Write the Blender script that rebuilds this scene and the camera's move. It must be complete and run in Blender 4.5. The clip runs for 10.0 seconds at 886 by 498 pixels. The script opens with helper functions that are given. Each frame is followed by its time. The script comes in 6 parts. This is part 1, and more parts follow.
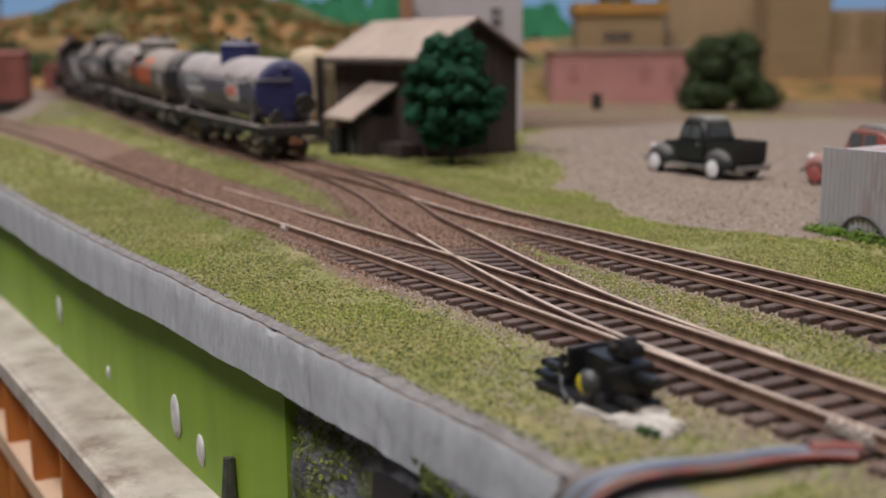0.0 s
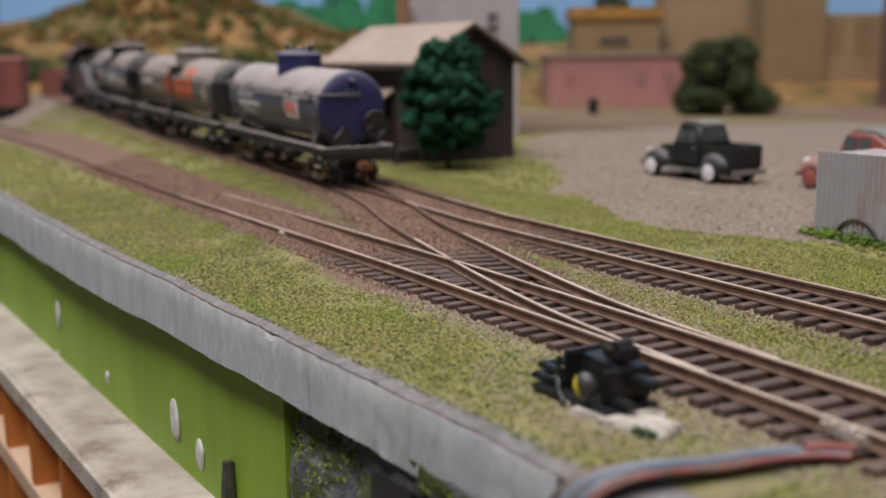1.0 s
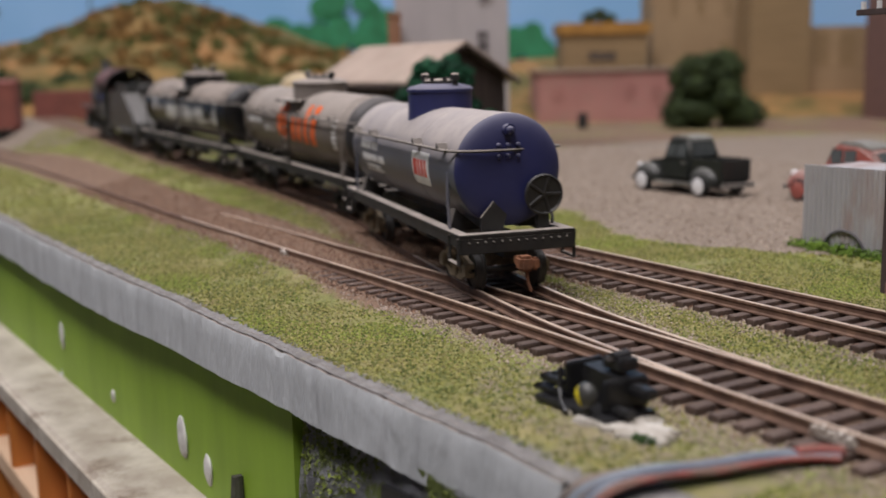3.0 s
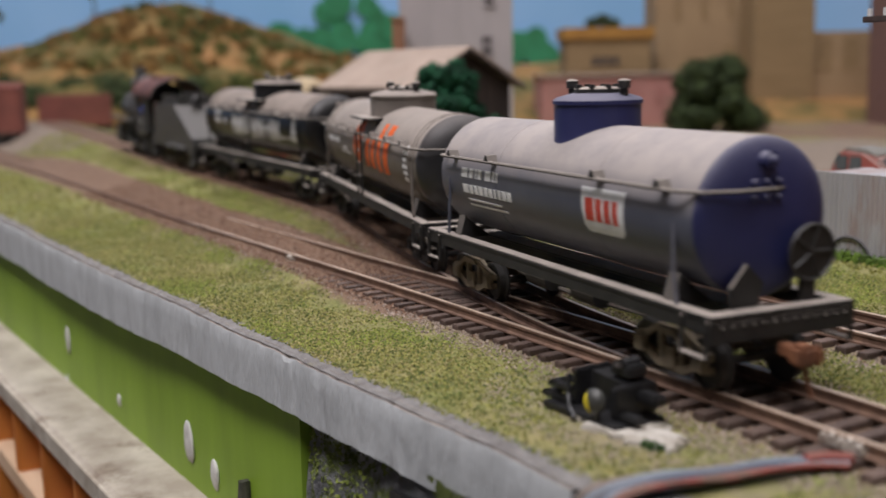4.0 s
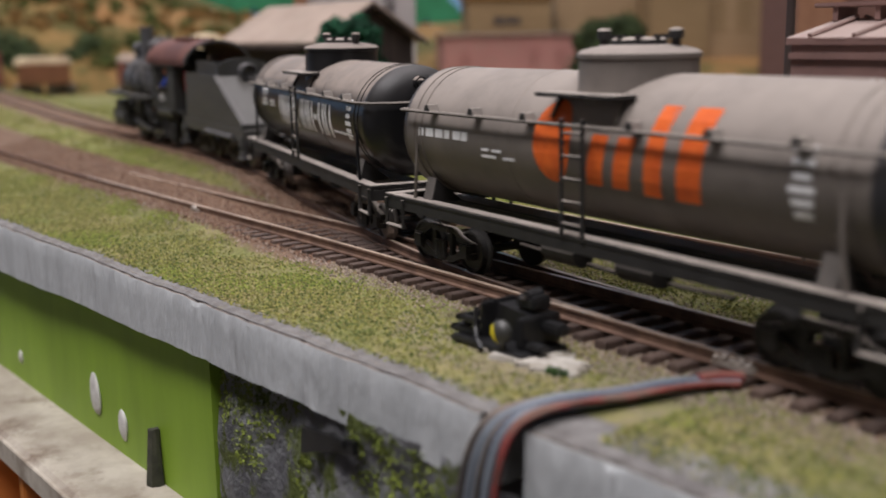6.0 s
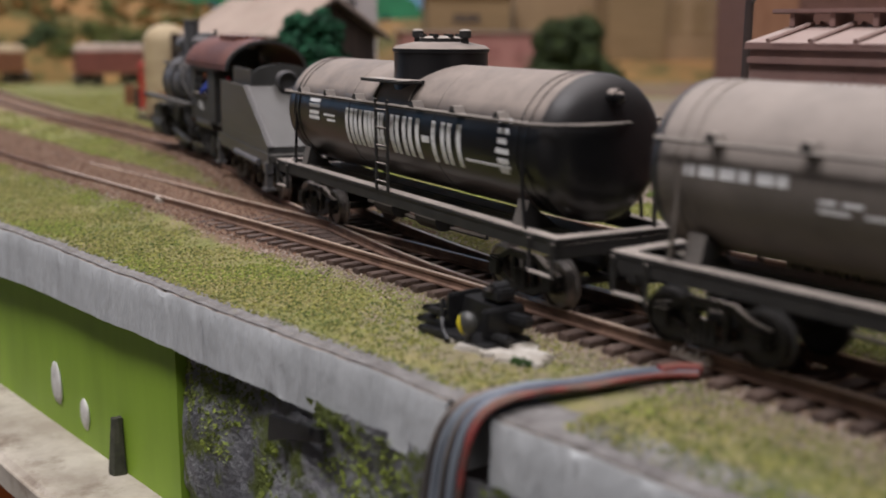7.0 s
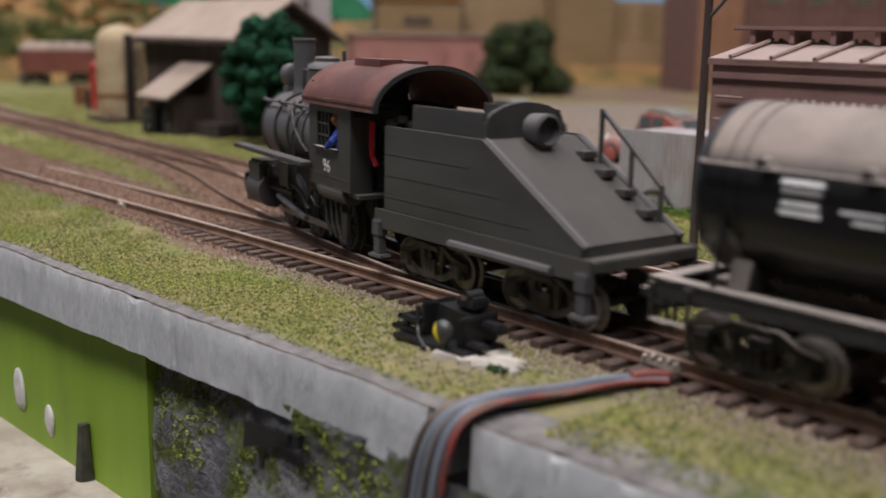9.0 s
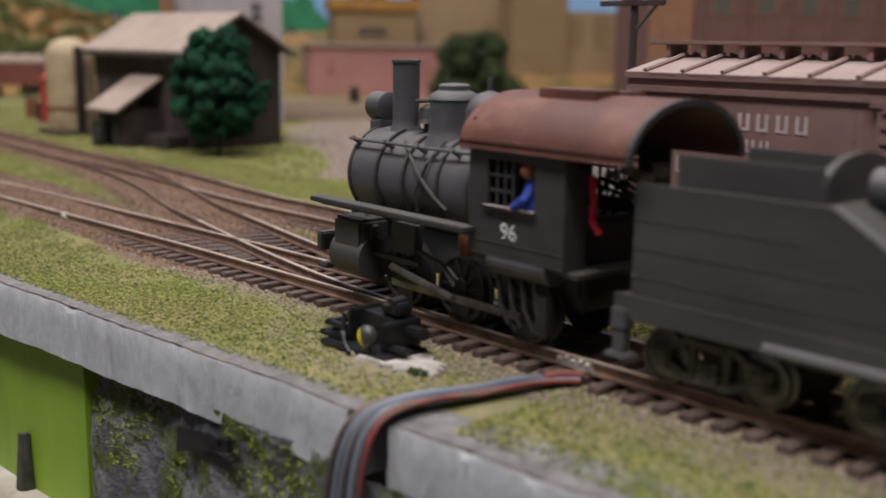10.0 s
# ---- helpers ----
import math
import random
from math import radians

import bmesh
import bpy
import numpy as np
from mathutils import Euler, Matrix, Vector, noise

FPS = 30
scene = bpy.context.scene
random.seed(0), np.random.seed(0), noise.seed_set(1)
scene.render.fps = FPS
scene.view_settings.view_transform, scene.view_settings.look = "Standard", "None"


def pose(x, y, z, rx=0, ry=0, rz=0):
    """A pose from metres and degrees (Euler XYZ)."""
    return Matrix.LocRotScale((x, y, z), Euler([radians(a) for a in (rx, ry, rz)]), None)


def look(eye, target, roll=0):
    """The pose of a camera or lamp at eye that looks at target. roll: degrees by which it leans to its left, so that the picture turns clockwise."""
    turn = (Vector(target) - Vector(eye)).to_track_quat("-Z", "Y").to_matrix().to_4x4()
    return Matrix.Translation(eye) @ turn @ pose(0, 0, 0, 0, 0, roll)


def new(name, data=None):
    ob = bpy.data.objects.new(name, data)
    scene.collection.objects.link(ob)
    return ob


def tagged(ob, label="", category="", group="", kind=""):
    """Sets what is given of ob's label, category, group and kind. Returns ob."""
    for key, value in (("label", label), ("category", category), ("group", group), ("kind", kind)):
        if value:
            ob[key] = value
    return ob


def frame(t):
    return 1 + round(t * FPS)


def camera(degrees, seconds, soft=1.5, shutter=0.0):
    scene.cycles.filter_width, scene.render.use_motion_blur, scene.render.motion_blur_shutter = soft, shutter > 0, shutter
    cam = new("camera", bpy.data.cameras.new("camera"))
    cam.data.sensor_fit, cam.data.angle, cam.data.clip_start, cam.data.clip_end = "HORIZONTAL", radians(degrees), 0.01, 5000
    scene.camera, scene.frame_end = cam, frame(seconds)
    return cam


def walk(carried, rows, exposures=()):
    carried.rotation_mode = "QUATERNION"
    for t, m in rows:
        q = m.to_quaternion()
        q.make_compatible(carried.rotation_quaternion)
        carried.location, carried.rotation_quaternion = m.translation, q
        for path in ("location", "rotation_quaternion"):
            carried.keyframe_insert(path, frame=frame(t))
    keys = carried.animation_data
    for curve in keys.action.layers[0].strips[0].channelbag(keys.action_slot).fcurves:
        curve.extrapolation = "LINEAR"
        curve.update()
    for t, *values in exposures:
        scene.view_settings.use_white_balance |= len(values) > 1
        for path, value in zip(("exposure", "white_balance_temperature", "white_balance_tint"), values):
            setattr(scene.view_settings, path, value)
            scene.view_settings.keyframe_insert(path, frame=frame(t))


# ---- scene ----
# A model railway at 1:87. The world is in metres; things are modelled in millimetres.
cam = camera(44.86, 10.0, soft=1.6, shutter=0.4)
cam.data.dof.use_dof = True
cam.data.dof.focus_distance = 0.265
cam.data.dof.aperture_fstop = 14.0


def aimed(eye, yaw, pitch, roll):
    a, b = radians(yaw), radians(pitch)
    ahead = Vector((-math.sin(a) * math.cos(b), math.cos(a) * math.cos(b), math.sin(b)))
    return look(eye, Vector(eye) + ahead, roll)


walk(cam, [(t, aimed(eye, *turn)) for t, eye, turn in (
    (0, (0.1741, -0.1255, 0.0583), (62.04, -10.56, -0.37)),
    (0.5, (0.1752, -0.1250, 0.0584), (61.76, -10.46, -0.37)),
    (1, (0.1757, -0.1264, 0.0585), (61.89, -10.31, -0.52)),
    (1.5, (0.1792, -0.1243, 0.0580), (61.44, -9.86, -1.31)),
    (2, (0.1820, -0.1275, 0.0593), (61.20, -9.61, -1.34)),
    (3.5, (0.1815, -0.1332, 0.0607), (61.44, -9.44, -1.22)),
    (4, (0.1815, -0.1339, 0.0611), (61.47, -9.31, -1.18)),
    (4.5, (0.1824, -0.1358, 0.0616), (61.46, -9.25, -1.22)),
    (5, (0.1851, -0.1325, 0.0620), (60.68, -8.97, -1.24)),
    (5.5, (0.1844, -0.1338, 0.0586), (58.28, -10.12, -1.48)),
    (6.8, (0.1872, -0.1416, 0.0563), (54.44, -11.80, 0.17)),
    (7, (0.1875, -0.1418, 0.0570), (53.84, -11.51, 0.31)),
    (7.5, (0.1880, -0.1417, 0.0581), (51.68, -12.14, 0.59)),
    (8, (0.1863, -0.1448, 0.0576), (51.51, -11.88, 0.90)),
    (8.5, (0.1866, -0.1461, 0.0585), (50.97, -11.50, 0.95)),
    (9, (0.1872, -0.1490, 0.0596), (50.87, -11.46, 1.01)),
    (9.5, (0.1910, -0.1485, 0.0613), (50.59, -11.05, 1.03)),
    (10, (0.1985, -0.1477, 0.0610), (48.92, -10.94, 0.81)),
)])

# ---- light: a room with ceiling lamps ----
world = bpy.data.worlds.new("room_air")
scene.world = world
world.use_nodes = True
world.node_tree.nodes["Background"].inputs[0].default_value = (0.9, 0.95, 1.0, 1)
world.node_tree.nodes["Background"].inputs[1].default_value = 0.25


def ceiling_lamp(x, y, z, sx, sy, watts, colour, tilt=0.0):
    data = bpy.data.lights.new("ceiling_lamp", "AREA")
    data.shape, data.size, data.size_y, data.energy, data.color = "RECTANGLE", sx, sy, watts, colour
    ob = new("ceiling_lamp", data)
    ob.matrix_world = pose(x, y, z, tilt)
    return ob


ceiling_lamp(-0.3, 0.55, 1.9, 2.4, 0.5, 30, (1.0, 0.95, 0.985))
ceiling_lamp(0.2, -0.75, 1.9, 2.4, 0.5, 58, (1.0, 0.95, 0.985))


# ---- materials ----
def socket_mix(nt, fac, a, b):
    n = nt.nodes.new("ShaderNodeMix")
    n.data_type = "RGBA"
    for s, v in ((n.inputs[0], fac), (n.inputs[6], a), (n.inputs[7], b)):
        if isinstance(v, (tuple, list)):
            s.default_value = (*v[:3], 1)
        elif isinstance(v, (int, float)):
            s.default_value = v
        else:
            nt.links.new(v, s)
    return n.outputs[2]


def grain(nt, scale, detail=4.0, rough=0.6, coord=None, stretch=None):
    n = nt.nodes.new("ShaderNodeTexNoise")
    n.inputs["Scale"].default_value, n.inputs["Detail"].default_value, n.inputs["Roughness"].default_value = scale, detail, rough
    src = coord
    if src is None:
        src = nt.nodes.new("ShaderNodeTexCoord").outputs["Object"]
    if stretch:
        m = nt.nodes.new("ShaderNodeMapping")
        m.inputs["Scale"].default_value = stretch
        nt.links.new(src, m.inputs[0])
        src = m.outputs[0]
    nt.links.new(src, n.inputs["Vector"])
    return n.outputs[0]


def ramp(nt, value, lo, hi):
    n = nt.nodes.new("ShaderNodeMapRange")
    n.inputs[1].default_value, n.inputs[2].default_value = lo, hi
    nt.links.new(value, n.inputs[0])
    return n.outputs[0]


def mat(name, a, b=None, rough=0.8, metal=0.0, scale=300.0, wear=None, wear_at=(0.55, 0.7), wear_scale=60.0, bump=0.2, bump_scale=900.0, dust=None, dust_amount=0.8, dust_from=(0.05, 0.75), stretch=None, spread=(0.35, 0.65), per_piece=0.0, depth=0.0003):
    """Two tones of grain, wear in larger patches, dust on what faces up, fine relief."""
    m = bpy.data.materials.new(name)
    m.use_nodes = True
    nt = m.node_tree
    bs = nt.nodes["Principled BSDF"]
    b = b or tuple(c * 0.7 for c in a)
    col = socket_mix(nt, ramp(nt, grain(nt, scale, stretch=stretch), *spread), b, a)
    if wear:
        col = socket_mix(nt, ramp(nt, grain(nt, wear_scale, 6.0, 0.7, stretch=stretch), *wear_at), col, wear)
    if per_piece:
        info = nt.nodes.new("ShaderNodeObjectInfo")
        hsv = nt.nodes.new("ShaderNodeHueSaturation")
        k = nt.nodes.new("ShaderNodeMapRange")
        k.inputs[3].default_value, k.inputs[4].default_value = 1 - per_piece, 1 + per_piece
        nt.links.new(info.outputs["Random"], k.inputs[0])
        nt.links.new(k.outputs[0], hsv.inputs["Value"])
        nt.links.new(col, hsv.inputs["Color"])
        col = hsv.outputs[0]
    rough_value = rough
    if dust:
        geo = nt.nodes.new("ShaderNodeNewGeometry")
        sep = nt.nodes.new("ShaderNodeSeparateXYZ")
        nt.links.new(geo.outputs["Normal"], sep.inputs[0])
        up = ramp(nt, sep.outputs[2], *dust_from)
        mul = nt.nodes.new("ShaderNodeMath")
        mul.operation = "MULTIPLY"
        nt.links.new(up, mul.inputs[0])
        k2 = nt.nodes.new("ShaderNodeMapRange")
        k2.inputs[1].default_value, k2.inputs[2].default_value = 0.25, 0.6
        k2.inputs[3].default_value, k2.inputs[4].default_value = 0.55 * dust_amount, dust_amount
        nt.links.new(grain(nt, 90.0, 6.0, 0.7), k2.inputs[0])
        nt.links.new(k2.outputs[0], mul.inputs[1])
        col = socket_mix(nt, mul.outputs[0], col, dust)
        r = nt.nodes.new("ShaderNodeMapRange")
        r.inputs[3].default_value, r.inputs[4].default_value = rough, 0.92
        nt.links.new(mul.outputs[0], r.inputs[0])
        nt.links.new(r.outputs[0], bs.inputs["Roughness"])
        rough_value = None
    nt.links.new(col, bs.inputs["Base Color"])
    if rough_value is not None:
        bs.inputs["Roughness"].default_value = rough
    bs.inputs["Metallic"].default_value = metal
    if bump:
        bn = nt.nodes.new("ShaderNodeBump")
        bn.inputs["Strength"].default_value, bn.inputs["Distance"].default_value = bump, depth
        nt.links.new(grain(nt, bump_scale, 6.0, 0.65, stretch=stretch), bn.inputs["Height"])
        nt.links.new(bn.outputs[0], bs.inputs["Normal"])
    return m


def ground_mat():
    """Turf, bare soil and gravel, mixed by the sheet's own scatter amounts."""
    m = bpy.data.materials.new("layout_ground")
    m.use_nodes = True
    nt = m.node_tree
    bs = nt.nodes["Principled BSDF"]
    at = nt.nodes.new("ShaderNodeVertexColor")
    at.layer_name = "scatter"
    sep = nt.nodes.new("ShaderNodeSeparateColor")
    nt.links.new(at.outputs[0], sep.inputs[0])

    def amount(out, scale, push):
        add = nt.nodes.new("ShaderNodeMath")
        add.operation = "ADD"
        nt.links.new(out, add.inputs[0])
        k = nt.nodes.new("ShaderNodeMapRange")
        k.inputs[3].default_value, k.inputs[4].default_value = -push, push
        nt.links.new(grain(nt, scale, 8.0, 0.75), k.inputs[0])
        nt.links.new(k.outputs[0], add.inputs[1])
        return ramp(nt, add.outputs[0], 0.35, 0.65)

    turf = socket_mix(nt, ramp(nt, grain(nt, 900.0, 6.0), 0.35, 0.65), (0.10, 0.11, 0.035), (0.25, 0.25, 0.075))
    turf = socket_mix(nt, ramp(nt, grain(nt, 70.0, 6.0), 0.42, 0.62), turf, (0.27, 0.235, 0.10))
    turf = socket_mix(nt, ramp(nt, grain(nt, 22.0, 4.0), 0.5, 0.7), turf, (0.20, 0.225, 0.05))
    soil = socket_mix(nt, ramp(nt, grain(nt, 700.0, 8.0, 0.7), 0.3, 0.7), (0.085, 0.050, 0.032), (0.28, 0.178, 0.118))
    gravel = socket_mix(nt, ramp(nt, grain(nt, 1100.0, 8.0, 0.7), 0.3, 0.7), (0.10, 0.076, 0.058), (0.37, 0.295, 0.23))
    gravel = socket_mix(nt, ramp(nt, grain(nt, 45.0, 6.0, 0.7), 0.45, 0.7), gravel, (0.20, 0.155, 0.115))
    col = socket_mix(nt, amount(sep.outputs[1], 160.0, 0.5), turf, gravel)
    col = socket_mix(nt, amount(sep.outputs[0], 160.0, 0.5), col, soil)
    grey = socket_mix(nt, ramp(nt, grain(nt, 300.0, 6.0), 0.3, 0.7), (0.13, 0.12, 0.115), (0.26, 0.25, 0.24))
    col = socket_mix(nt, amount(sep.outputs[2], 220.0, 0.6), col, grey)
    nt.links.new(col, bs.inputs["Base Color"])
    bs.inputs["Roughness"].default_value = 0.95
    bn = nt.nodes.new("ShaderNodeBump")
    bn.inputs["Strength"].default_value, bn.inputs["Distance"].default_value = 0.8, 0.0006
    nt.links.new(grain(nt, 1200.0, 6.0, 0.7), bn.inputs["Height"])
    nt.links.new(bn.outputs[0], bs.inputs["Normal"])
    return m


M = {
    "ground": ground_mat(),
    "turf": mat("turf_flock", (0.31, 0.30, 0.08), (0.095, 0.105, 0.03), rough=1.0, scale=900, spread=(0.4, 0.6), bump=0),
    "turf_dry": mat("dry_flock", (0.42, 0.365, 0.15), (0.17, 0.145, 0.062), rough=1.0, scale=900, spread=(0.4, 0.6), bump=0),
    "stone": mat("ballast_grain", (0.46, 0.375, 0.31), (0.15, 0.115, 0.09), rough=0.95, scale=1100, spread=(0.4, 0.6), bump=0),
    "rust_soil": mat("rusty_grain", (0.27, 0.155, 0.10), (0.07, 0.04, 0.028), rough=0.95, scale=1000, spread=(0.4, 0.6), bump=0),
    "rail": mat("rail_brown", (0.215, 0.13, 0.09), (0.12, 0.07, 0.05), rough=0.6, metal=0.1, scale=250, bump=0.1),
    "railhead": mat("rail_head", (0.78, 0.62, 0.48), (0.50, 0.38, 0.29), rough=0.38, metal=0.35, scale=60, bump=0.05),
    "tie": mat("tie_plastic", (0.115, 0.076, 0.060), (0.065, 0.044, 0.036), rough=0.7, scale=900, wear=(0.16, 0.115, 0.09), wear_at=(0.5, 0.75), wear_scale=250, per_piece=0.25, bump=0.3),
    "edge": mat("grey_paint", (0.53, 0.55, 0.555), (0.45, 0.468, 0.472), rough=0.85, scale=140, wear=(0.33, 0.335, 0.34), wear_at=(0.54, 0.74), wear_scale=110, bump=1.0, bump_scale=240, depth=0.0014, stretch=(1, 1, 0.22)),
    "lip": mat("bare_plaster", (0.34, 0.29, 0.25), (0.16, 0.14, 0.13), rough=0.95, scale=260, bump=0.8, bump_scale=500, depth=0.001),
    "green": mat("green_paint", (0.25, 0.40, 0.035), (0.19, 0.31, 0.025), rough=0.55, scale=40, bump=0.25, bump_scale=150, stretch=(1, 1, 0.25)),
    "white": mat("white_filler", (0.66, 0.65, 0.62), (0.5, 0.49, 0.46), rough=0.8, scale=300, bump=0.4),
    "ledge": mat("worn_white_board", (0.55, 0.50, 0.42), (0.36, 0.31, 0.25), rough=0.8, scale=60, wear=(0.20, 0.15, 0.11), wear_at=(0.55, 0.7), wear_scale=35, bump=0.5, bump_scale=160, depth=0.001),
    "orange": mat("orange_wood", (0.62, 0.22, 0.04), (0.45, 0.14, 0.03), rough=0.6, scale=30, stretch=(1, 1, 0.1)),
    "pale_wood": mat("pale_wood", (0.68, 0.48, 0.32), (0.52, 0.34, 0.21), rough=0.7, scale=60, stretch=(0.2, 1, 1)),
    "rock": mat("dark_rock", (0.46, 0.46, 0.48), (0.16, 0.16, 0.175), rough=0.7, scale=50, wear=(0.19, 0.23, 0.06), wear_at=(0.50, 0.57), wear_scale=70, bump=1.0, bump_scale=300, depth=0.002),
    "black": mat("black_plastic", (0.018, 0.018, 0.019), (0.010, 0.010, 0.011), rough=0.38, scale=300, bump=0.1),
    "frame": mat("weathered_black", (0.024, 0.023, 0.022), (0.014, 0.013, 0.013), rough=0.6, scale=200, dust=(0.44, 0.385, 0.335), dust_amount=0.9, bump=0.15),
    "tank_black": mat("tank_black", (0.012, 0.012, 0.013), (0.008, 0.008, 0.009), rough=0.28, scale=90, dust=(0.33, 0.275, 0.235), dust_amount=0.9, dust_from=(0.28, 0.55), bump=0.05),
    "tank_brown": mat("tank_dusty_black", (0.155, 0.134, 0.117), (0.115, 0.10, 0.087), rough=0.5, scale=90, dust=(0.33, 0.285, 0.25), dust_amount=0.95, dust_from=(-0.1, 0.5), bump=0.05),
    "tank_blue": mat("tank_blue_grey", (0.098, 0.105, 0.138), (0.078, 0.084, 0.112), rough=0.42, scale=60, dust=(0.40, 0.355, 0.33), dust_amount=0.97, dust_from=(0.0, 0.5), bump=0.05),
    "blue": mat("navy_paint", (0.028, 0.032, 0.115), (0.022, 0.025, 0.09), rough=0.42, scale=80, dust=(0.22, 0.21, 0.24), dust_amount=0.7, bump=0.06),
    "wheel": mat("wheel_steel", (0.30, 0.28, 0.26), (0.12, 0.10, 0.09), rough=0.35, metal=0.8, scale=150),
    "wheel_dark": mat("wheel_black", (0.03, 0.028, 0.026), (0.015, 0.014, 0.013), rough=0.5, scale=150),
    "truck_tan": mat("dusty_truck", (0.34, 0.28, 0.20), (0.18, 0.145, 0.10), rough=0.85, scale=200, bump=0.3),
    "truck_grey": mat("dusty_grey_truck", (0.145, 0.128, 0.105), (0.07, 0.062, 0.052), rough=0.8, scale=200, bump=0.3),
    "rust": mat("rusty_coupler", (0.25, 0.10, 0.045), (0.12, 0.05, 0.025), rough=0.85, scale=250, bump=0.4),
    "print_white": mat("white_print", (0.84, 0.84, 0.84), (0.68, 0.68, 0.68), rough=0.7, scale=300, bump=0),
    "print_orange": mat("orange_print", (0.85, 0.16, 0.02), (0.7, 0.11, 0.015), rough=0.6, scale=300, bump=0),
    "print_red": mat("red_print", (0.62, 0.06, 0.03), (0.5, 0.05, 0.03), rough=0.6, scale=300, bump=0),
    "boxcar": mat("boxcar_brown", (0.25, 0.145, 0.125), (0.20, 0.115, 0.10), rough=0.65, scale=60, wear=(0.24, 0.17, 0.15), wear_at=(0.5, 0.8), wear_scale=40, dust=(0.42, 0.34, 0.30), dust_amount=0.7, bump=0.1),
    "loco": mat("loco_black", (0.052, 0.051, 0.049), (0.032, 0.032, 0.031), rough=0.5, scale=70, dust=(0.125, 0.108, 0.092), dust_amount=0.5, bump=0.08),
    "tender": mat("tender_black", (0.072, 0.072, 0.069), (0.048, 0.048, 0.046), rough=0.38, scale=70, wear=(0.085, 0.078, 0.068), wear_at=(0.5, 0.75), wear_scale=45, stretch=(0.35, 1, 1), dust=(0.105, 0.086, 0.07), dust_amount=0.45, dust_from=(0.6, 1.0), bump=0.12),
    "smoke": mat("smokebox_grey", (0.092, 0.092, 0.096), (0.062, 0.062, 0.065), rough=0.42, scale=120, dust=(0.2, 0.18, 0.17), dust_amount=0.5, bump=0.08),
    "roof_red": mat("rusty_roof", (0.155, 0.060, 0.042), (0.10, 0.042, 0.032), rough=0.5, scale=60, wear=(0.22, 0.10, 0.07), wear_at=(0.5, 0.75), bump=0.1),
}


# ---- mesh helpers, in millimetres ----
def part(name, bm, material, parent, label=""):
    """Links a bmesh (or a list of bmesh) in millimetres as one mesh object under a thing or a part."""
    me = bpy.data.meshes.new(name)
    for v in bm.verts:
        v.co *= 0.001
    bmesh.ops.recalc_face_normals(bm, faces=bm.faces)
    bm.to_mesh(me)
    bm.free()
    me.materials.append(M[material] if isinstance(material, str) else material)
    ob = new(name, me)
    if parent is not None:
        ob.parent = parent
    if label:
        tagged(ob, label)
    return ob


def smooth(ob, angle=35):
    me = ob.data
    me.polygons.foreach_set("use_smooth", [True] * len(me.polygons))
    me.set_sharp_from_angle(angle=radians(angle))
    return ob


def box(bm, x0, x1, y0, y1, z0, z1, bevel=0.0):
    made = bmesh.ops.create_cube(bm, size=1.0, matrix=Matrix.Translation(((x0 + x1) / 2, (y0 + y1) / 2, (z0 + z1) / 2)) @ Matrix.Diagonal((x1 - x0, y1 - y0, z1 - z0, 1)))["verts"]
    if bevel:
        bmesh.ops.bevel(bm, geom=list({e for v in made for e in v.link_edges}), offset=bevel, segments=2, affect="EDGES")
    return bm


def rod(bm, a, b, r, seg=10, r2=None):
    a, b = Vector(a), Vector(b)
    d = b - a
    m = Matrix.Translation((a + b) / 2) @ d.to_track_quat("Z", "Y").to_matrix().to_4x4()
    bmesh.ops.create_cone(bm, cap_ends=True, segments=seg, radius1=r, radius2=r if r2 is None else r2, depth=d.length, matrix=m)
    return bm


def ball(bm, c, r, seg=10, squash=(1, 1, 1)):
    bmesh.ops.create_uvsphere(bm, u_segments=seg, v_segments=max(6, seg // 2), radius=r, matrix=Matrix.Translation(c) @ Matrix.Diagonal((*squash, 1)))
    return bm


def lathe(bm, profile, axis="z", centre=(0, 0, 0), seg=32):
    """Turns (radius, height) rows round an axis."""
    rings = []
    for r, h in profile:
        ring = []
        for i in range(seg):
            a = 2 * math.pi * i / seg
            u, v = r * math.cos(a), r * math.sin(a)
            p = {"z": (u, v, h), "x": (h, u, v), "y": (u, h, v)}[axis]
            ring.append(bm.verts.new(Vector(p) + Vector(centre)))
        rings.append(ring)
    for a, b in zip(rings, rings[1:]):
        for i in range(seg):
            j = (i + 1) % seg
            bm.faces.new((a[i], a[j], b[j], b[i]))
    bm.faces.new(rings[0][::-1])
    bm.faces.new(rings[-1])
    return bm


def prism(bm, outline, axis, a, b):
    """A flat outline pushed along an axis from a to b."""
    def at(u, v, w):
        return {"y": (u, w, v), "x": (w, u, v), "z": (u, v, w)}[axis]
    lo = [bm.verts.new(at(u, v, a)) for u, v in outline]
    hi = [bm.verts.new(at(u, v, b)) for u, v in outline]
    n = len(outline)
    for i in range(n):
        bm.faces.new((lo[i], lo[(i + 1) % n], hi[(i + 1) % n], hi[i]))
    bm.faces.new(lo[::-1])
    bm.faces.new(hi)
    return bm


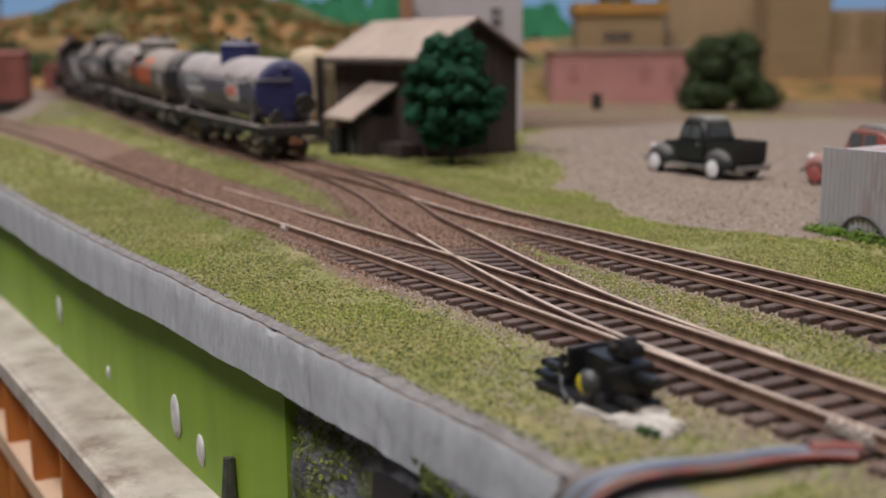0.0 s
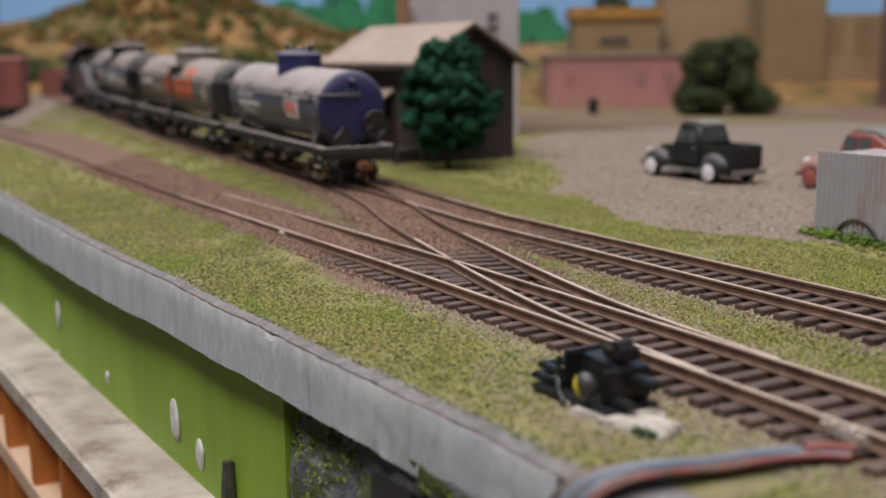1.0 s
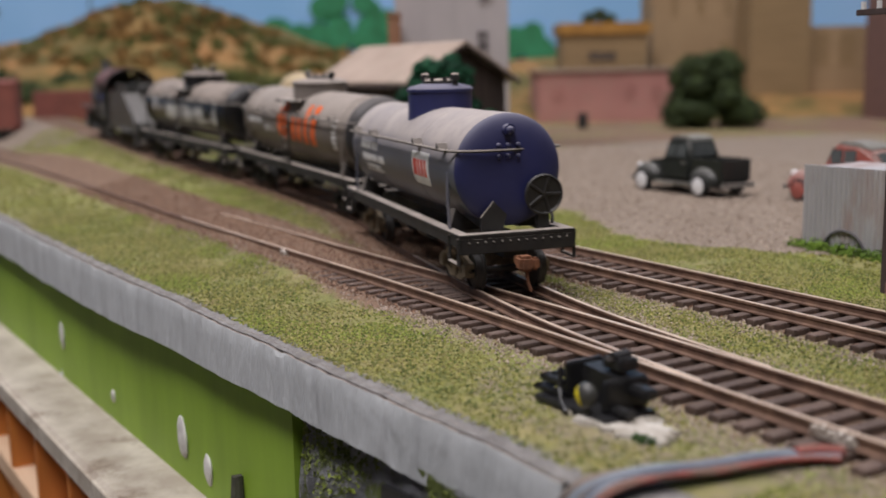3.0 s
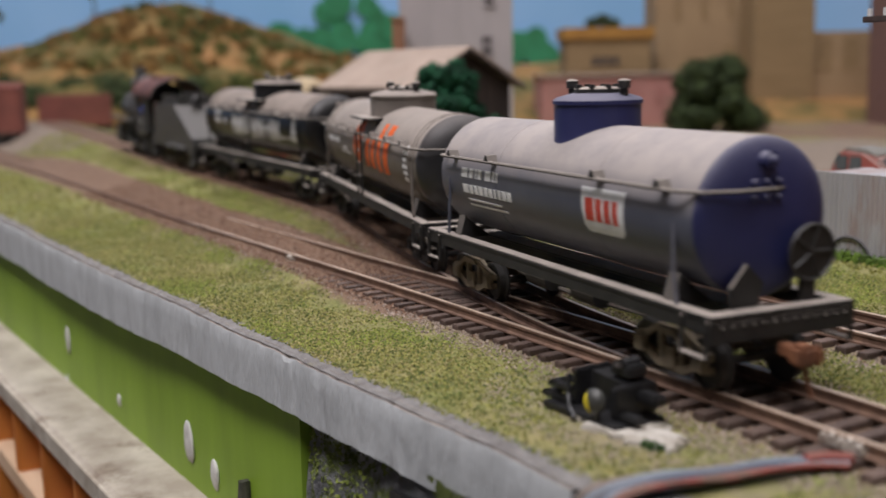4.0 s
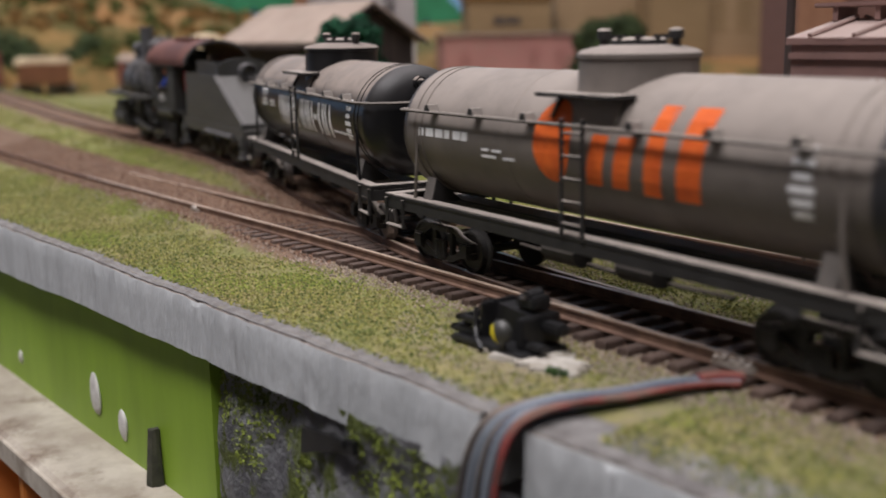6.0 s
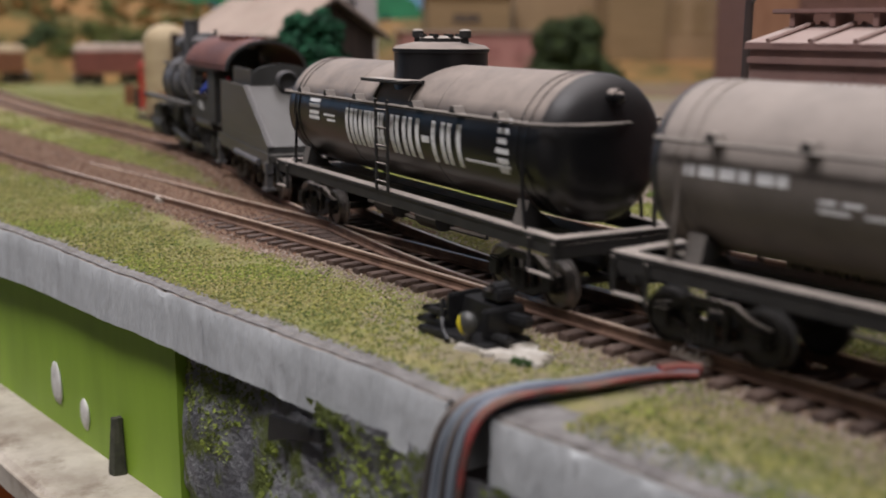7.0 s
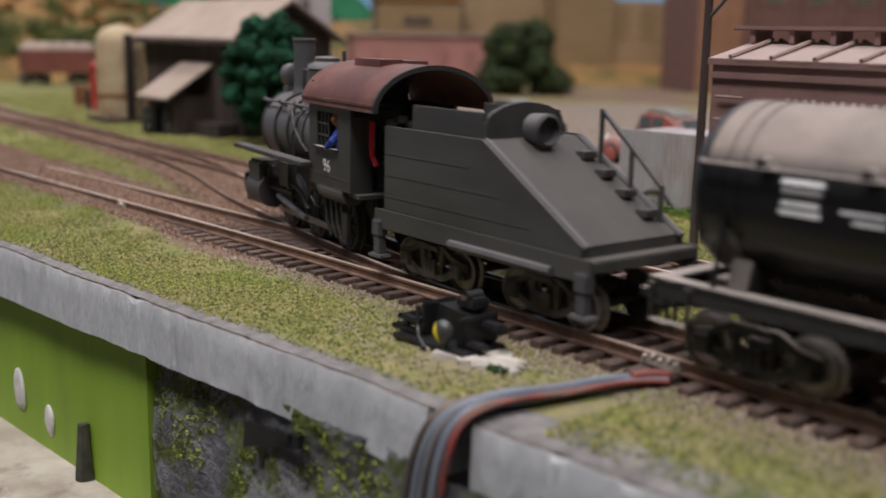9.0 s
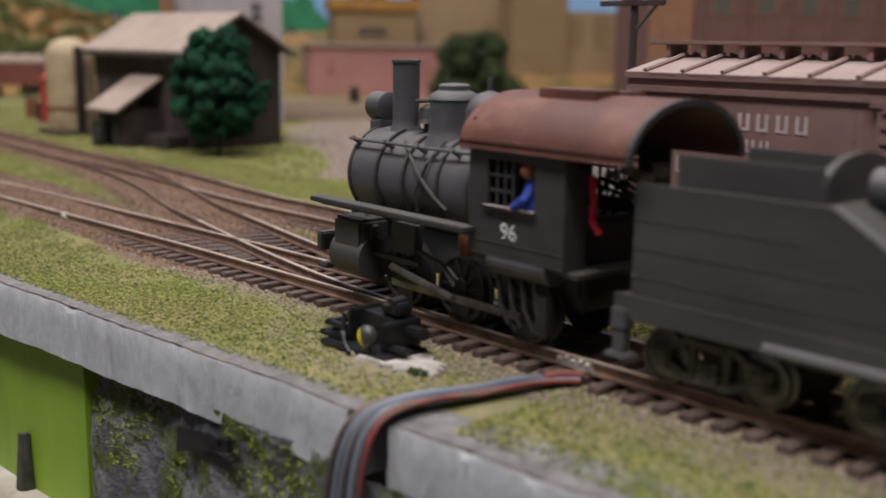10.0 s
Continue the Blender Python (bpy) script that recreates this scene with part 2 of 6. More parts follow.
def tube(bm, pts, r, seg=8):
    """A bent wire or pipe through points."""
    pts = [Vector(p) for p in pts]
    rings = []
    for i, p in enumerate(pts):
        d = (pts[min(i + 1, len(pts) - 1)] - pts[max(i - 1, 0)]).normalized()
        q = d.to_track_quat("Z", "Y")
        rings.append([bm.verts.new(p + q @ Vector((r * math.cos(2 * math.pi * k / seg), r * math.sin(2 * math.pi * k / seg), 0))) for k in range(seg)])
    for a, b in zip(rings, rings[1:]):
        for i in range(seg):
            bm.faces.new((a[i], a[(i + 1) % seg], b[(i + 1) % seg], b[i]))
    bm.faces.new(rings[0][::-1])
    bm.faces.new(rings[-1])
    return bm


def B():
    return bmesh.new()


def thing(name, label, category, group="", kind=""):
    return tagged(new(name), label, category, group, kind)


def lettering(text, size, material, parent, m, name="lettering", label="", squash=1.0, bulge=0.0):
    """Flat letters of the built-in font, turned to mesh; bulge: the radius of the tank they lie on (letters stand in x and z)."""
    cu = bpy.data.curves.new("letters", "FONT")
    cu.body, cu.size, cu.align_x, cu.align_y = text, size, "CENTER", "CENTER"
    cu.extrude = 0.02
    tmp = new("letters", cu)
    me = bpy.data.meshes.new_from_object(tmp.evaluated_get(bpy.context.evaluated_depsgraph_get()))
    bpy.data.objects.remove(tmp)
    bpy.data.curves.remove(cu)
    bm = B()
    bm.from_mesh(me)
    bpy.data.meshes.remove(me)
    if bulge:
        bmesh.ops.subdivide_edges(bm, edges=[e for e in bm.edges if e.calc_length() > size * 0.25], cuts=2)
    bm.transform(Matrix.Diagonal((squash, 1, 1, 1)))
    if bulge:
        for v in bm.verts:
            a = v.co.y / bulge
            z = v.co.z
            v.co.y, v.co.z = (bulge + z) * math.sin(a), (bulge + z) * math.cos(a) - bulge
    bm.transform(m)
    return part(name, bm, material, parent, label)


# ---- track plan: centre lines in millimetres ----
def spline(points, step=2.0):
    """A smooth line through points, at even steps of arc."""
    p = np.array(points, float)
    fine = []
    for i in range(len(p) - 1):
        a, b, c, d = p[max(i - 1, 0)], p[i], p[i + 1], p[min(i + 2, len(p) - 1)]
        la, lb, lc = (max(np.linalg.norm(v), 1e-6) ** 0.5 for v in (b - a, c - b, d - c))
        m1 = (c - b) + lb * ((b - a) / la - (c - a) / (la + lb)) if i else c - b
        m2 = (c - b) + lb * ((d - c) / lc - (d - b) / (lb + lc)) if i < len(p) - 2 else c - b
        for t in np.linspace(0, 1, 40, endpoint=False):
            fine.append((2 * t**3 - 3 * t**2 + 1) * b + (t**3 - 2 * t**2 + t) * m1 + (3 * t**2 - 2 * t**3) * c + (t**3 - t**2) * m2)
    fine = np.array(fine + [p[-1]])
    s = np.r_[0, np.cumsum(np.linalg.norm(np.diff(fine, axis=0), axis=1))]
    u = np.arange(0, s[-1], step)
    return np.c_[np.interp(u, s, fine[:, 0]), np.interp(u, s, fine[:, 1])]


NEAR = spline([(-1700, -75), (-1000, -45), (-700, -29), (-520, -18), (-380, -12), (-274, -8), (-210, -4), (-155, -0.5), (-80, 4.5), (-10, 7.6), (20, 8.6), (58, 9.6), (120, 11.5), (350, 13), (800, 14)])
ROUTE = spline([(-1900, 63), (-1600, 66), (-1250, 67), (-1050, 56.8), (-850, 46), (-700, 40.2), (-555, 37), (-460, 40), (-370, 45.2), (-300, 49), (-260, 49.2), (-225, 47.8), (-190, 44), (-150, 35), (-103.5, 26.3), (-56.5, 17.7), (-17.4, 12.3), (14, 10.4), (30, 10), (58, 9.6), (120, 11.5), (350, 13), (1300, 15)])
BACK = spline([(-330, 47.6), (-295, 49.8), (-250, 54.6), (-200, 59.2), (-100, 62.7), (0, 65.7), (100, 68.7), (300, 75), (800, 90)])


def rise(x):
    """The grade that the yard's lead climbs, away from the crossover."""
    return float(np.interp(x, (-1900, -800, -600, -450, -330, -230, -175, -145), (16.5, 16.5, 14.4, 8.6, 5.5, 3.2, 0.8, 0)))


def berm(x, y):
    """Height of the roadbed's low bank under the climbing track."""
    if x > -145:
        return 0.0
    d = abs(y - float(np.interp(x, ROUTE[:, 0], ROUTE[:, 1])))
    k = max(0.0, min(1.0, (64 - d) / 40))
    return rise(x) * k * k * (3 - 2 * k)


def headings(line):
    d = np.gradient(line, axis=0)
    return d / np.linalg.norm(d, axis=1)[:, None]


def reach(line, x0, x1):
    return line[(line[:, 0] >= x0) & (line[:, 0] <= x1)]


def edge_y(x):
    """The layout's front edge."""
    return float(np.interp(x, (-2500, -700, -340, -178, -140, -100, -57, -18, 5, 29, 53, 84, 105, 400), (-290, -105, -76, -63.8, -59.4, -55.4, -51.6, -47.5, -45.5, -42.5, -41, -37.5, -36.5, -32)) + 0.6 * noise.noise((x * 0.03, 3.1, 0)) + 0.35 * noise.noise((x * 0.15, 7.7, 0)) + 0.2 * noise.noise((x * 0.5, 1.7, 0)))


def near_dist(lines, x, y):
    return min(float(np.min(np.hypot(l[:, 0] - x, l[:, 1] - y))) for l in lines)


# ---- the layout's ground: one sheet with turf, soil and gravel ----
def in_poly(x, y, poly):
    inside = False
    for (ax, ay), (bx, by) in zip(poly, poly[1:] + poly[:1]):
        if (ay > y) != (by > y) and x < (bx - ax) * (y - ay) / (by - ay) + ax:
            inside = not inside
    return inside


LOT = [(-352, 206), (-307, 199), (-189, 130), (-128, 114), (-64, 133), (-44, 139), (330, 140), (330, 300), (-452, 624), (-483, 552), (-514, 429), (-500, 337), (-463, 276)]
YARD = [(-900, 60), (-720, 36), (-640, 22), (-640, 4), (-760, -16), (-1300, -50), (-1800, -60), (-1800, 100), (-1200, 92)]
coarse = [l[::4] for l in (NEAR, ROUTE, BACK)]


def height(x, y):
    h = -1.4 + 0.5 * noise.noise((x * 0.02, y * 0.02, 1)) + 0.25 * noise.noise((x * 0.12, y * 0.12, 5))
    d = y - edge_y(x)
    if d < 8:
        h -= 1.2 * (1 - max(d, 0) / 8) ** 2
    return h + berm(x, y)


def patch_noise(x, y):
    return noise.noise((x * 0.012, y * 0.03, 4)) + 0.3


def ragged(x, y):
    """Shifts a place a little, so that patches of gravel get uneven edges."""
    return x + 12 * noise.noise((x * 0.03, y * 0.03, 7)) + 5 * noise.noise((x * 0.12, y * 0.12, 2)), y + 9 * noise.noise((x * 0.03, y * 0.03, 17)) + 5 * noise.noise((x * 0.12, y * 0.12, 12))


def make_ground():
    xs = np.unique(np.round(np.r_[np.arange(-2500, -700, 40), np.arange(-700, -260, 8), np.arange(-260, 170, 2.5), np.arange(170, 420, 20)], 2))
    vs = np.unique(np.round(np.r_[0, 0.6, 1.6, np.arange(3, 120, 2.5), np.arange(120, 280, 8), np.arange(280, 1300, 40)], 2))
    verts, cols = [], []
    for x in xs:
        e = edge_y(x)
        for v in vs:
            y = e + v
            d = near_dist(coarse, x, y) if v < 330 and x > -1900 else 99
            spread = 5 * max(0.0, min(1.0, (-90 - x) / 140)) - 4 * max(0.0, min(1.0, (-230 - x) / 120))
            soil = max(0.0, min(1.0, (22 + spread - d) / (12 + spread * 0.6)))
            rust = max(0.8 * max(0.0, 1 - abs(x + 120) / 190) * max(0.0, 1 - abs(y - 25) / 45), 1.1 * max(0.0, 1 - math.hypot((x + 88) / 70, (y + 9) / 17)))
            soil = max(soil * (1.0 if x < -30 else 0.72), rust)
            grav = 0.0
            if in_poly(*ragged(x, y), LOT):
                grav = 0.9
            if in_poly(x, y, YARD):
                grav = 0.8
            if x > 40 and y < 20:
                grav = max(grav, 0.42)
            if y > 280 and grav < 0.5:
                soil = max(soil, 0.9 - 0.8 * max(0.0, patch_noise(x, y)))
            bare = 0.75 if v < 4.5 or (x > 60 and v < 9) else 0.0
            if math.hypot((x - 30) / 2.2, y + 20) < 16:
                grav = max(grav, 0.5)
            z = height(x, y) + 2.3 * max(0.0, min(1.0, (-60 - x) / 100)) * max(0.0, min(1.0, (24 - d) / 8))
            verts.append((x * 0.001, y * 0.001, z * 0.001))
            cols.append((soil, grav, bare, 1.0))
    nv = len(vs)
    faces = [(i * nv + j, (i + 1) * nv + j, (i + 1) * nv + j + 1, i * nv + j + 1) for i in range(len(xs) - 1) for j in range(nv - 1)]
    me = bpy.data.meshes.new("ground")
    me.from_pydata(verts, [], faces)
    layer = me.color_attributes.new("scatter", "FLOAT_COLOR", "POINT")
    layer.data.foreach_set("color", np.array(cols, np.float32).ravel())
    me.materials.append(M["ground"])
    me.polygons.foreach_set("use_smooth", [True] * len(me.polygons))
    return tagged(new("ground", me), "model railway ground of green turf, brown soil and gravel", "ground", kind="structure")


make_ground()


def make_edge(x0, x1, name, thick=13.5):
    """The grey-painted front face of the layout board."""
    xs = np.arange(x0, x1 + 0.1, 1.0 if x1 - x0 < 700 else 2.0)
    rows = []
    for x in xs:
        e = edge_y(x)
        t = thick + 0.5 * noise.noise((x * 0.05, 2, 2)) + 3.5 * (1 - math.cos(math.pi * min(1.0, max(0.0, (-x + 20) / 300)))) / 2
        w = 0.5 * noise.noise((x * 0.2, 9, 1)) + 0.32 * noise.noise((x * 0.55, 3, 8))
        zt = height(x, e)
        ch = 1.3 * max(0.0, noise.noise((x * 0.22, 4, 6)) - 0.1) + 0.3 * max(0.0, noise.noise((x * 0.8, 4, 9)))
        rows.append([(x, e + 7, zt - 0.6), (x, e + 1.1, zt + 0.35), (x, e + 0.9, zt - 0.25), (x, e - 0.5 + ch, zt - 0.3 - ch), (x, e - 0.8 + 0.4 * w, zt - 1.6), (x, e - 0.9 + w, zt - 5), (x, e - 0.9 - w, zt - t * 0.75), (x, e - 0.9 + 0.3 * w, zt - t + 0.3), (x, e + 0.2, zt - t), (x, e + 40, zt - t)])
    bm = B()
    vr = [[bm.verts.new(p) for p in r] for r in rows]
    for a, b in zip(vr, vr[1:]):
        for i in range(len(a) - 1):
            bm.faces.new((a[i], a[i + 1], b[i + 1], b[i]))
    bm.faces.new(vr[0])
    bm.faces.new(vr[-1][::-1])
    bm.faces.ensure_lookup_table()
    strips = len(vr[0]) - 1
    for k in range(strips * (len(vr) - 1)):
        bm.faces[k].material_index = 1 if k % strips < 3 else 0
    ob = part(name, bm, "edge", None)
    ob.data.materials.append(M["lip"])
    return tagged(smooth(ob, 28), "grey-painted rough front edge of the layout board", "board edge", kind="structure")


make_edge(-2200, 53, "board_edge")
make_edge(62.5, 400, "board_edge")


# ---- track ----
def make_track(name, line, label, rails=(-8.65, 8.65), x0=-1900, x1=800, head_from=-190, climbs=True):
    top = thing(name, label, "track", "railway tracks", "structure")
    line = reach(line, x0, x1)
    for off in rails:
        head = headings(line)
        n = np.c_[-head[:, 1], head[:, 0]]
        pts = line + n * off
        for nm, prof, mt in (("rail", [(-1.1, 0.0), (1.1, 0.0), (1.1, 0.35), (0.3, 0.6), (0.3, 1.7), (0.55, 1.9), (0.55, 2.42), (-0.55, 2.42), (-0.55, 1.9), (-0.3, 1.7), (-0.3, 0.6), (-1.1, 0.35)], "rail"), ("rail_head", [(-0.5, 2.4), (0.5, 2.4), (0.42, 2.56), (-0.42, 2.56)], "railhead")):
            bm = B()
            rings = [[bm.verts.new((p[0] + m[0] * u, p[1] + m[1] * u, w + (rise(p[0]) if climbs else 0.0))) for u, w in prof] for p, m in zip(pts[::2], n[::2]) if nm == "rail" or p[0] > head_from]
            for a, b in zip(rings, rings[1:]):
                for i in range(len(prof)):
                    bm.faces.new((a[i], a[(i + 1) % len(prof)], b[(i + 1) % len(prof)], b[i]))
            bm.faces.new(rings[0])
            bm.faces.new(rings[-1][::-1])
            part(nm, bm, mt, top)
    return top


def tie_mesh(length):
    bm = box(B(), -1.45, 1.45, -length / 2, length / 2, -1.9, 0.0, 0.18)
    for v in bm.verts:
        v.co *= 0.001
    me = bpy.data.meshes.new("tie")
    bm.to_mesh(me)
    bm.free()
    me.materials.append(M["tie"])
    return me


def lay_ties(top, line, spacing, x0, x1, length=30.0, shift=0.0, mesh=None):
    rng = random.Random(7)
    mesh = mesh or tie_mesh(length)
    part_line = reach(line, x0, x1)
    head = headings(part_line)
    s = np.r_[0, np.cumsum(np.linalg.norm(np.diff(part_line, axis=0), axis=1))]
    for u in np.arange(0, s[-1], spacing):
        i = min(int(np.searchsorted(s, u)), len(s) - 1)
        p, h = part_line[i], head[i]
        ob = new("tie", mesh)
        ob.parent = top
        ob.matrix_basis = pose((p[0] - h[1] * shift) * 0.001, (p[1] + h[0] * shift) * 0.001, rng.uniform(-0.15, 0.05) * 0.001, 0, 0, math.degrees(math.atan2(h[1], h[0])) + rng.uniform(-1.2, 1.2))


near_track = make_track("near_track", NEAR, "model railway track with brown ties and worn rails", x1=800, head_from=-260, climbs=False)
back_track = make_track("back_track", BACK, "model railway track with brown ties beside gravel", x0=-320)
route_track = make_track("crossover_track", ROUTE, "curved crossover track with bare rail tops", x0=-1850, x1=36, head_from=-118)


# ---- rolling stock ----
def truck(parent, x, dusty, name="truck", steel=True, paint="frame"):
    """A freight truck with two axles, centred at x on its car."""
    top = part(name, box(B(), x - 3, x + 3, -8, 8, 4.5, 7.5, 0.5), "truck_tan" if dusty else paint, parent)
    for side in (-1, 1):
        y = side * 10.2
        bm = B()
        upper = [(-12, 5.5), (-8.5, 6.1), (-4.5, 8.4), (4.5, 8.4), (8.5, 6.1), (12, 5.5), (12, 6.9), (8, 7.7), (4.5, 9.6), (-4.5, 9.6), (-8, 7.7), (-12, 6.9)]
        lower = [(-12, 3.3), (-8.5, 3.4), (-4, 1.5), (4, 1.5), (8.5, 3.4), (12, 3.3), (12, 4.6), (8, 4.9), (3.6, 3.0), (-3.6, 3.0), (-8, 4.9), (-12, 4.6)]
        for bar_line in (upper, lower):
            prism(bm, [(x + u, v) for u, v in bar_line], "y", y - 0.7 * side, y + 0.7 * side)
        for sx in (-3.4, 3.4):
            box(bm, x + sx - 0.7, x + sx + 0.7, y - 0.6, y + 0.6, 2.4, 8.8, 0.2)
        for sx in (-9.6, 9.6):
            box(bm, x + sx - 1.9, x + sx + 1.9, y - 0.2 * side, y + 1.5 * side, 3.2, 6.8, 0.4)
        for sx in (-1.4, 0, 1.4):
            rod(bm, (x + sx, y + 0.9 * side, 2.4), (x + sx, y + 0.9 * side, 6.2), 0.62, 8)
        prism(bm, [(x - 3.6, 8.3), (x + 3.6, 8.3), (x + 2.6, 9.4), (x - 2.6, 9.4)], "y", y, y + 1.4 * side)
        part("side_frame", bm, "truck_tan" if dusty else paint, top)
    for sx in (-9.6, 9.6):
        for side in (-1, 1):
            bm = lathe(B(), [(0.6, -1.5), (5.0, -1.5), (5.4, -1.2), (5.4, -0.7), (4.8, -0.4), (4.7, 1.2), (4.2, 1.3), (3.9, 0.8), (1.4, 0.7), (1.2, 1.4), (0.4, 1.5)], "y", (0, 0, 0), 28)
            bm.transform(Matrix.Diagonal((1, side, 1, 1)))
            bm.transform(Matrix.Translation((x + sx, side * 8.4, 4.75)))
            smooth(part("wheel", bm, "wheel" if steel else "wheel_dark", top))
        part("axle", rod(B(), (x + sx, -8, 4.75), (x + sx, 8, 4.75), 0.9), "wheel_dark", top)
    return top


def coupler(parent, x, way, rusty=False):
    bm = B()
    box(bm, min(x, x + way * 5), max(x, x + way * 5), -1.3, 1.3, 7.4, 9.6, 0.3)
    box(bm, min(x + way * 4, x + way * 8), max(x + way * 4, x + way * 8), -2.4, 1.4, 6.6, 10.4, 0.7)
    box(bm, min(x + way * 6, x + way * 8.4), max(x + way * 6, x + way * 8.4), 0.6, 2.6, 6.9, 10.1, 0.6)
    tube(bm, [(x + way * 6, 0, 7), (x + way * 6.5, 0, 4), (x + way * 7.3, 0.6, 1.6)], 0.45, 6)
    return part("coupler", bm, "rust" if rusty else "frame", parent, "rusty knuckle coupler" if rusty else "")


def tank_shell(r, half, head, seg=56):
    prof = [(0.02, -half)]
    for k in range(1, 9):
        a = k / 8 * math.pi / 2
        prof.append((r * math.sin(a) ** (0.62 if head < 6 else 0.74), -half + head * (1 - math.cos(a))))
    back = [(rr, -h) for rr, h in prof[::-1]]
    return lathe(B(), prof + back, "x", (0, 0, 0), seg)


def tank_car(style):
    """An old single-dome tank car; x runs along its travel."""
    blue = style == "blue"
    L, W = (64.6 if blue else 70.5), 15.6
    label = {"blue": "dusty blue-grey tank car with a navy dome and navy end", "orange": "dusty brown-black tank car with large orange lettering", "white": "glossy black tank car with bold white lettering and dusty top"}[style]
    top = thing("tank_car", label, "tank car", "tank cars of the train")
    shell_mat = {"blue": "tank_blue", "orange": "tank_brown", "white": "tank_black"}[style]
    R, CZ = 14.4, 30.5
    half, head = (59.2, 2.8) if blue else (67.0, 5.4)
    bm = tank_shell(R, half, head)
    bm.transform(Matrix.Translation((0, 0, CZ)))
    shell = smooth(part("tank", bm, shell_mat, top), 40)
    if blue:
        bm = tank_shell(R + 0.06, half + 0.08, head)
        bmesh.ops.bisect_plane(bm, geom=bm.verts[:] + bm.edges[:] + bm.faces[:], plane_co=(half - 2.3, 0, 0), plane_no=(1, 0, 0), clear_inner=True)
        bm.transform(Matrix.Translation((0, 0, CZ)))
        smooth(part("tank_end", bm, "blue", top, "navy painted tank end"), 40)
    else:
        for way in (-1, 1):
            bm = tank_shell(R + 0.05, half + 0.06, head)
            bmesh.ops.bisect_plane(bm, geom=bm.verts[:] + bm.edges[:] + bm.faces[:], plane_co=(way * (half - head), 0, 0), plane_no=(way, 0, 0), clear_inner=True)
            bm.transform(Matrix.Translation((0, 0, CZ)))
            smooth(part("tank_end", bm, "end_black" if style == "white" else "end_grey", top, "glossy black tank end"), 40)
        for x in (-half + head + 3.5, -half + head + 6.5, half - head - 3.5, half - head - 6.5):
            bm = lathe(B(), [(R, x - 0.35), (R + 0.22, x - 0.25), (R + 0.22, x + 0.25), (R, x + 0.35)], "x", (0, 0, CZ), 56)
            smooth(part("tank_band", bm, shell_mat, top))
    for x in (-23, 23) if blue else (-22, 22):
        bm = lathe(B(), [(R, x - 0.2), (R + 0.1, x - 0.1), (R + 0.1, x + 0.1), (R, x + 0.2)], "x", (0, 0, CZ), 56)
        smooth(part("seam", bm, shell_mat, top))
    # dome, flared where it meets the tank
    dr = 9.6 if blue else 11.2
    DH = CZ + (-1.9 if blue else -3.6)
    bm = lathe(B(), [(dr + 1.2, CZ + 4.0), (dr + 0.4, CZ + 9.0), (dr, CZ + 12.0), (dr, DH + 20.6), (dr + 0.35, DH + 20.7), (dr + 0.35, DH + 21.5), (dr - 0.6, DH + 22.2), (dr * 0.6, DH + 23.0), (0.1, DH + 23.3)], "z", (0, 0, 0), 48)
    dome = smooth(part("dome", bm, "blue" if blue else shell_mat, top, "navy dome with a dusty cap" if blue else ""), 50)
    bm = B()
    lathe(bm, [(5.2, DH + 22.9), (5.2, DH + 23.9), (4.6, DH + 24.3), (0.1, DH + 24.5)], "z", (0, 0, 0), 24)
    for k in range(8):
        a = k * math.pi / 4
        box(bm, 4.6 * math.cos(a) - 0.6, 4.6 * math.cos(a) + 0.6, 4.6 * math.sin(a) - 0.6, 4.6 * math.sin(a) + 0.6, DH + 23.4, DH + 24.9, 0.2)
    smooth(part("manhole_lid", bm, "frame", dome))
    for px, py in ((-7.0, -2.5), (7.0, 2.5)):
        part("safety_valve", lathe(B(), [(0.9, DH + 22), (0.9, DH + 24), (1.4, DH + 24.1), (1.4, DH + 25.6), (0.9, DH + 26), (0.1, DH + 26.1)], "z", (px, py, 0), 14), "frame", dome)
    # frame: side sills with a walkway, end sills, centre sill
    for side in (-1, 1):
        bm = B()
        box(bm, -L, L, side * W - 3.2 if side > 0 else side * W, side * W if side > 0 else side * W + 3.2, 14.6, 15.5, 0.15)
        box(bm, -L, L, side * (W - 0.5) - 0.3, side * (W - 0.5) + 0.3, 12.2, 14.6)
        part("walkway", bm, "frame", top, "dusty side walkway")
    part("centre_sill", box(B(), -L + 2, L - 2, -3.2, 3.2, 8.6, 14.2, 0.3), "frame", top)
    for way in (-1, 1):
        bm = B()
        x = way * L
        box(bm, min(x, x - way * 3.6), max(x, x - way * 3.6), -W, W, 14.6, 15.55, 0.15)
        box(bm, min(x, x - way * 1.2), max(x, x - way * 1.2), -W, W, 10.6 if blue else 11.6, 14.6, 0.2)
        if blue:
            for k in range(-6, 7):
                ball(bm, (x + way * 0.05, k * 2.2, 13.4), 0.35, 6)
        part("end_sill", bm, "frame", top)
        for side in (-1, 1):
            bm = B()
            xs = way * (L - 1.0)
            tube(bm, [(xs, side * W, 14.6), (xs, side * W, 8.2), (xs - way * 7.5, side * W, 8.2), (xs - way * 7.5, side * W, 14.6)], 0.55, 6)
            part("step", bm, "frame", top)
            xb = way * (L - 16)
            bm = B()
            prism(bm, [(side * 5, 14.8), (side * 13.6, 14.8), (side * 12.0, 20.5), (side * 10.4, 19.0)], "x", xb - 1.8, xb + 1.8)
            part("saddle", bm, "frame", top)
            part("saddle_strap", tube(B(), [(xb + way * 4, side * 14.2, 15.3), (xb + way * 3, side * 14.4, 22), (xb + way * 2.5, side * 14.2, 30)], 0.45, 6), shell_mat, top)
        truck(top, way * (45.5 if blue else 52.5), blue, steel=style == "white")
        coupler(top, way * (L - 0.5), way, rusty=blue and way > 0)
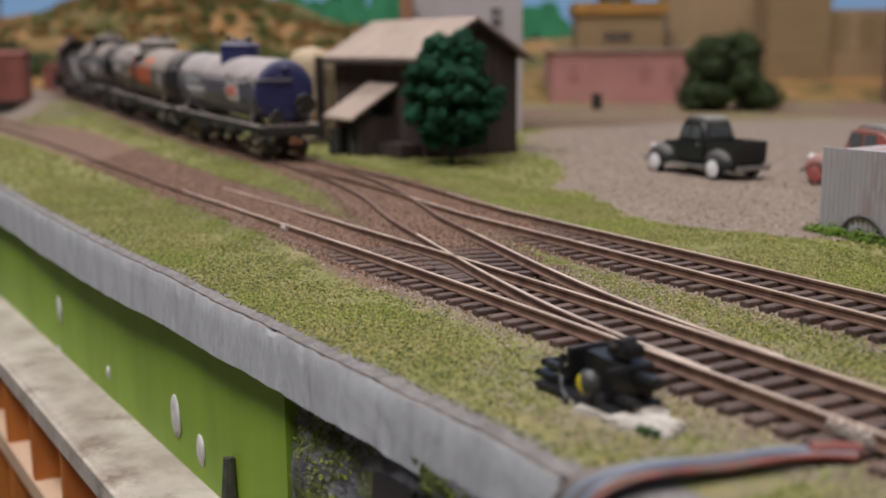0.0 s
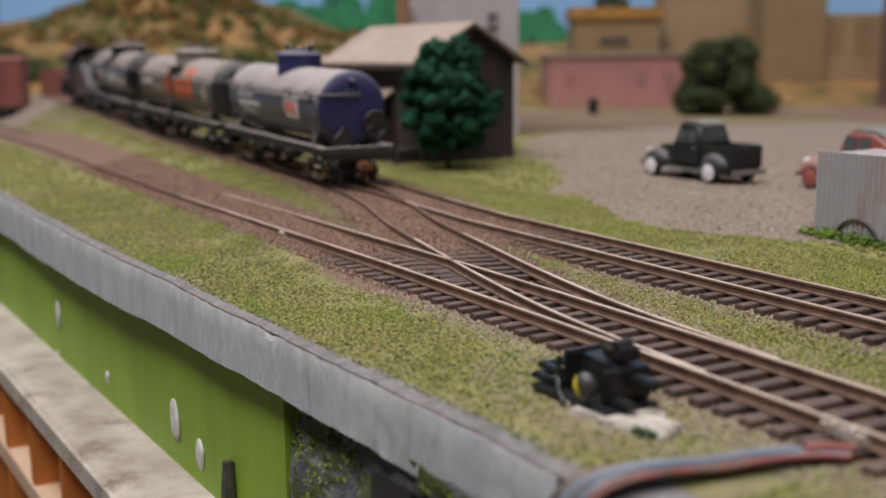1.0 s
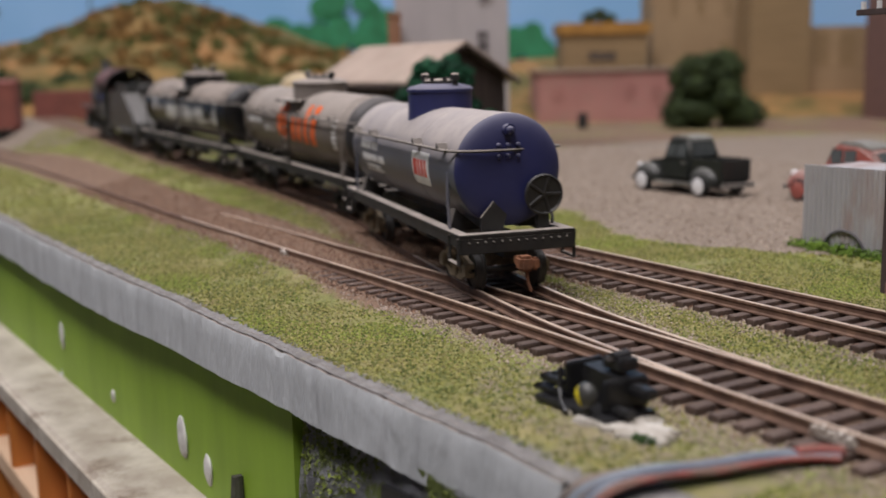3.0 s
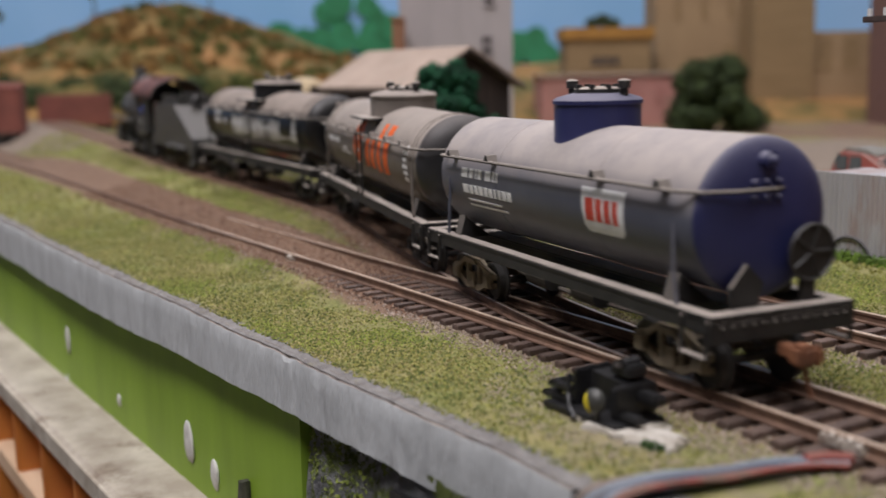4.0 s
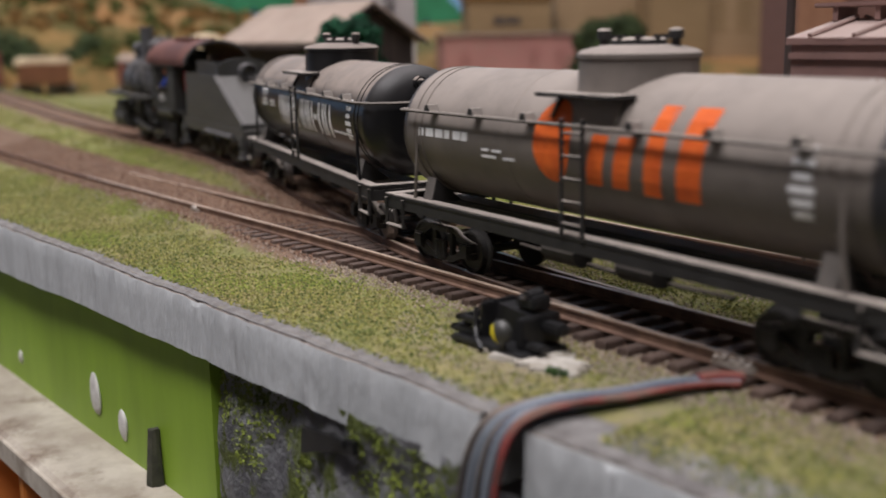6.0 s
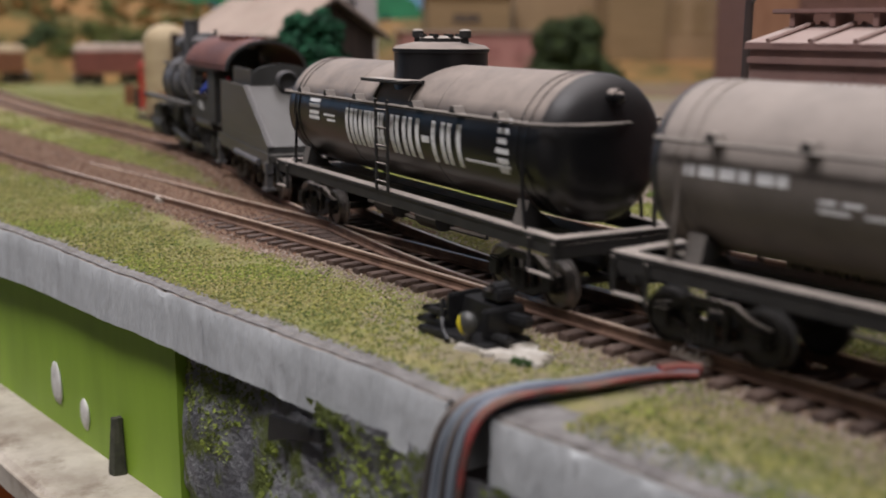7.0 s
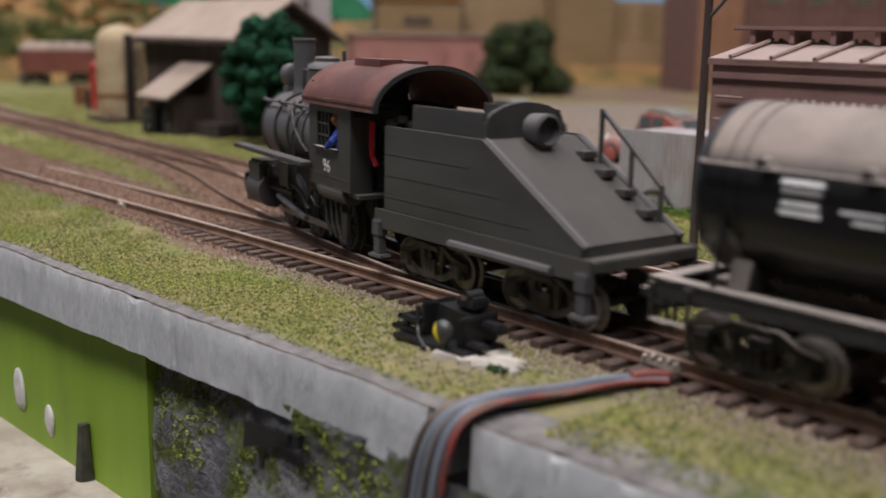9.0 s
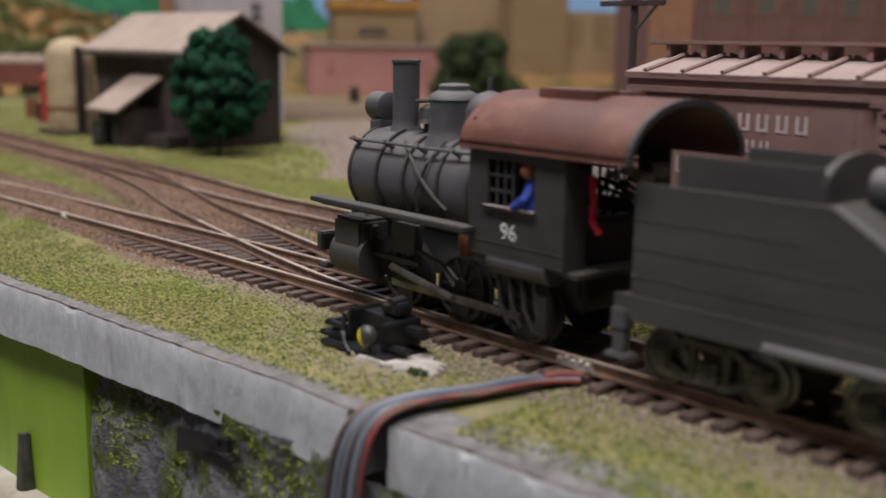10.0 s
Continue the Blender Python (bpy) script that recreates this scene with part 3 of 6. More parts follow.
    # handrail on brackets, with its wrap round the ends
    zr = CZ + 5.2
    ring = []
    e = half + 1.2
    for side in (-1, 1):
        ys = side * (R + 1.3)
        ring += [(side * -1 * k, ys, zr) for k in np.linspace(-e + 7, e - 7, 12)] + [(side * -1 * (e - 2), ys * 0.85, zr), (side * -1 * e, ys * 0.5, zr), (side * -1 * e, 0, zr)]
    part("handrail", tube(B(), ring + ring[:1], 0.42, 6), "frame", top, "thin wrap-round handrail")
    for side in (-1, 1):
        for x in (-48, -25, 25, 48) if blue else (-50, -33, -15, 15, 33, 50):
            bm = B()
            prism(bm, [(x - 1.4, zr - 0.2), (x + 1.4, zr - 0.2), (x + 0.5, zr + 1.6), (x - 0.5, zr + 1.6)], "y", side * (R - 1.0), side * (R + 1.6))
            part("rail_bracket", bm, "frame", top)
    if not blue:
        for side in (-1, 1):
            bm = B()
            for dx in (-3, 3):
                rod(bm, (dx, side * (R + 1.4), 15.0), (dx, side * (R + 1.6), zr + 1.2), 0.42, 8)
            for k in range(5):
                rod(bm, (-3, side * (R + 1.5), 17.5 + k * 4.2), (3, side * (R + 1.5), 17.5 + k * 4.2), 0.3, 6)
            part("ladder", bm, "frame", top)
            bm = B()
            box(bm, -11, 11, side * 13.2 - 3.0, side * 13.2 + 3.0, zr + 5.0, zr + 5.8, 0.2)
            for dx in (-9, 9):
                rod(bm, (dx, side * 11, zr + 5.2), (dx, side * 13.4, zr + 1), 0.4, 6)
            part("dome_platform", bm, "frame", top, "dusty dome platform")
    # end fittings
    bm = B()
    rod(bm, (half - 0.8, -0.5, CZ + 10.2), (half + 1.4, -0.5, CZ + 10.2), 1.5, 16)
    ball(bm, (half + 1.4, -0.5, CZ + 10.2), 1.1, 10)
    part("end_fitting", bm, "blue" if blue else shell_mat, top)
    if blue:
        for dy in (-3.2, -0.6, 2.0):
            for dz in (-0.6, 2.2):
                part("rivet", ball(B(), (half + 0.3, dy, CZ + 4.2 + dz), 0.7, 8), "blue", top)
        xw, yw, zw = L - 3.2, 8.2, 24.2
        bm = lathe(B(), [(4.9, -0.5), (5.3, 0), (4.9, 0.5), (4.5, 0)], "x", (xw, yw, zw), 28)
        for k in range(5):
            a = k * 2 * math.pi / 5
            rod(bm, (xw, yw, zw), (xw, yw + 4.8 * math.cos(a), zw + 4.8 * math.sin(a)), 0.5, 6)
        part("brake_wheel", bm, "wheel_dark", top)
        bm = B()
        box(bm, xw - 1.8, xw - 0.6, yw - 1.8, yw + 1.8, 15.4, zw + 3, 0.3)
        part("brake_stand", bm, "frame", top)
        bm = B()
        prism(bm, [(-8.5, 15.6), (-2.5, 15.6), (-1.5, 19.5), (-5, 23.0), (-8.5, 19.0)], "x", L - 5.0, L - 4.2)
        part("placard_board", bm, "frame", top)
    else:
        bm = B()
        rod(bm, (L - 2, 9, 15.5), (L - 2, 9, 23), 0.5, 6)
        part("brake_staff", bm, "frame", top)
    for bx in (-12, 10):
        part("underframe_gear", rod(B(), (bx - 5, -7, 9.8), (bx + 5, -7, 9.8), 2.8, 16), "frame", top)
    part("brake_rod", tube(B(), [(-30, -5, 8), (0, -6, 7.5), (30, -5, 8)], 0.5, 6), "frame", top)

    # lettering on both sides
    def side_m(side, x, dz):
        a = dz / R
        m = Matrix.Translation((x, side * (R + 0.05) * math.cos(a), CZ + (R + 0.05) * math.sin(a)))
        face = Matrix.Rotation(radians(90), 3, "X") if side < 0 else Matrix.Rotation(radians(180), 3, "Z") @ Matrix.Rotation(radians(90), 3, "X")
        return m @ face.to_4x4() @ Matrix.Rotation(-a, 4, "X")

    def plate(side, outline, x, dz, material, name, parent=None, proud=0.05, label=""):
        """A thin painted shape that follows the tank's side; outline in (along the reading direction, up)."""
        bm = prism(B(), outline, "z", -0.3, proud)
        lo, hi = min(v for _, v in outline), max(v for _, v in outline)
        for k in range(1, 6):
            bmesh.ops.bisect_plane(bm, geom=bm.verts[:] + bm.edges[:] + bm.faces[:], plane_co=(0, lo + (hi - lo) * k / 6, 0), plane_no=(0, 1, 0))
        for v in bm.verts:
            a = v.co.y / R
            v.co.y, v.co.z = (R + v.co.z) * math.sin(a), (R + v.co.z) * math.cos(a) - R
        bm.transform(side_m(side, x, dz))
        return part(name, bm, material, parent or top, label)

    def bar(w, h, skew=0.0):
        return [(-w / 2, -h / 2), (w / 2, -h / 2), (w / 2 + skew, h / 2), (-w / 2 + skew, h / 2)]

    for side in (-1, 1):
        fw = -side
        if style == "white":
            for x, w in ((-21.6, 4.4), (-16.4, 4.4), (-12.0, 1.9), (-8.6, 3.9), (-4.2, 3.9), (2.2, 1.8), (6.6, 5.2), (13.0, 5.2), (24.2, 5.8), (31.0, 5.8)):
                if w < 2:
                    plate(side, bar(w, 9.2), x * fw, -1.7, "print_white", "letter_bar")
                else:
                    for dx in (-w / 2 + 0.85, w / 2 - 0.85):
                        plate(side, bar(1.7, 9.2), (x + dx) * fw, -1.7, "print_white", "letter_bar")
            plate(side, bar(3.4, 1.5), 18.6 * fw, -1.4, "print_white", "letter_shape")
            for w, dz in ((7.0, 3.6), (6.6, 2.2), (6.2, 0.4), (6.8, -1.0)):
                plate(side, bar(w, 0.9), -44 * fw, dz, "print_white", "number_bar")
            for x, w, dz in ((-34, 7, 0.2), (-33, 5, -1.1), (44, 17, -4.2)):
                plate(side, bar(w, 0.55), x * fw, dz, "print_white", "small_print")
        elif style == "orange":
            # slanted plain bars in place of the large word
            ring = [(5.6 * math.cos(radians(a)) + 0.9, 8.2 * math.sin(radians(a))) for a in range(0, 360, 12)]
            plate(side, ring, -9.1 * fw, 2.0, "print_orange", "letter_shape")
            for x, h, w, dz in ((4.6, 9.5, 4.2, -0.8), (11.6, 9.5, 4.2, -0.8), (19.6, 16.5, 4.2, 2.2), (28.0, 16.5, 5.4, 2.2)):
                plate(side, bar(w, h, 2.2), x * fw - 1.1 * fw, dz, "print_orange", "letter_bar")
            for x, w in ((-55, 2), (-51.5, 3), (-47.6, 3), (-44.4, 2), (-40.6, 3), (-37.6, 2)):
                plate(side, bar(w, 1.9), x * fw, 0.6, "print_white", "number_bar")
            for x, w, dz in ((-30, 2.6, -1.6), (-26, 3.2, -1.6), (-29, 5, -3.0), (-22, 4, -3.0)):
                plate(side, bar(w, 0.55), x * fw, dz, "print_white", "small_print")
        else:
            for row, dz, h in (((-41.5, 3.6), (-37.4, 2.2), (-34.6, 1.0), (-32.4, 2.0), (-27.6, 3.2), (-24.4, 0.9), (-22.6, 0.9)), 1.6, 2.4), (((-41.0, 3.2), (-37.6, 2.0), (-34.8, 1.8), (-32.0, 2.2), (-29.0, 2.0), (-26.2, 1.8), (-23.6, 1.4), (-21.4, 1.4), (-18.8, 2.2), (-16.0, 2.0)), -2.4, 2.2):
                for x, w in row:
                    plate(side, bar(w, h), x * fw, dz, "print_white", "letter_shape")
            for x, w, dz in ((-31, 19, -5.2), (-30, 22, -6.6)):
                plate(side, bar(w, 0.5), x * fw, dz, "print_white", "small_print")
            sign = plate(side, [(-8.4, 4.4), (8.4, 4.4), (7.6, -3.6), (6.4, -4.8), (-6.4, -4.8), (-7.6, -3.6)], 26.5 * fw, -1.2, "print_white", "sign_panel", proud=0.06, label="white sign panel with red shapes")
            for x, w in ((21.6, 3.4), (25.2, 2.2), (28.4, 2.2), (31.4, 1.8)):
                plate(side, bar(w, 4.6), x * fw, -1.2, "print_red", "letter_bar", sign, 0.12)
        if style != "blue":
            for k in range(6):
                plate(side, bar(4.6 - (k % 3) * 0.7, 1.1), 50 * fw, 5.0 - k * 2.0, "print_white", "small_print")
    for ob in top.children_recursive:
        ob.data.transform(Matrix.Diagonal((0.983 if blue else 1.035, 1.035, 1.035, 1)))
    return top


def tender():
    top = thing("tender", "black slope-back coal tender with a rear rail", "tender")
    L = 36.0
    part("tender_frame", box(B(), -L, L, -14.8, 14.8, 13.2, 15.6, 0.3), "tender", top)
    for side in (-1, 1):
        bm = B()
        box(bm, -L, L, side * 14.9 - 0.3, side * 14.9 + 0.3, 11.4, 15.9, 0.1)
        part("side_sill", bm, "tender", top)
        bm = B()
        prism(bm, [(-33, 15.6), (32.5, 15.6), (32.5, 18.0), (2.5, 35.4), (-33, 35.4)], "y", side * 13.6, side * 14.4)
        part("tank_side", bm, "tender", top)
        for k in range(3):
            part("seam", box(B(), -33, 18 - k * 10, side * 14.4 - 0.1, side * 14.4 + 0.12, 19 + k * 5, 19.25 + k * 5), "tender", top)
        bm = B()
        tube(bm, [(33, side * 13.2, 17.6), (2.6, side * 13.2, 35.2)], 0.7, 6)
        part("edge_strip", bm, "smoke", top)
    bm = B()
    prism(bm, [(-32.8, 15.6), (32.2, 15.6), (32.2, 17.8), (2.3, 35.0), (-4, 35.0), (-6, 28), (-32.8, 26)], "y", -13.6, 13.6)
    part("slope_sheet", bm, "tender", top)
    bm = B()
    for side in (-1, 1):
        box(bm, -27, -1, side * 10.5 - 0.5, side * 10.5 + 0.5, 33, 40.5, 0.2)
    outline = [(-11, 33)] + [(11 * math.cos(math.pi - k * math.pi / 10), 38 + 4.5 * math.sin(k * math.pi / 10)) for k in range(11)] + [(11, 33)]
    prism(bm, outline, "x", -1.5, -0.3)
    part("coal_bunker", bm, "tender", top)
    bm = B()
    lathe(bm, [(2.6, 2), (3.4, 2.4), (3.6, 6.8), (3.0, 7.2), (2.8, 5.4), (0.1, 5.2)], "x", (0, 0, 37.0), 24)
    box(bm, 2.5, 6, -2, 2, 30.5, 34)
    smooth(part("rear_headlight", bm, "smoke", top))
    bm = B()
    for x, z in ((11, 30.5), (20, 25.2), (28.5, 20.2)):
        rod(bm, (x, 11.6, z - 1), (x, 11.6, z + 11 - (x - 11) * 0.25), 0.55, 8)
    tube(bm, [(11, 11.6, 41.2), (20, 11.6, 34.0), (28.5, 11.6, 26.8)], 0.55, 8)
    part("rear_handrail", bm, "tender", top)
    for x, z in ((9, 31.5), (15, 28.2), (21, 24.8), (27, 21.4)):
        part("tread", box(B(), x - 1.6, x + 1.6, 7.5, 11.0, z - 0.6, z + 1.0, 0.2), "tender", top)
    for x in (-19, 19):
        truck(top, x, False, paint="truck_grey")
    for x in (-L + 1.5, L - 2):
        for side in (-1, 1):
            bm = B()
            box(bm, x - 1.8, x + 1.8, side * 14.6 - 1.3, side * 14.6 + 1.3, 9.4, 13.4, 0.4)
            box(bm, x - 2.6, x + 2.6, side * 14.6 - 1.8, side * 14.6 + 1.8, 4.2, 5.2, 0.3)
            box(bm, x - 1.3, x + 1.3, side * 14.6 - 1.0, side * 14.6 + 1.0, 5.2, 9.4, 0.2)
            part("step", bm, "smoke", top)
    coupler(top, L - 0.5, 1)
    part("air_pipe", tube(B(), [(-6, -15.6, 12.2), (26, -15.6, 12.2)], 1.1, 8), "smoke", top)
    return top


def locomotive():
    """A small six-wheeled switcher; it faces against the travel, so its nose is at low x. x = 0 is the cab's back."""
    top = thing("steam_locomotive", "small black steam switcher with a rusty red cab roof", "locomotive")
    CZ, R = 27.8, 10.8
    bm = lathe(B(), [(0.1, -81.0), (6, -80.6), (9.2, -79.8), (10.6, -79.2), (R, -78.4), (R, -67), (R - 0.5, -66.8), (R - 0.5, -48), (R + 0.4, -26), (R + 0.4, -24)], "x", (0, 0, CZ), 48)
    boiler = smooth(part("boiler", bm, "smoke", top), 30)
    for x in (-77.9, -67, -56, -43, -32):
        smooth(part("boiler_band", lathe(B(), [(R - 0.3, x - 0.5), (R + 0.25, x - 0.45), (R + 0.25, x + 0.45), (R - 0.3, x + 0.5)], "x", (0, 0, CZ), 48), "loco", boiler))
    part("smokebox_door", lathe(B(), [(0.1, -82.4), (5, -81.8), (6.2, -80.6), (6.2, -79.4)], "x", (0, 0, CZ), 32), "smoke", boiler)
    smooth(part("chimney", lathe(B(), [(4.2, CZ + 9.4), (3.4, CZ + 11.4), (3.2, CZ + 13), (3.3, CZ + 25.6), (3.6, CZ + 25.8), (3.6, CZ + 26.4), (2.9, CZ + 26.5), (2.7, CZ + 22)], "z", (-69.6, 0, 0), 28), "smoke", top), 50)
    bm = lathe(B(), [(7.0, CZ + 8.2), (6.0, CZ + 10.4), (5.7, CZ + 12), (5.6, CZ + 18), (5.9, CZ + 18.2), (5.4, CZ + 19.4), (3.6, CZ + 20.2), (3.6, CZ + 21.2), (3.1, CZ + 21.6), (0.1, CZ + 21.8)], "z", (-50.8, 0, 0), 32)
    smooth(part("sand_dome", bm, "smoke", top), 45)
    bm = lathe(B(), [(6.8, CZ + 8.2), (5.8, CZ + 10.4), (5.5, CZ + 12)] + [(5.5 * math.cos(k * math.pi / 14), CZ + 15.0 + 5.5 * math.sin(k * math.pi / 14)) for k in range(7)] + [(0.1, CZ + 20.8)], "z", (-38, 0, 0), 32)
    smooth(part("steam_dome", bm, "smoke", top), 45)
    part("whistle", rod(B(), (-38, 0, CZ + 20.4), (-38, 0, CZ + 23.4), 0.6), "smoke", top)
    bm = B()
    rod(bm, (-61, 0, CZ + 10), (-61, 0, CZ + 14), 0.8)
    tube(bm, [(-61, -3.4, CZ + 12), (-61, -3.4, CZ + 17.4), (-61, 3.4, CZ + 17.4), (-61, 3.4, CZ + 12)], 0.6, 6)
    lathe(bm, [(2.9, CZ + 12.4), (2.4, CZ + 13.4), (1.7, CZ + 15.8), (0.5, CZ + 16.6)], "z", (-61, 0, 0), 18)
    part("bell", bm, "loco", top)
    bm = B()
    box(bm, -81, -76, -3, 3, CZ + 9.0, CZ + 12.4, 0.4)
    lathe(bm, [(2.7, -83.0), (3.4, -82.4), (3.4, -76.8), (2.4, -76.2)], "x", (0, 0, CZ + 15.4), 24)
    smooth(part("headlight", bm, "smoke", top))
    for side in (-1, 1):
        bm = B()
        tube(bm, [(-79, side * 9.8, CZ + 8.2), (-24, side * 9.8, CZ + 8.2)], 0.4, 6)
        for x in (-77, -64, -51, -38):
            rod(bm, (x, side * 7.6, CZ + 7.0), (x, side * 10.4, CZ + 8.6), 0.6, 6)
        part("boiler_handrail", bm, "smoke", top)
        bm = B()
        tube(bm, [(-60 + k * 2, side * (R + 0.3) * math.cos(0.9 - k * 0.13), CZ + (R + 0.3) * math.sin(0.9 - k * 0.13)) for k in range(11)], 0.45, 6)
        tube(bm, [(-46, side * 6, CZ + 9.6), (-47, side * 10.3, CZ + 5), (-50, side * 11.2, CZ - 1), (-50, side * 10.5, CZ - 8)], 0.4, 6)
        part("boiler_pipe", bm, "loco", top)
        bm = B()
        box(bm, -84, -24, side * 14.6 - 3.6, side * 14.6 + 0.4, 21.4, 22.6, 0.2)
        box(bm, -84, -24, side * 14.8 - 0.25, side * 14.8 + 0.25, 20.4, 22.4)
        part("running_board", bm, "loco", top)
        # cylinder, valve chest and gear
        bm = B()
        rod(bm, (-78, side * 11.6, 9.6), (-65, side * 11.6, 9.6), 5.0, 24)
        box(bm, -77.4, -65.6, side * 11.6 - 4.2, side * 11.6 + 4.2, 10, 18.6, 0.8)
        rod(bm, (-80, side * 11.6, 9.6), (-78, side * 11.6, 9.6), 2.2, 14)
        rod(bm, (-79.6, side * 11.6, 15.4), (-64, side * 11.6, 15.4), 2.0, 14)
        smooth(part("cylinder", bm, "loco", top))
        part("crosshead_guide", box(B(), -65, -46, side * 12.6 - 0.5, side * 12.6 + 0.5, 10.6, 11.6), "wheel_dark", top)
        part("main_rod", tube(B(), [(-56, side * 13.4, 9.4), (-33, side * 13.4, 6.0)], 0.85, 8), "wheel", top)
        part("side_rod", box(B(), -57, -13, side * 12.4 - 0.5, side * 12.4 + 0.5, 5.0, 6.6, 0.2), "wheel", top)
        bm = B()
        box(bm, -57, -55.6, side * 11.8 - 0.6, side * 11.8 + 0.6, 10, 21.4)
        prism(bm, [(-54, 13), (-47, 13), (-46.4, 19.6), (-54.6, 19.6)], "y", side * 12.6 - 1.2, side * 12.6 + 1.2)
        tube(bm, [(-62, side * 12.8, 15.4), (-50, side * 12.8, 14.6), (-38, side * 12.8, 12.6), (-33, side * 13, 8.6)], 0.5, 6)
        tube(bm, [(-72, side * 10, 20.4), (-66, side * 11, 12)], 0.7, 6)
        part("valve_gear", bm, "loco", top)
        part("air_tank", rod(B(), (-20.5, side * 12.0, 16.6), (-4.5, side * 12.0, 16.6), 3.2, 20), "smoke", top)
        bm = B()
        for k in range(4):
            tube(bm, [(-19 + k * 3.4, side * 13.2, 13.6), (-18 + k * 3.4, side * 13.4, 8), (-16 + k * 3.4, side * 13.0, 4.2)], 0.5, 6)
        box(bm, -8.6, -4.6, side * 13 - 1, side * 13 + 1, 3.6, 4.6, 0.2)
        box(bm, -8.2, -5.0, side * 13 - 0.6, side * 13 + 0.6, 4.6, 11.5, 0.2)
        part("brake_gear", bm, "wheel_dark", top)
        part("rear_pipe", rod(B(), (-31, side * 11.5, 19.8), (-31, side * 11.5, 15.2), 1.6, 10), "rust", top)
        for x in (-56, -35, -14):
            bm = lathe(B(), [(0.8, -1.4), (7.6, -1.4), (8.1, -1.0), (8.1, -0.5), (7.4, -0.2), (7.3, 1.3), (6.5, 1.4), (6.2, 0.7), (2.2, 0.6), (2.0, 1.5), (0.5, 1.6)], "y", (0, 0, 0), 36)
            place = Matrix.Translation((x, side * 8.4, 7.4)) @ Matrix.Diagonal((1, side, 1, 1))
            bm.transform(place)
            driver_wheel = smooth(part("driving_wheel", bm, "wheel_dark", top))
            for k in range(10):
                a = k * math.pi / 5
                bm = rod(B(), (1.6 * math.cos(a), 0.8, 1.6 * math.sin(a)), (6.6 * math.cos(a), 0.8, 6.6 * math.sin(a)), 0.5, 6)
                bm.transform(place)
                part("spoke", bm, "wheel_dark", driver_wheel)
            bm = box(B(), -3, 3, 0.6, 1.4, -6.4, -2.6, 0.3)
            bm.transform(place)
            part("counterweight", bm, "wheel_dark", driver_wheel)
    part("frame_plate", box(B(), -80, -2, -6.4, 6.4, 8, 18, 0.4), "loco", top)
    part("firebox", box(B(), -30, -2, -7.5, 7.5, 10, 26, 0.8), "loco", top)
    bm = B()
    box(bm, -89, -86.4, -13.5, 13.5, 8.5, 13.0, 0.4)
    box(bm, -86.4, -80, -5, 5, 9, 20, 0.5)
    box(bm, -90, -86, -12.5, 12.5, 4.0, 5.2, 0.3)
    part("front_beam", bm, "loco", top)
    coupler(top, -88.5, -1)
    # cab: walls with real openings, a rounded roof, figure at the window
    for side in (-1, 1):
        y0, y1 = sorted((side * 15.0, side * 14.2))
        bm = B()
        box(bm, -26, 0, y0, y1, 17.2, 27.4)
        box(bm, -26, -20.6, y0, y1, 27.4, 36.4)
        box(bm, -7.8, 0, y0, y1, 27.4, 36.4)
        box(bm, -26, 0, y0, y1, 36.4, 38.6)
        wall = part("cab_side", bm, "loco", top)
        for x in (-18.2, -16.0, -13.8):
            part("window_bar", box(B(), x - 0.25, x + 0.25, y0 + 0.2, y1 - 0.2, 27.4, 36.4), "loco", wall)
        for z in (30.4, 33.4):
            part("window_bar", box(B(), -20.6, -13.8, y0 + 0.24, y1 - 0.24, z - 0.25, z + 0.25), "loco", wall)
        for z in (17.6, 20.2, 38.2):
            part("seam", box(B(), -26, 0, side * 15.0 - 0.12, side * 15.0 + 0.12, z - 0.12, z + 0.12), "loco", wall)
        part("window_sill", box(B(), -21.5, -7.2, side * 15.2 - 0.7, side * 15.2 + 0.7, 26.9, 27.5), "frame", top)
        lettering("96", 4.6, "print_white", top, Matrix.Translation((-14.5, side * 15.06, 22.6)) @ (Matrix.Rotation(radians(90), 4, "X") if side < 0 else Matrix.Rotation(radians(180), 4, "Z") @ Matrix.Rotation(radians(90), 4, "X")))
    for side in (-1, 1):
        part("cab_front", box(B(), -26, -25.2, min(side * 14.2, side * 8), max(side * 14.2, side * 8), 17.2, 44), "loco", top)
        part("cab_back", box(B(), -0.8, 0, min(side * 14.2, side * 9), max(side * 14.2, side * 9), 17.2, 36), "loco", top)
    part("cab_front", box(B(), -26, -25.2, -8, 8, 36, 47.5), "loco", top)
    part("cab_floor", box(B(), -25.2, 3, -14, 14, 16.2, 17.2), "loco", top)
    part("backhead", box(B(), -25.2, -17, -8.5, 8.5, 17.2, 38, 1.5), "loco", top)
    arc = [(16.4 * math.sin(radians(a)), 38.2 + 10.9 * math.cos(radians(a))) for a in range(-90, 91, 9)]
    inner = [(y * 0.965, 38.2 + (z - 38.2) * 0.94) for y, z in arc[::-1]]
    bm = prism(B(), arc + inner, "x", -28, 15)
    roof = smooth(part("cab_roof", bm, "roof_red", top, "rusty red rounded cab roof"), 30)
    bm = B()
    box(bm, -16, -1, -6.5, 0, 47.6, 50.0, 0.2)
    box(bm, -17, 0, 0.4, 6.5, 47.6, 49.7, 0.2)
    for side in (-1, 1):
        box(bm, -28, 15, side * 16.2 - 0.35, side * 16.2 + 0.35, 39.4, 40.2, 0.15)
    part("roof_hatch", bm, "roof_red", roof)
    part("roof_rim", prism(B(), [(y * 1.01, 38.2 + (z - 38.2) * 1.012) for y, z in arc] + [(y * 0.93, 38.2 + (z - 38.2) * 0.9) for y, z in arc[::-1]], "x", 14.6, 15.6), "loco", roof)
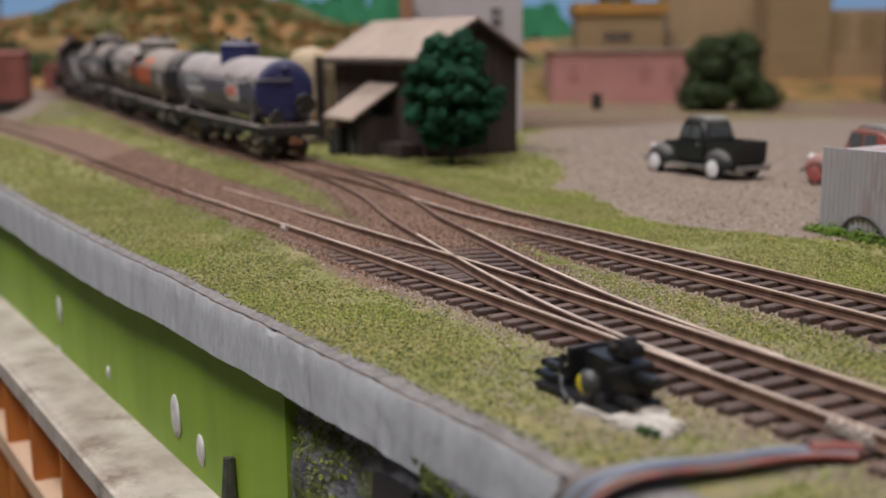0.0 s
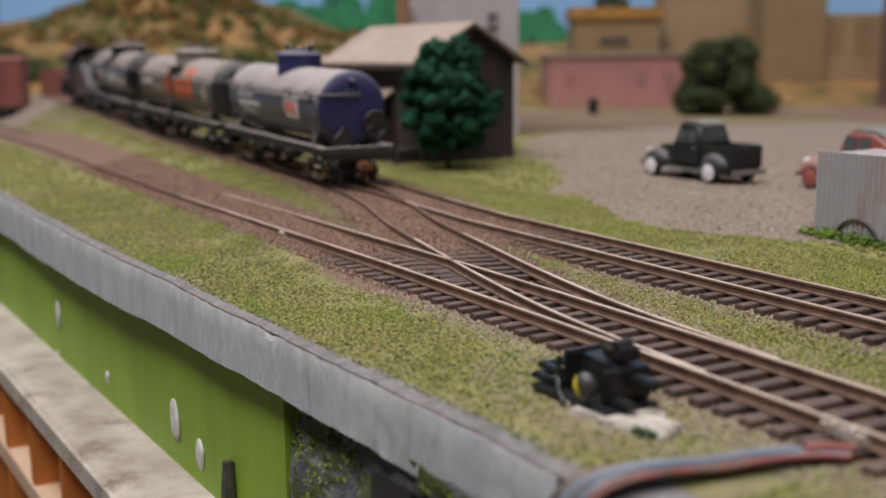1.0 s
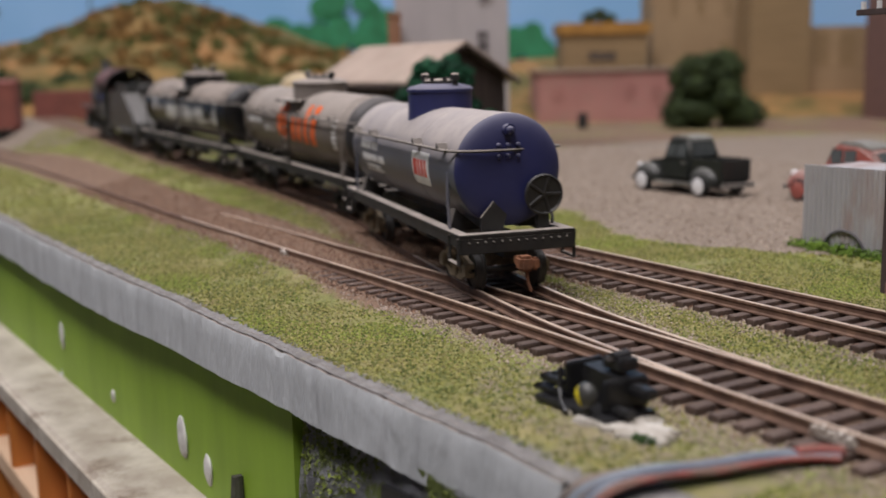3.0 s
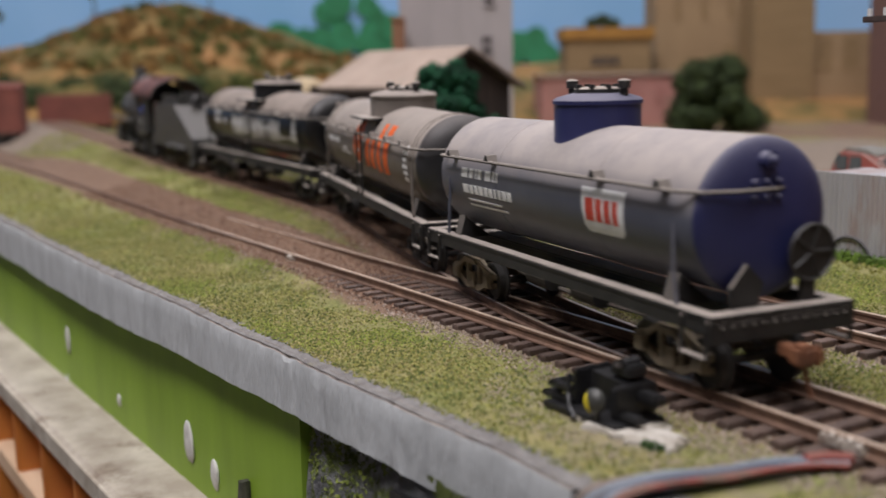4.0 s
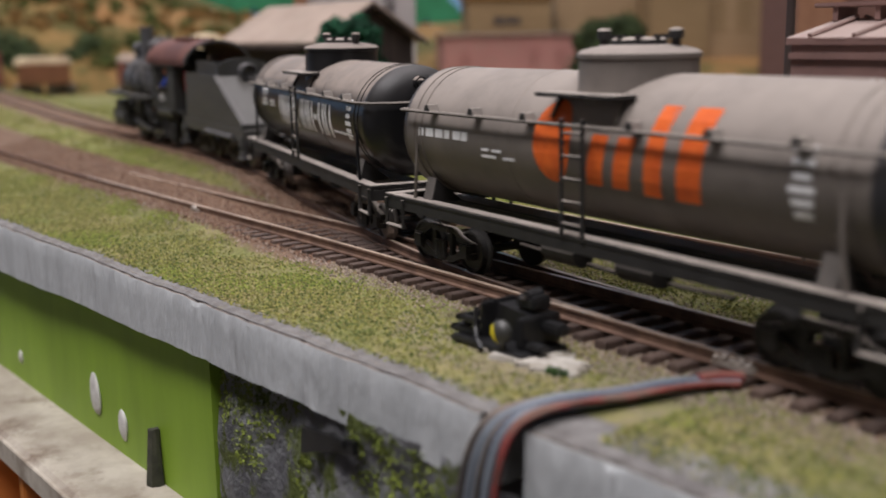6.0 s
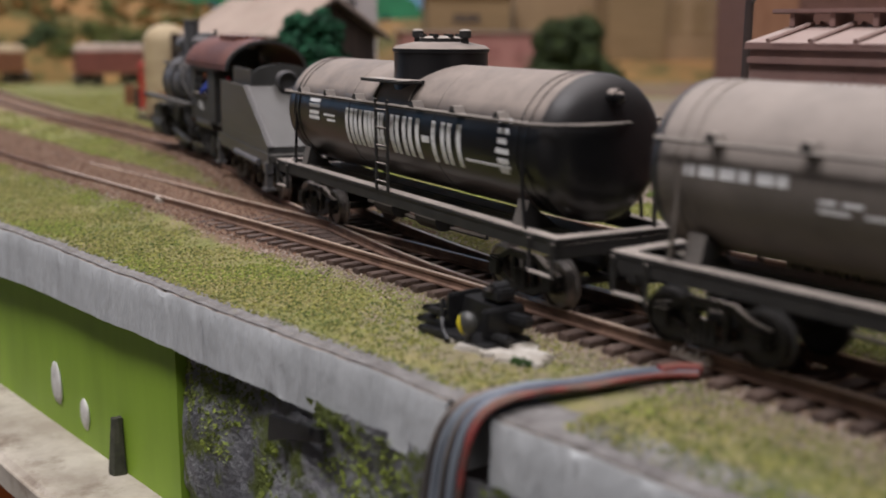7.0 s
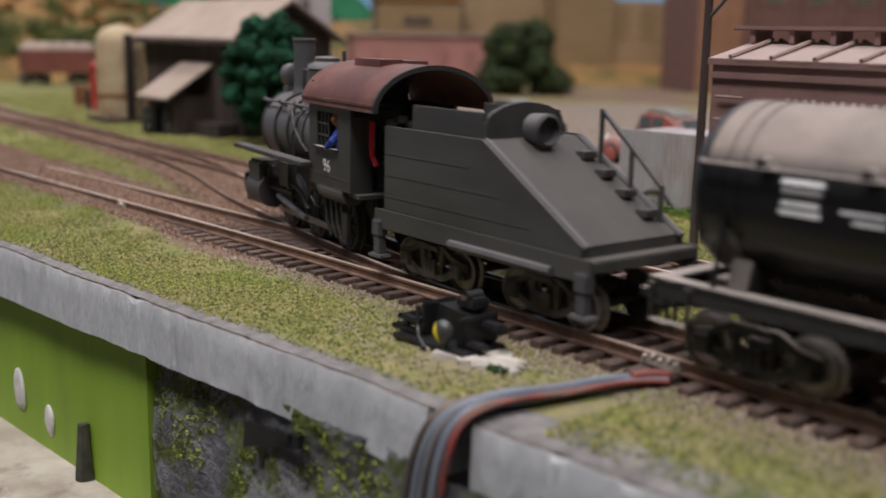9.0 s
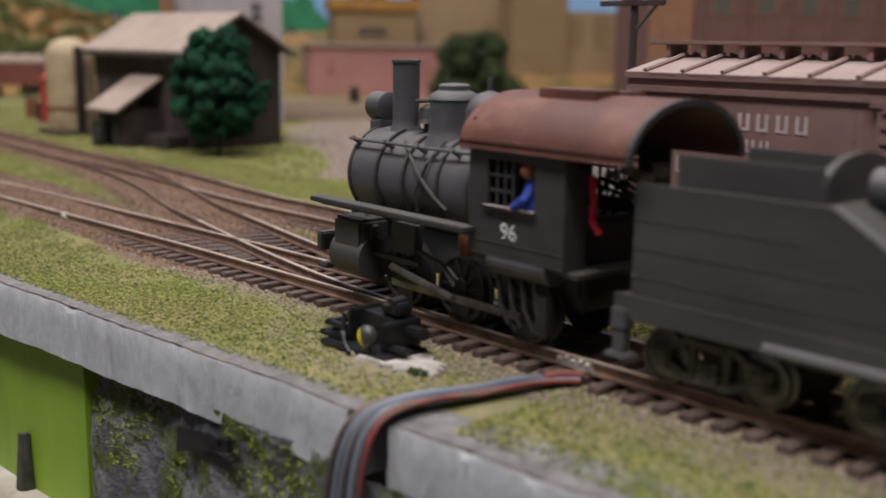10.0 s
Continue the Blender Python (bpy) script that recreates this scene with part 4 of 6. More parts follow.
    for k in range(5):
        bm = tube(B(), [(-10 + k, -4 + k * 2, 24), (-2 + k, -6 + k * 1.5, 33 + (k % 3)), (6, -4 + k * 2, 31), (14, -3 + k, 22)], 0.5, 6)
        part("wire", bm, "black", top, "loose black wire in the cab")
    part("red_wire", tube(B(), [(2, -10, 35), (3, -10.6, 31), (2.4, -10.2, 27), (4, -9.8, 24.5)], 0.7, 6), M["print_red_wire"], top, "red wire")
    for k in range(6):
        bm = box(B(), 1 + k * 1.6, 3 + k * 1.6, -6 + (k % 3) * 2, -3.4 + (k % 3) * 2, 34 + (k % 2), 35.6 + (k % 2), 0.3)
        part("foil_scrap", bm, "wheel", top, "crumpled shiny foil")
    for ob in top.children_recursive:
        if ob.name.startswith("driving_wheel"):
            ob.location.x = -0.001 * (ob.data.vertices[0].co.x * 1000 + 26) * 0.1 if ob.data.vertices[0].co.x < -0.026 else 0.0
            continue
        if ob.name.startswith(("spoke", "counterweight")):
            continue
        for v in ob.data.vertices:
            if v.co.x < -0.026:
                v.co.x = -0.026 + (v.co.x + 0.026) * 0.91
    return top


def driver():
    """A painted plastic figure leaning from the cab window: one plain mesh."""
    bm = B()
    rod(bm, (0, 0, 0), (0, 0.4, 8), 2.1, 10, 1.9)
    tube(bm, [(0.6, -1, 6.6), (0.4, -2.8, 4.4), (-2.2, -3.0, 2.6)], 0.95, 8)
    me_split = len(bm.faces)
    ball(bm, (-0.4, -1.0, 9.6), 1.7, 12)
    ball(bm, (-2.6, -3.0, 2.4), 0.8, 8)
    ob = part("driver_figure", bm, M["figure_blue"], None)
    ob.data.materials.append(M["figure_skin"])
    for i, p in enumerate(ob.data.polygons):
        p.material_index = 1 if i >= me_split else 0
    return tagged(ob, "small painted plastic figure in a blue shirt", "figurine")


M["end_black"] = mat("tank_end_black", (0.011, 0.011, 0.012), (0.007, 0.007, 0.008), rough=0.3, scale=90, dust=(0.10, 0.09, 0.085), dust_amount=0.5, bump=0.04)
M["end_grey"] = mat("tank_end_grey", (0.034, 0.034, 0.037), (0.022, 0.022, 0.024), rough=0.34, scale=90, dust=(0.15, 0.13, 0.12), dust_amount=0.6, bump=0.05)
M["print_red_wire"] = mat("red_insulation", (0.65, 0.02, 0.05), (0.5, 0.02, 0.04), rough=0.4, bump=0)
M["figure_blue"] = mat("figure_blue", (0.03, 0.07, 0.42), (0.02, 0.05, 0.3), rough=0.7, bump=0)
M["figure_skin"] = mat("figure_skin", (0.42, 0.16, 0.07), (0.25, 0.08, 0.04), rough=0.7, bump=0)


car_blue = tank_car("blue")
car_orange = tank_car("orange")
car_white = tank_car("white")
coal_tender = tender()
engine = locomotive()
engineman = driver()


# ---- below the edge: fascia board, ledge, rock, cables ----
def fascia_y(x):
    return -43.5 + 0.085 * x


def sloped_board(name, x0, x1, d0, d1, z0, z1, material, label, category, kind="", bevel=0.6, step=25.0):
    """A board along the fascia's line, from d0 to d1 in front of (-) or behind (+) it."""
    bm = B()
    rows = []
    for x in np.arange(x0, x1 + 0.1, step):
        f = fascia_y(x)
        w = 0.4 * noise.noise((x * 0.04, z1, 4))
        rows.append([bm.verts.new((x, f + d, z)) for d, z in ((d0, z0), (d1, z0), (d1, z1), (d0 + bevel, z1 + w), (d0, z1 - bevel + w))])
    for a, b in zip(rows, rows[1:]):
        for i in range(5):
            bm.faces.new((a[i], a[(i + 1) % 5], b[(i + 1) % 5], b[i]))
    bm.faces.new(rows[0])
    bm.faces.new(rows[-1][::-1])
    return tagged(part(name, bm, material, None), label, category, kind=kind)


fascia = sloped_board("fascia_board", -2200, -45, 0, 14, -110, -14, "green", "bright green painted fascia board with white blobs", "fascia board", "structure")
for x, z, w, h in ((-127, -46.5, 4.6, 6.4), (-107, -50.5, 3.4, 4.6), (-262, -42, 3.2, 5.4), (-268, -63, 3.2, 5), (-196, -51, 1.6, 2.4)):
    bm = ball(B(), (0, 0, 0), 1.0, 14, (w, 0.9, h))
    for v in bm.verts:
        v.co *= 1 + 0.22 * noise.noise(v.co * 0.45 + Vector((x, z, 0)))
    bm.transform(Matrix.Translation((x, fascia_y(x) - 0.1, z)) @ Matrix.Rotation(radians(-8), 4, "Y"))
    tagged(smooth(part("filler_blob", bm, "white", None), 80), "dried white filler blob on the green fascia", "filler blob", "filler blobs")
sloped_board("ledge_board", -2200, -30, -22, 0, -66, -60, "ledge", "worn off-white painted ledge board under the fascia", "ledge board", "structure", 1.4)
sloped_board("ledge_lip", -2200, -30, -23.2, -22, -67.5, -60.8, "ledge", "worn white paint along the ledge's lip", "ledge lip", "structure", 0.3)
sloped_board("lower_panel", -2200, -30, -8, 4, -330, -66.3, "orange", "orange stained wood panel under the ledge", "wood panel", "structure")
for x in np.arange(-640, -60, 46):
    bm = box(B(), -3.2, 3.2, -13, 0, -150, -66.4, 0.5)
    bm.transform(Matrix.Translation((x, fascia_y(x) - 8.4, 0)))
    tagged(part("ledge_bracket", bm, "orange", None), "orange wooden bracket that carries the ledge", "bracket", "ledge brackets")
sloped_board("lower_rail", -2200, -30, -22, -8.2, -104, -96, "pale_wood", "pale bare wood rail under the ledge", "wood rail", "structure")
M["peg"] = mat("mossy_wood", (0.075, 0.075, 0.05), (0.03, 0.032, 0.022), rough=0.95, scale=200, bump=0.5)
bm = B()
for v in rod(bm, (-82.5, 2, -60.5), (-82.5, 2.5, -44.5), 2.6, 9, 1.3).verts:
    v.co += Vector((noise.noise(v.co * 0.3), noise.noise(v.co * 0.31 + Vector((5, 0, 0))), 0.6 * noise.noise(v.co * 0.5))) * 1.3
bm.transform(Matrix.Translation((0, fascia_y(-82) - 3.5, 0)))
tagged(part("peg", bm, "peg", None), "dark mossy peg on the ledge", "peg")


def rock_face():
    bm = B()
    rows = []
    for x in np.arange(-52, 330, 2.2):
        row = []
        for z in np.arange(-13, -150, -2.2):
            e = -36 + 0.05 * x - 7.5 * min(1.0, (x + 53) / 14) ** 0.5
            d = 3.2 * noise.noise((x * 0.035, z * 0.035, 3)) + 1.6 * noise.noise((x * 0.11, z * 0.11, 8)) + 0.9 * noise.noise((x * 0.3, z * 0.3, 5))
            row.append(bm.verts.new((x - 4.2 * (1 - math.exp((z + 13) / 7.0)) - 0.02 * (-13 - z), e - d - 2.0, z)))
        rows.append(row)
    for a, b in zip(rows, rows[1:]):
        for i in range(len(a) - 1):
            bm.faces.new((a[i], b[i], b[i + 1], a[i + 1]))
    bmesh.ops.solidify(bm, geom=bm.faces[:], thickness=-14)
    return tagged(smooth(part("rock_face", bm, "rock", None), 80), "dark rock face with patches of green moss", "rock", kind="structure")


rock_face()


def moss():
    """Moss flock on the rock, in patches."""
    rng = random.Random(5)
    verts, faces = [], []
    while len(verts) < 4 * 9000:
        x, z = rng.uniform(-56, 90), rng.uniform(-110, -14)
        k = noise.noise((x * 0.045, z * 0.03, 12)) + 0.5 * noise.noise((x * 0.15, z * 0.1, 2))
        if k < 0.05:
            continue
        xr = x + 4.2 * (1 - math.exp((z + 13) / 7.0)) + 0.02 * (-13 - z)
        e = -36 + 0.05 * xr - 7.5 * max(0.0, min(1.0, (xr + 53) / 14)) ** 0.5
        d = 3.2 * noise.noise((xr * 0.035, z * 0.035, 3)) + 1.6 * noise.noise((xr * 0.11, z * 0.11, 8)) + 0.9 * noise.noise((xr * 0.3, z * 0.3, 5))
        y = e - d - 2.1
        r = rng.uniform(0.35, 0.8)
        n = len(verts)
        for _ in range(4):
            verts.append(((x + rng.uniform(-r, r)) * 0.001, (y + rng.uniform(-r, r)) * 0.001, (z + rng.uniform(-r, r)) * 0.001))
        faces += [(n, n + 1, n + 2), (n, n + 2, n + 3), (n, n + 3, n + 1), (n + 1, n + 3, n + 2)]
    me = bpy.data.meshes.new("moss")
    me.from_pydata(verts, [], faces)
    me.materials.append(M["moss"])
    tagged(new("moss", me), "yellow-green moss flock on the dark rock", "moss", kind="stuff")


M["moss"] = mat("moss_flock", (0.27, 0.33, 0.05), (0.10, 0.125, 0.03), rough=1.0, scale=120, bump=0)
moss()
bm = B()
prism(bm, [(-8, -20), (10, -17.4), (13, -16.6), (13, -19.4), (4, -21.5), (-4, -24), (-9, -26)], "y", -47.8, -46.6)
box(bm, 5.5, 10.5, -48.6, -47.4, -18.6, -16.9, 0.2)
bm.transform(Matrix.Translation((7, 0, 0)))
tagged(part("metal_bracket", bm, "black", None), "torn black metal bracket under the board edge", "bracket")

# cables over the edge
CABLES = (("cable_dusty", 0.75), ("cable_dusty", 0.7), ("cable_grey", 0.8), ("cable_grey", 0.85), ("cable_dusty", 0.65), ("cable_blue", 0.75), ("cable_grey", 0.8), ("print_red_wire2", 0.55), ("print_red_wire2", 0.5))
M["cable_dusty"] = mat("dusty_black_cable", (0.085, 0.075, 0.068), (0.045, 0.042, 0.042), rough=0.75, scale=60, wear=(0.16, 0.125, 0.10), wear_at=(0.5, 0.7), wear_scale=90, dust=(0.22, 0.17, 0.135), dust_amount=0.75, bump=0.1)
M["cable_grey"] = mat("grey_cable", (0.20, 0.23, 0.26), (0.15, 0.17, 0.20), rough=0.45, scale=80, bump=0.05)
M["cable_blue"] = mat("blue_grey_cable", (0.08, 0.10, 0.14), (0.06, 0.07, 0.10), rough=0.45, scale=80, bump=0.05)
M["print_red_wire2"] = mat("red_cable", (0.34, 0.035, 0.035), (0.20, 0.03, 0.028), rough=0.65, scale=100, wear=(0.10, 0.06, 0.045), wear_at=(0.42, 0.56), wear_scale=110, dust=(0.20, 0.12, 0.09), dust_amount=0.7, bump=0.05)
for k, (m_, r) in enumerate(CABLES):
    w = k - 4
    pts = [(71 + 0.35 * w, -1.5 - 0.3 * k, -0.2), (68.5 + 0.42 * w, -8, 0.1), (66.6 + 0.45 * w, -16, 0.0 + 0.25 * (k % 3)), (65.0 + 0.5 * w, -24, 0.1 + 0.3 * (k % 2)), (63.4 + 0.55 * w, -32, 0.2 + 0.3 * (k % 3)), (61.4 + 0.62 * w, -38.5, -0.1 + 0.3 * (k % 2)), (59.2 + 0.8 * w, -42.6, -2.4), (57.4 + 1.0 * w, -44.8 + 0.5 * (k % 2), -8), (55.8 + 1.15 * w, -45.6 + 0.6 * (k % 2), -18), (54.6 + 1.25 * w, -45.4, -36), (53.5 + 1.3 * w, -45, -64), (52 + 1.3 * w, -44, -120)]
    fine = []
    for i in range(len(pts) - 1):
        a, b, c, d = (Vector(pts[max(i - 1, 0)]), Vector(pts[i]), Vector(pts[i + 1]), Vector(pts[min(i + 2, len(pts) - 1)]))
        for t in (0, 0.25, 0.5, 0.75):
            fine.append(0.5 * ((2 * b) + (c - a) * t + (2 * a - 5 * b + 4 * c - d) * t * t + (3 * b - a - 3 * c + d) * t**3))
    fine.append(Vector(pts[-1]))
    tagged(smooth(part("cable", tube(B(), fine, r, 10), m_, None), 60), {"cable_dusty": "dusty black cable", "cable_grey": "grey cable", "cable_blue": "blue-grey cable", "print_red_wire2": "red cable"}[m_] + " draped over the layout's front edge", "cable", "cables over the edge")
bm = B()
tube(bm, [(71.5, -2.2, 0.5), (69.4, -6.2, 0.9), (68.4, -9.2, 0.7)], 0.95, 10)
tagged(smooth(part("heat_shrink_sleeve", bm, "print_red_wire2", None), 60), "short red sleeve on the wires beside the rail", "wire sleeve")


def clumps(name, centres, count, leaf, material, label, category, kind="", parent=None, seed=1):
    """Foliage: many small leaves scattered through lumps, with gaps."""
    rng = random.Random(seed)
    verts, faces = [], []
    total = sum(r ** 2 for *_, r in centres)
    for cx, cy, cz, r in centres:
        for _ in range(int(count * r * r / total)):
            d = Vector((rng.gauss(0, 1), rng.gauss(0, 1), rng.gauss(0, 1))).normalized()
            k = r * rng.uniform(0.45, 1.25)
            p = Vector((cx, cy, cz)) + Vector((d.x, d.y, d.z * 0.85)) * k
            u = Vector((rng.gauss(0, 1), rng.gauss(0, 1), rng.gauss(0, 1))).normalized()
            v = (u.cross(d) if u.cross(d).length > 0.1 else u.orthogonal()).normalized()
            u = v.cross(d).normalized()
            s = leaf * rng.uniform(0.6, 1.3)
            i = len(verts)
            for q in (p - u * s, p + v * s * 0.55 + d * s * 0.3, p + u * s, p - v * s * 0.55 + d * s * 0.2):
                verts.append(tuple(q * 0.001))
            faces.append((i, i + 1, i + 2, i + 3))
    me = bpy.data.meshes.new(name)
    me.from_pydata(verts, [], faces)
    me.materials.append(M[material])
    ob = new(name, me)
    if parent:
        ob.parent = parent
        return ob
    return tagged(ob, label, category, kind=kind)


M["tuft_dark"] = mat("dark_flock", (0.07, 0.13, 0.035), (0.03, 0.06, 0.018), rough=1.0, scale=120, bump=0)


# ---- switch machine ----
def switch_machine():
    top = thing("switch_machine", "black plastic ground throw with a yellow-marked weight", "switch machine")
    bm = B()
    box(bm, -14, 9, -8, 5, -1.0, 0.4, 0.3)
    part("base_plate", bm, "black", top)
    bm = B()
    prism(bm, [(-8.0, 0.3), (5.0, 0.3), (3.8, 6.8), (-5.6, 7.6)], "y", -1.5, 5.5)
    box(bm, -8.4, -6.8, -4.5, 5.0, 0.3, 8.0, 0.4)
    box(bm, 3.8, 6.0, -5.0, 5.8, 0.3, 6.8, 0.4)
    part("housing", bm, "black", top)
    for dz, dx in ((0.4, 0.0), (3.0, 2.0)):
        bm = B()
        box(bm, -17 + dx, -8, -6, -3.8, dz, dz + 1.2, 0.3)
        box(bm, -17 + dx, -8, -1.2, 0.8, dz, dz + 1.2, 0.3)
        box(bm, -17 + dx, -15.2 + dx, -6, 0.8, dz, dz + 1.2, 0.3)
        part("lug", bm, "black", top)
    part("arm", box(B(), 5.0, 11.5, 0.0, 3.4, 3.4, 5.6, 0.5), "black", top)
    part("arm", box(B(), 6.0, 11.0, -4.6, -2.0, 0.6, 2.0, 0.4), "black", top)
    bm = B()
    box(bm, -1.4, 4.6, -0.5, 4.5, 7.6, 10.2, 0.5)
    rod(bm, (1.6, 0, 10), (1.6, 4, 10.2), 1.3, 12)
    part("spring_cap", bm, "black", top)
    bm = B()
    rod(bm, (1.6, -0.9, 9.6), (1.6, -0.5, 10.4), 0.9, 10)
    part("screw", bm, "wheel", top, "bright screw head")
    bm = tube(B(), [(-6.5, -6.8, 7.6), (-5.8, -7.6, 3.5), (-4.2, -8.6, 1.2), (-1.6, -9.4, -0.2)], 0.55, 6)
    part("spring_wire", bm, "black", top)
    weight = smooth(part("weight", ball(B(), (2.4, -7.4, 4.0), 2.6, 18, (1, 0.75, 1)), "machine_grey", top, "dark grey round weight"), 60)
    bm = ball(B(), (2.4, -7.46, 4.0), 2.6, 22, (1, 0.75, 1))
    bmesh.ops.bisect_plane(bm, geom=bm.verts[:] + bm.edges[:] + bm.faces[:], plane_co=(0.8, -7.4, 4.0), plane_no=(-1, -0.9, -0.35), clear_inner=True)
    part("weight_mark", bm, "yellow", weight, "yellow paint mark")
    part("weight_stem", rod(B(), (2.4, -7.0, -0.2), (2.4, -7.2, 2.2), 0.7), "machine_grey", top)
    top.matrix_world = pose(0.0308, -0.0168, -0.0004, 0, 0, 3) @ Matrix.Scale(0.9, 4)
    return top


M["machine_grey"] = mat("dark_grey_plastic", (0.055, 0.055, 0.05), (0.04, 0.04, 0.037), rough=0.4, bump=0.05)
M["yellow"] = mat("yellow_paint", (0.75, 0.62, 0.02), (0.6, 0.5, 0.02), rough=0.5, bump=0)
switch_machine()
bm = B()
rng = random.Random(3)
ring = [bm.verts.new((38 + (13.5 + 3 * rng.uniform(-1, 1)) * math.cos(a) - 0.5, -19.2 + (6.0 + 1.7 * rng.uniform(-1, 1)) * math.sin(a), -1.6)) for a in np.linspace(0, 2 * math.pi, 40, endpoint=False)]
top_ring = [bm.verts.new((v.co.x * 0.97 + 1.2, (v.co.y + 19.2) * 0.93 - 19.2, -0.75 + 0.25 * rng.random())) for v in ring]
for i in range(40):
    bm.faces.new((ring[i], ring[(i + 1) % 40], top_ring[(i + 1) % 40], top_ring[i]))
bm.faces.new(top_ring)
M["plaster"] = mat("dirty_plaster", (0.52, 0.49, 0.44), (0.30, 0.27, 0.225), rough=0.9, scale=170, wear=(0.20, 0.175, 0.12), wear_at=(0.5, 0.62), wear_scale=140, bump=0.8, bump_scale=500)
tagged(part("plaster_patch", bm, "plaster", None), "rough dirty white plaster patch under the switch machine", "plaster patch", kind="structure")


clumps("grass_tuft", [(46.2, -22.6, -1.0, 0.9), (47.6, -22.2, -1.0, 1.1), (49.4, -21.8, -1.0, 0.8)], 420, 0.4, "tuft_dark", "small dark green grass tuft beside the plaster", "grass", "stuff", seed=14)
M["solder"] = mat("dull_solder", (0.62, 0.58, 0.52), (0.36, 0.30, 0.25), rough=0.45, metal=0.3, scale=200, bump=0.4)


def rail_joiner(x, y, turn, label, long=9.0):
    top = thing("rail_joiner", label, "rail joiner", "rail joiners")
    bm = box(B(), -long / 2, long / 2, -1.25, 1.25, 0.1, 1.5, 0.3)
    for k in range(5):
        ball(bm, (-long / 2 + 1 + k * (long - 2) / 4, -0.9, 1.6 + 0.3 * (k % 2)), 0.7, 8)
    part("sleeve", bm, "solder", top)
    top.matrix_world = pose(x * 0.001, y * 0.001, 0, 0, 0, turn)


rail_joiner(67, 1.15, 1.5, "bright soldered rail joiner with pale lumps")
rail_joiner(-153, -9.6, 3.5, "pale soldered joint on the near rail", 4.0)


# ---- the boxcar on the back track, and the pole ----
def boxcar():
    top = thing("boxcar", "dusty brown steel boxcar with white lettering bars", "boxcar")
    L, W, z0, z1 = 71.0, 17.0, 12.0, 51.5
    part("body", box(B(), -L, L, -W, W, z0, z1, 0.4), "boxcar", top)
    outline = [(-W - 0.8, z1 - 0.6), (W + 0.8, z1 - 0.6), (W + 0.8, z1 + 0.8), (0, z1 + 4.6), (-W - 0.8, z1 + 0.8)]
    roof = part("roof", prism(B(), outline, "x", -L - 0.6, L + 0.6), "boxcar", top)
    for k in range(14):
        x = -L + 5 + k * 10.15
        bm = B()
        for side in (-1, 1):
            a, b = Vector((x, side * (W + 0.6), z1 + 1.2)), Vector((x, side * 1.5, z1 + 4.9))
            tube(bm, [a, b], 0.55, 6)
        part("roof_rib", bm, "boxcar", roof)
        for dx in (2.5, 5.0, 7.5):
            if k < 13:
                part("roof_rivet_row", tube(B(), [(x + dx - 0.8, -W - 0.7, z1 + 0.5), (x + dx + 0.8, -W - 0.7, z1 + 0.5)], 0.25, 5), "boxcar", roof)
    part("roof_walk", box(B(), -L - 4, L + 4, -4.2, 4.2, z1 + 7.0, z1 + 8.0, 0.2), "boxcar", top, "dusty running board along the roof")
    for k in range(15):
        x = -L + 1 + k * 10.0
        part("walk_bracket", box(B(), x - 0.6, x + 0.6, -3.6, 3.6, z1 + 4.2, z1 + 7.0), "boxcar", top)
    for side in (-1, 1):
        part("eave_strip", box(B(), -L, L, side * (W + 0.3) - 0.4, side * (W + 0.3) + 0.4, z1 - 3.6, z1 - 2.2, 0.1), "boxcar", top)
        part("side_sill", box(B(), -L, L, side * W - 0.4, side * W + 0.4, z0 - 1.6, z0 + 1), "boxcar", top)
        for k in range(14):
            x = -L + 5 + k * 10.15
            if abs(x) > 12:
                bm = B()
                for j in range(20):
                    box(bm, x - 0.18, x + 0.18, side * W - 0.14, side * W + 0.14, z0 + 2 + j * 1.75, z0 + 2.4 + j * 1.75)
                part("rivet_row", bm, "boxcar", top)
        bm = B()
        box(bm, -10.5, 10.5, side * (W + 0.6) - 0.6, side * (W + 0.6) + 0.6, z0, z1 - 4)
        door = part("door", bm, "boxcar", top)
        for j in range(12):
            part("door_rib", box(B(), -9.5, 9.5, side * (W + 1.3) - 0.3, side * (W + 1.3) + 0.3, z0 + 2 + j * 2.9, z0 + 3.2 + j * 2.9, 0.15), "boxcar", door)
        part("door_rail", box(B(), -12, 32, side * (W + 1.0) - 0.5, side * (W + 1.0) + 0.5, z1 - 4.4, z1 - 3.2), "boxcar", top)
        fw = -side
        y = side * (W + 0.08)
        for z, h, cells in ((42.6, 4.4, (-50.5, -46.4, -43.4, -40.0, -35.6, -31.0, -26.6)), (37.6, 3.2, (-41.6, -38.2, -34.8)), (32.2, 4.4, (-59.4, -55.2, -51.0, -46.8, -42.6, -36.0, -30.8, -27.0, -23.2, -19.4, -15.6)), (20.5, 2.2, (-32, -29.4, -26.8, -24.2, -21.6))):
            for x in cells:
                w = 1.0 if x in (-43.4,) else (2.9 if h > 4 else 2.2 if h > 3 else 1.6)
                bm = B()
                for dx in (0.0,) if w < 1.2 else (-w * 0.34, w * 0.34):
                    box(bm, fw * x + dx - w * 0.15, fw * x + dx + w * 0.15, y - 0.06, y + 0.06, z - h * 0.42, z + h * 0.42)
                box(bm, fw * x - w * 0.34, fw * x + w * 0.34, y - 0.05, y + 0.05, z - h * 0.42, z - h * 0.28)
                part("letter_shape", bm, "print_pale", top)
        for k in range(3):
            part("small_print", box(B(), fw * 40 - 9, fw * 40 + 9, y - 0.05, y + 0.05, 22 + k * 3, 22.9 + k * 3), "print_pale", top)
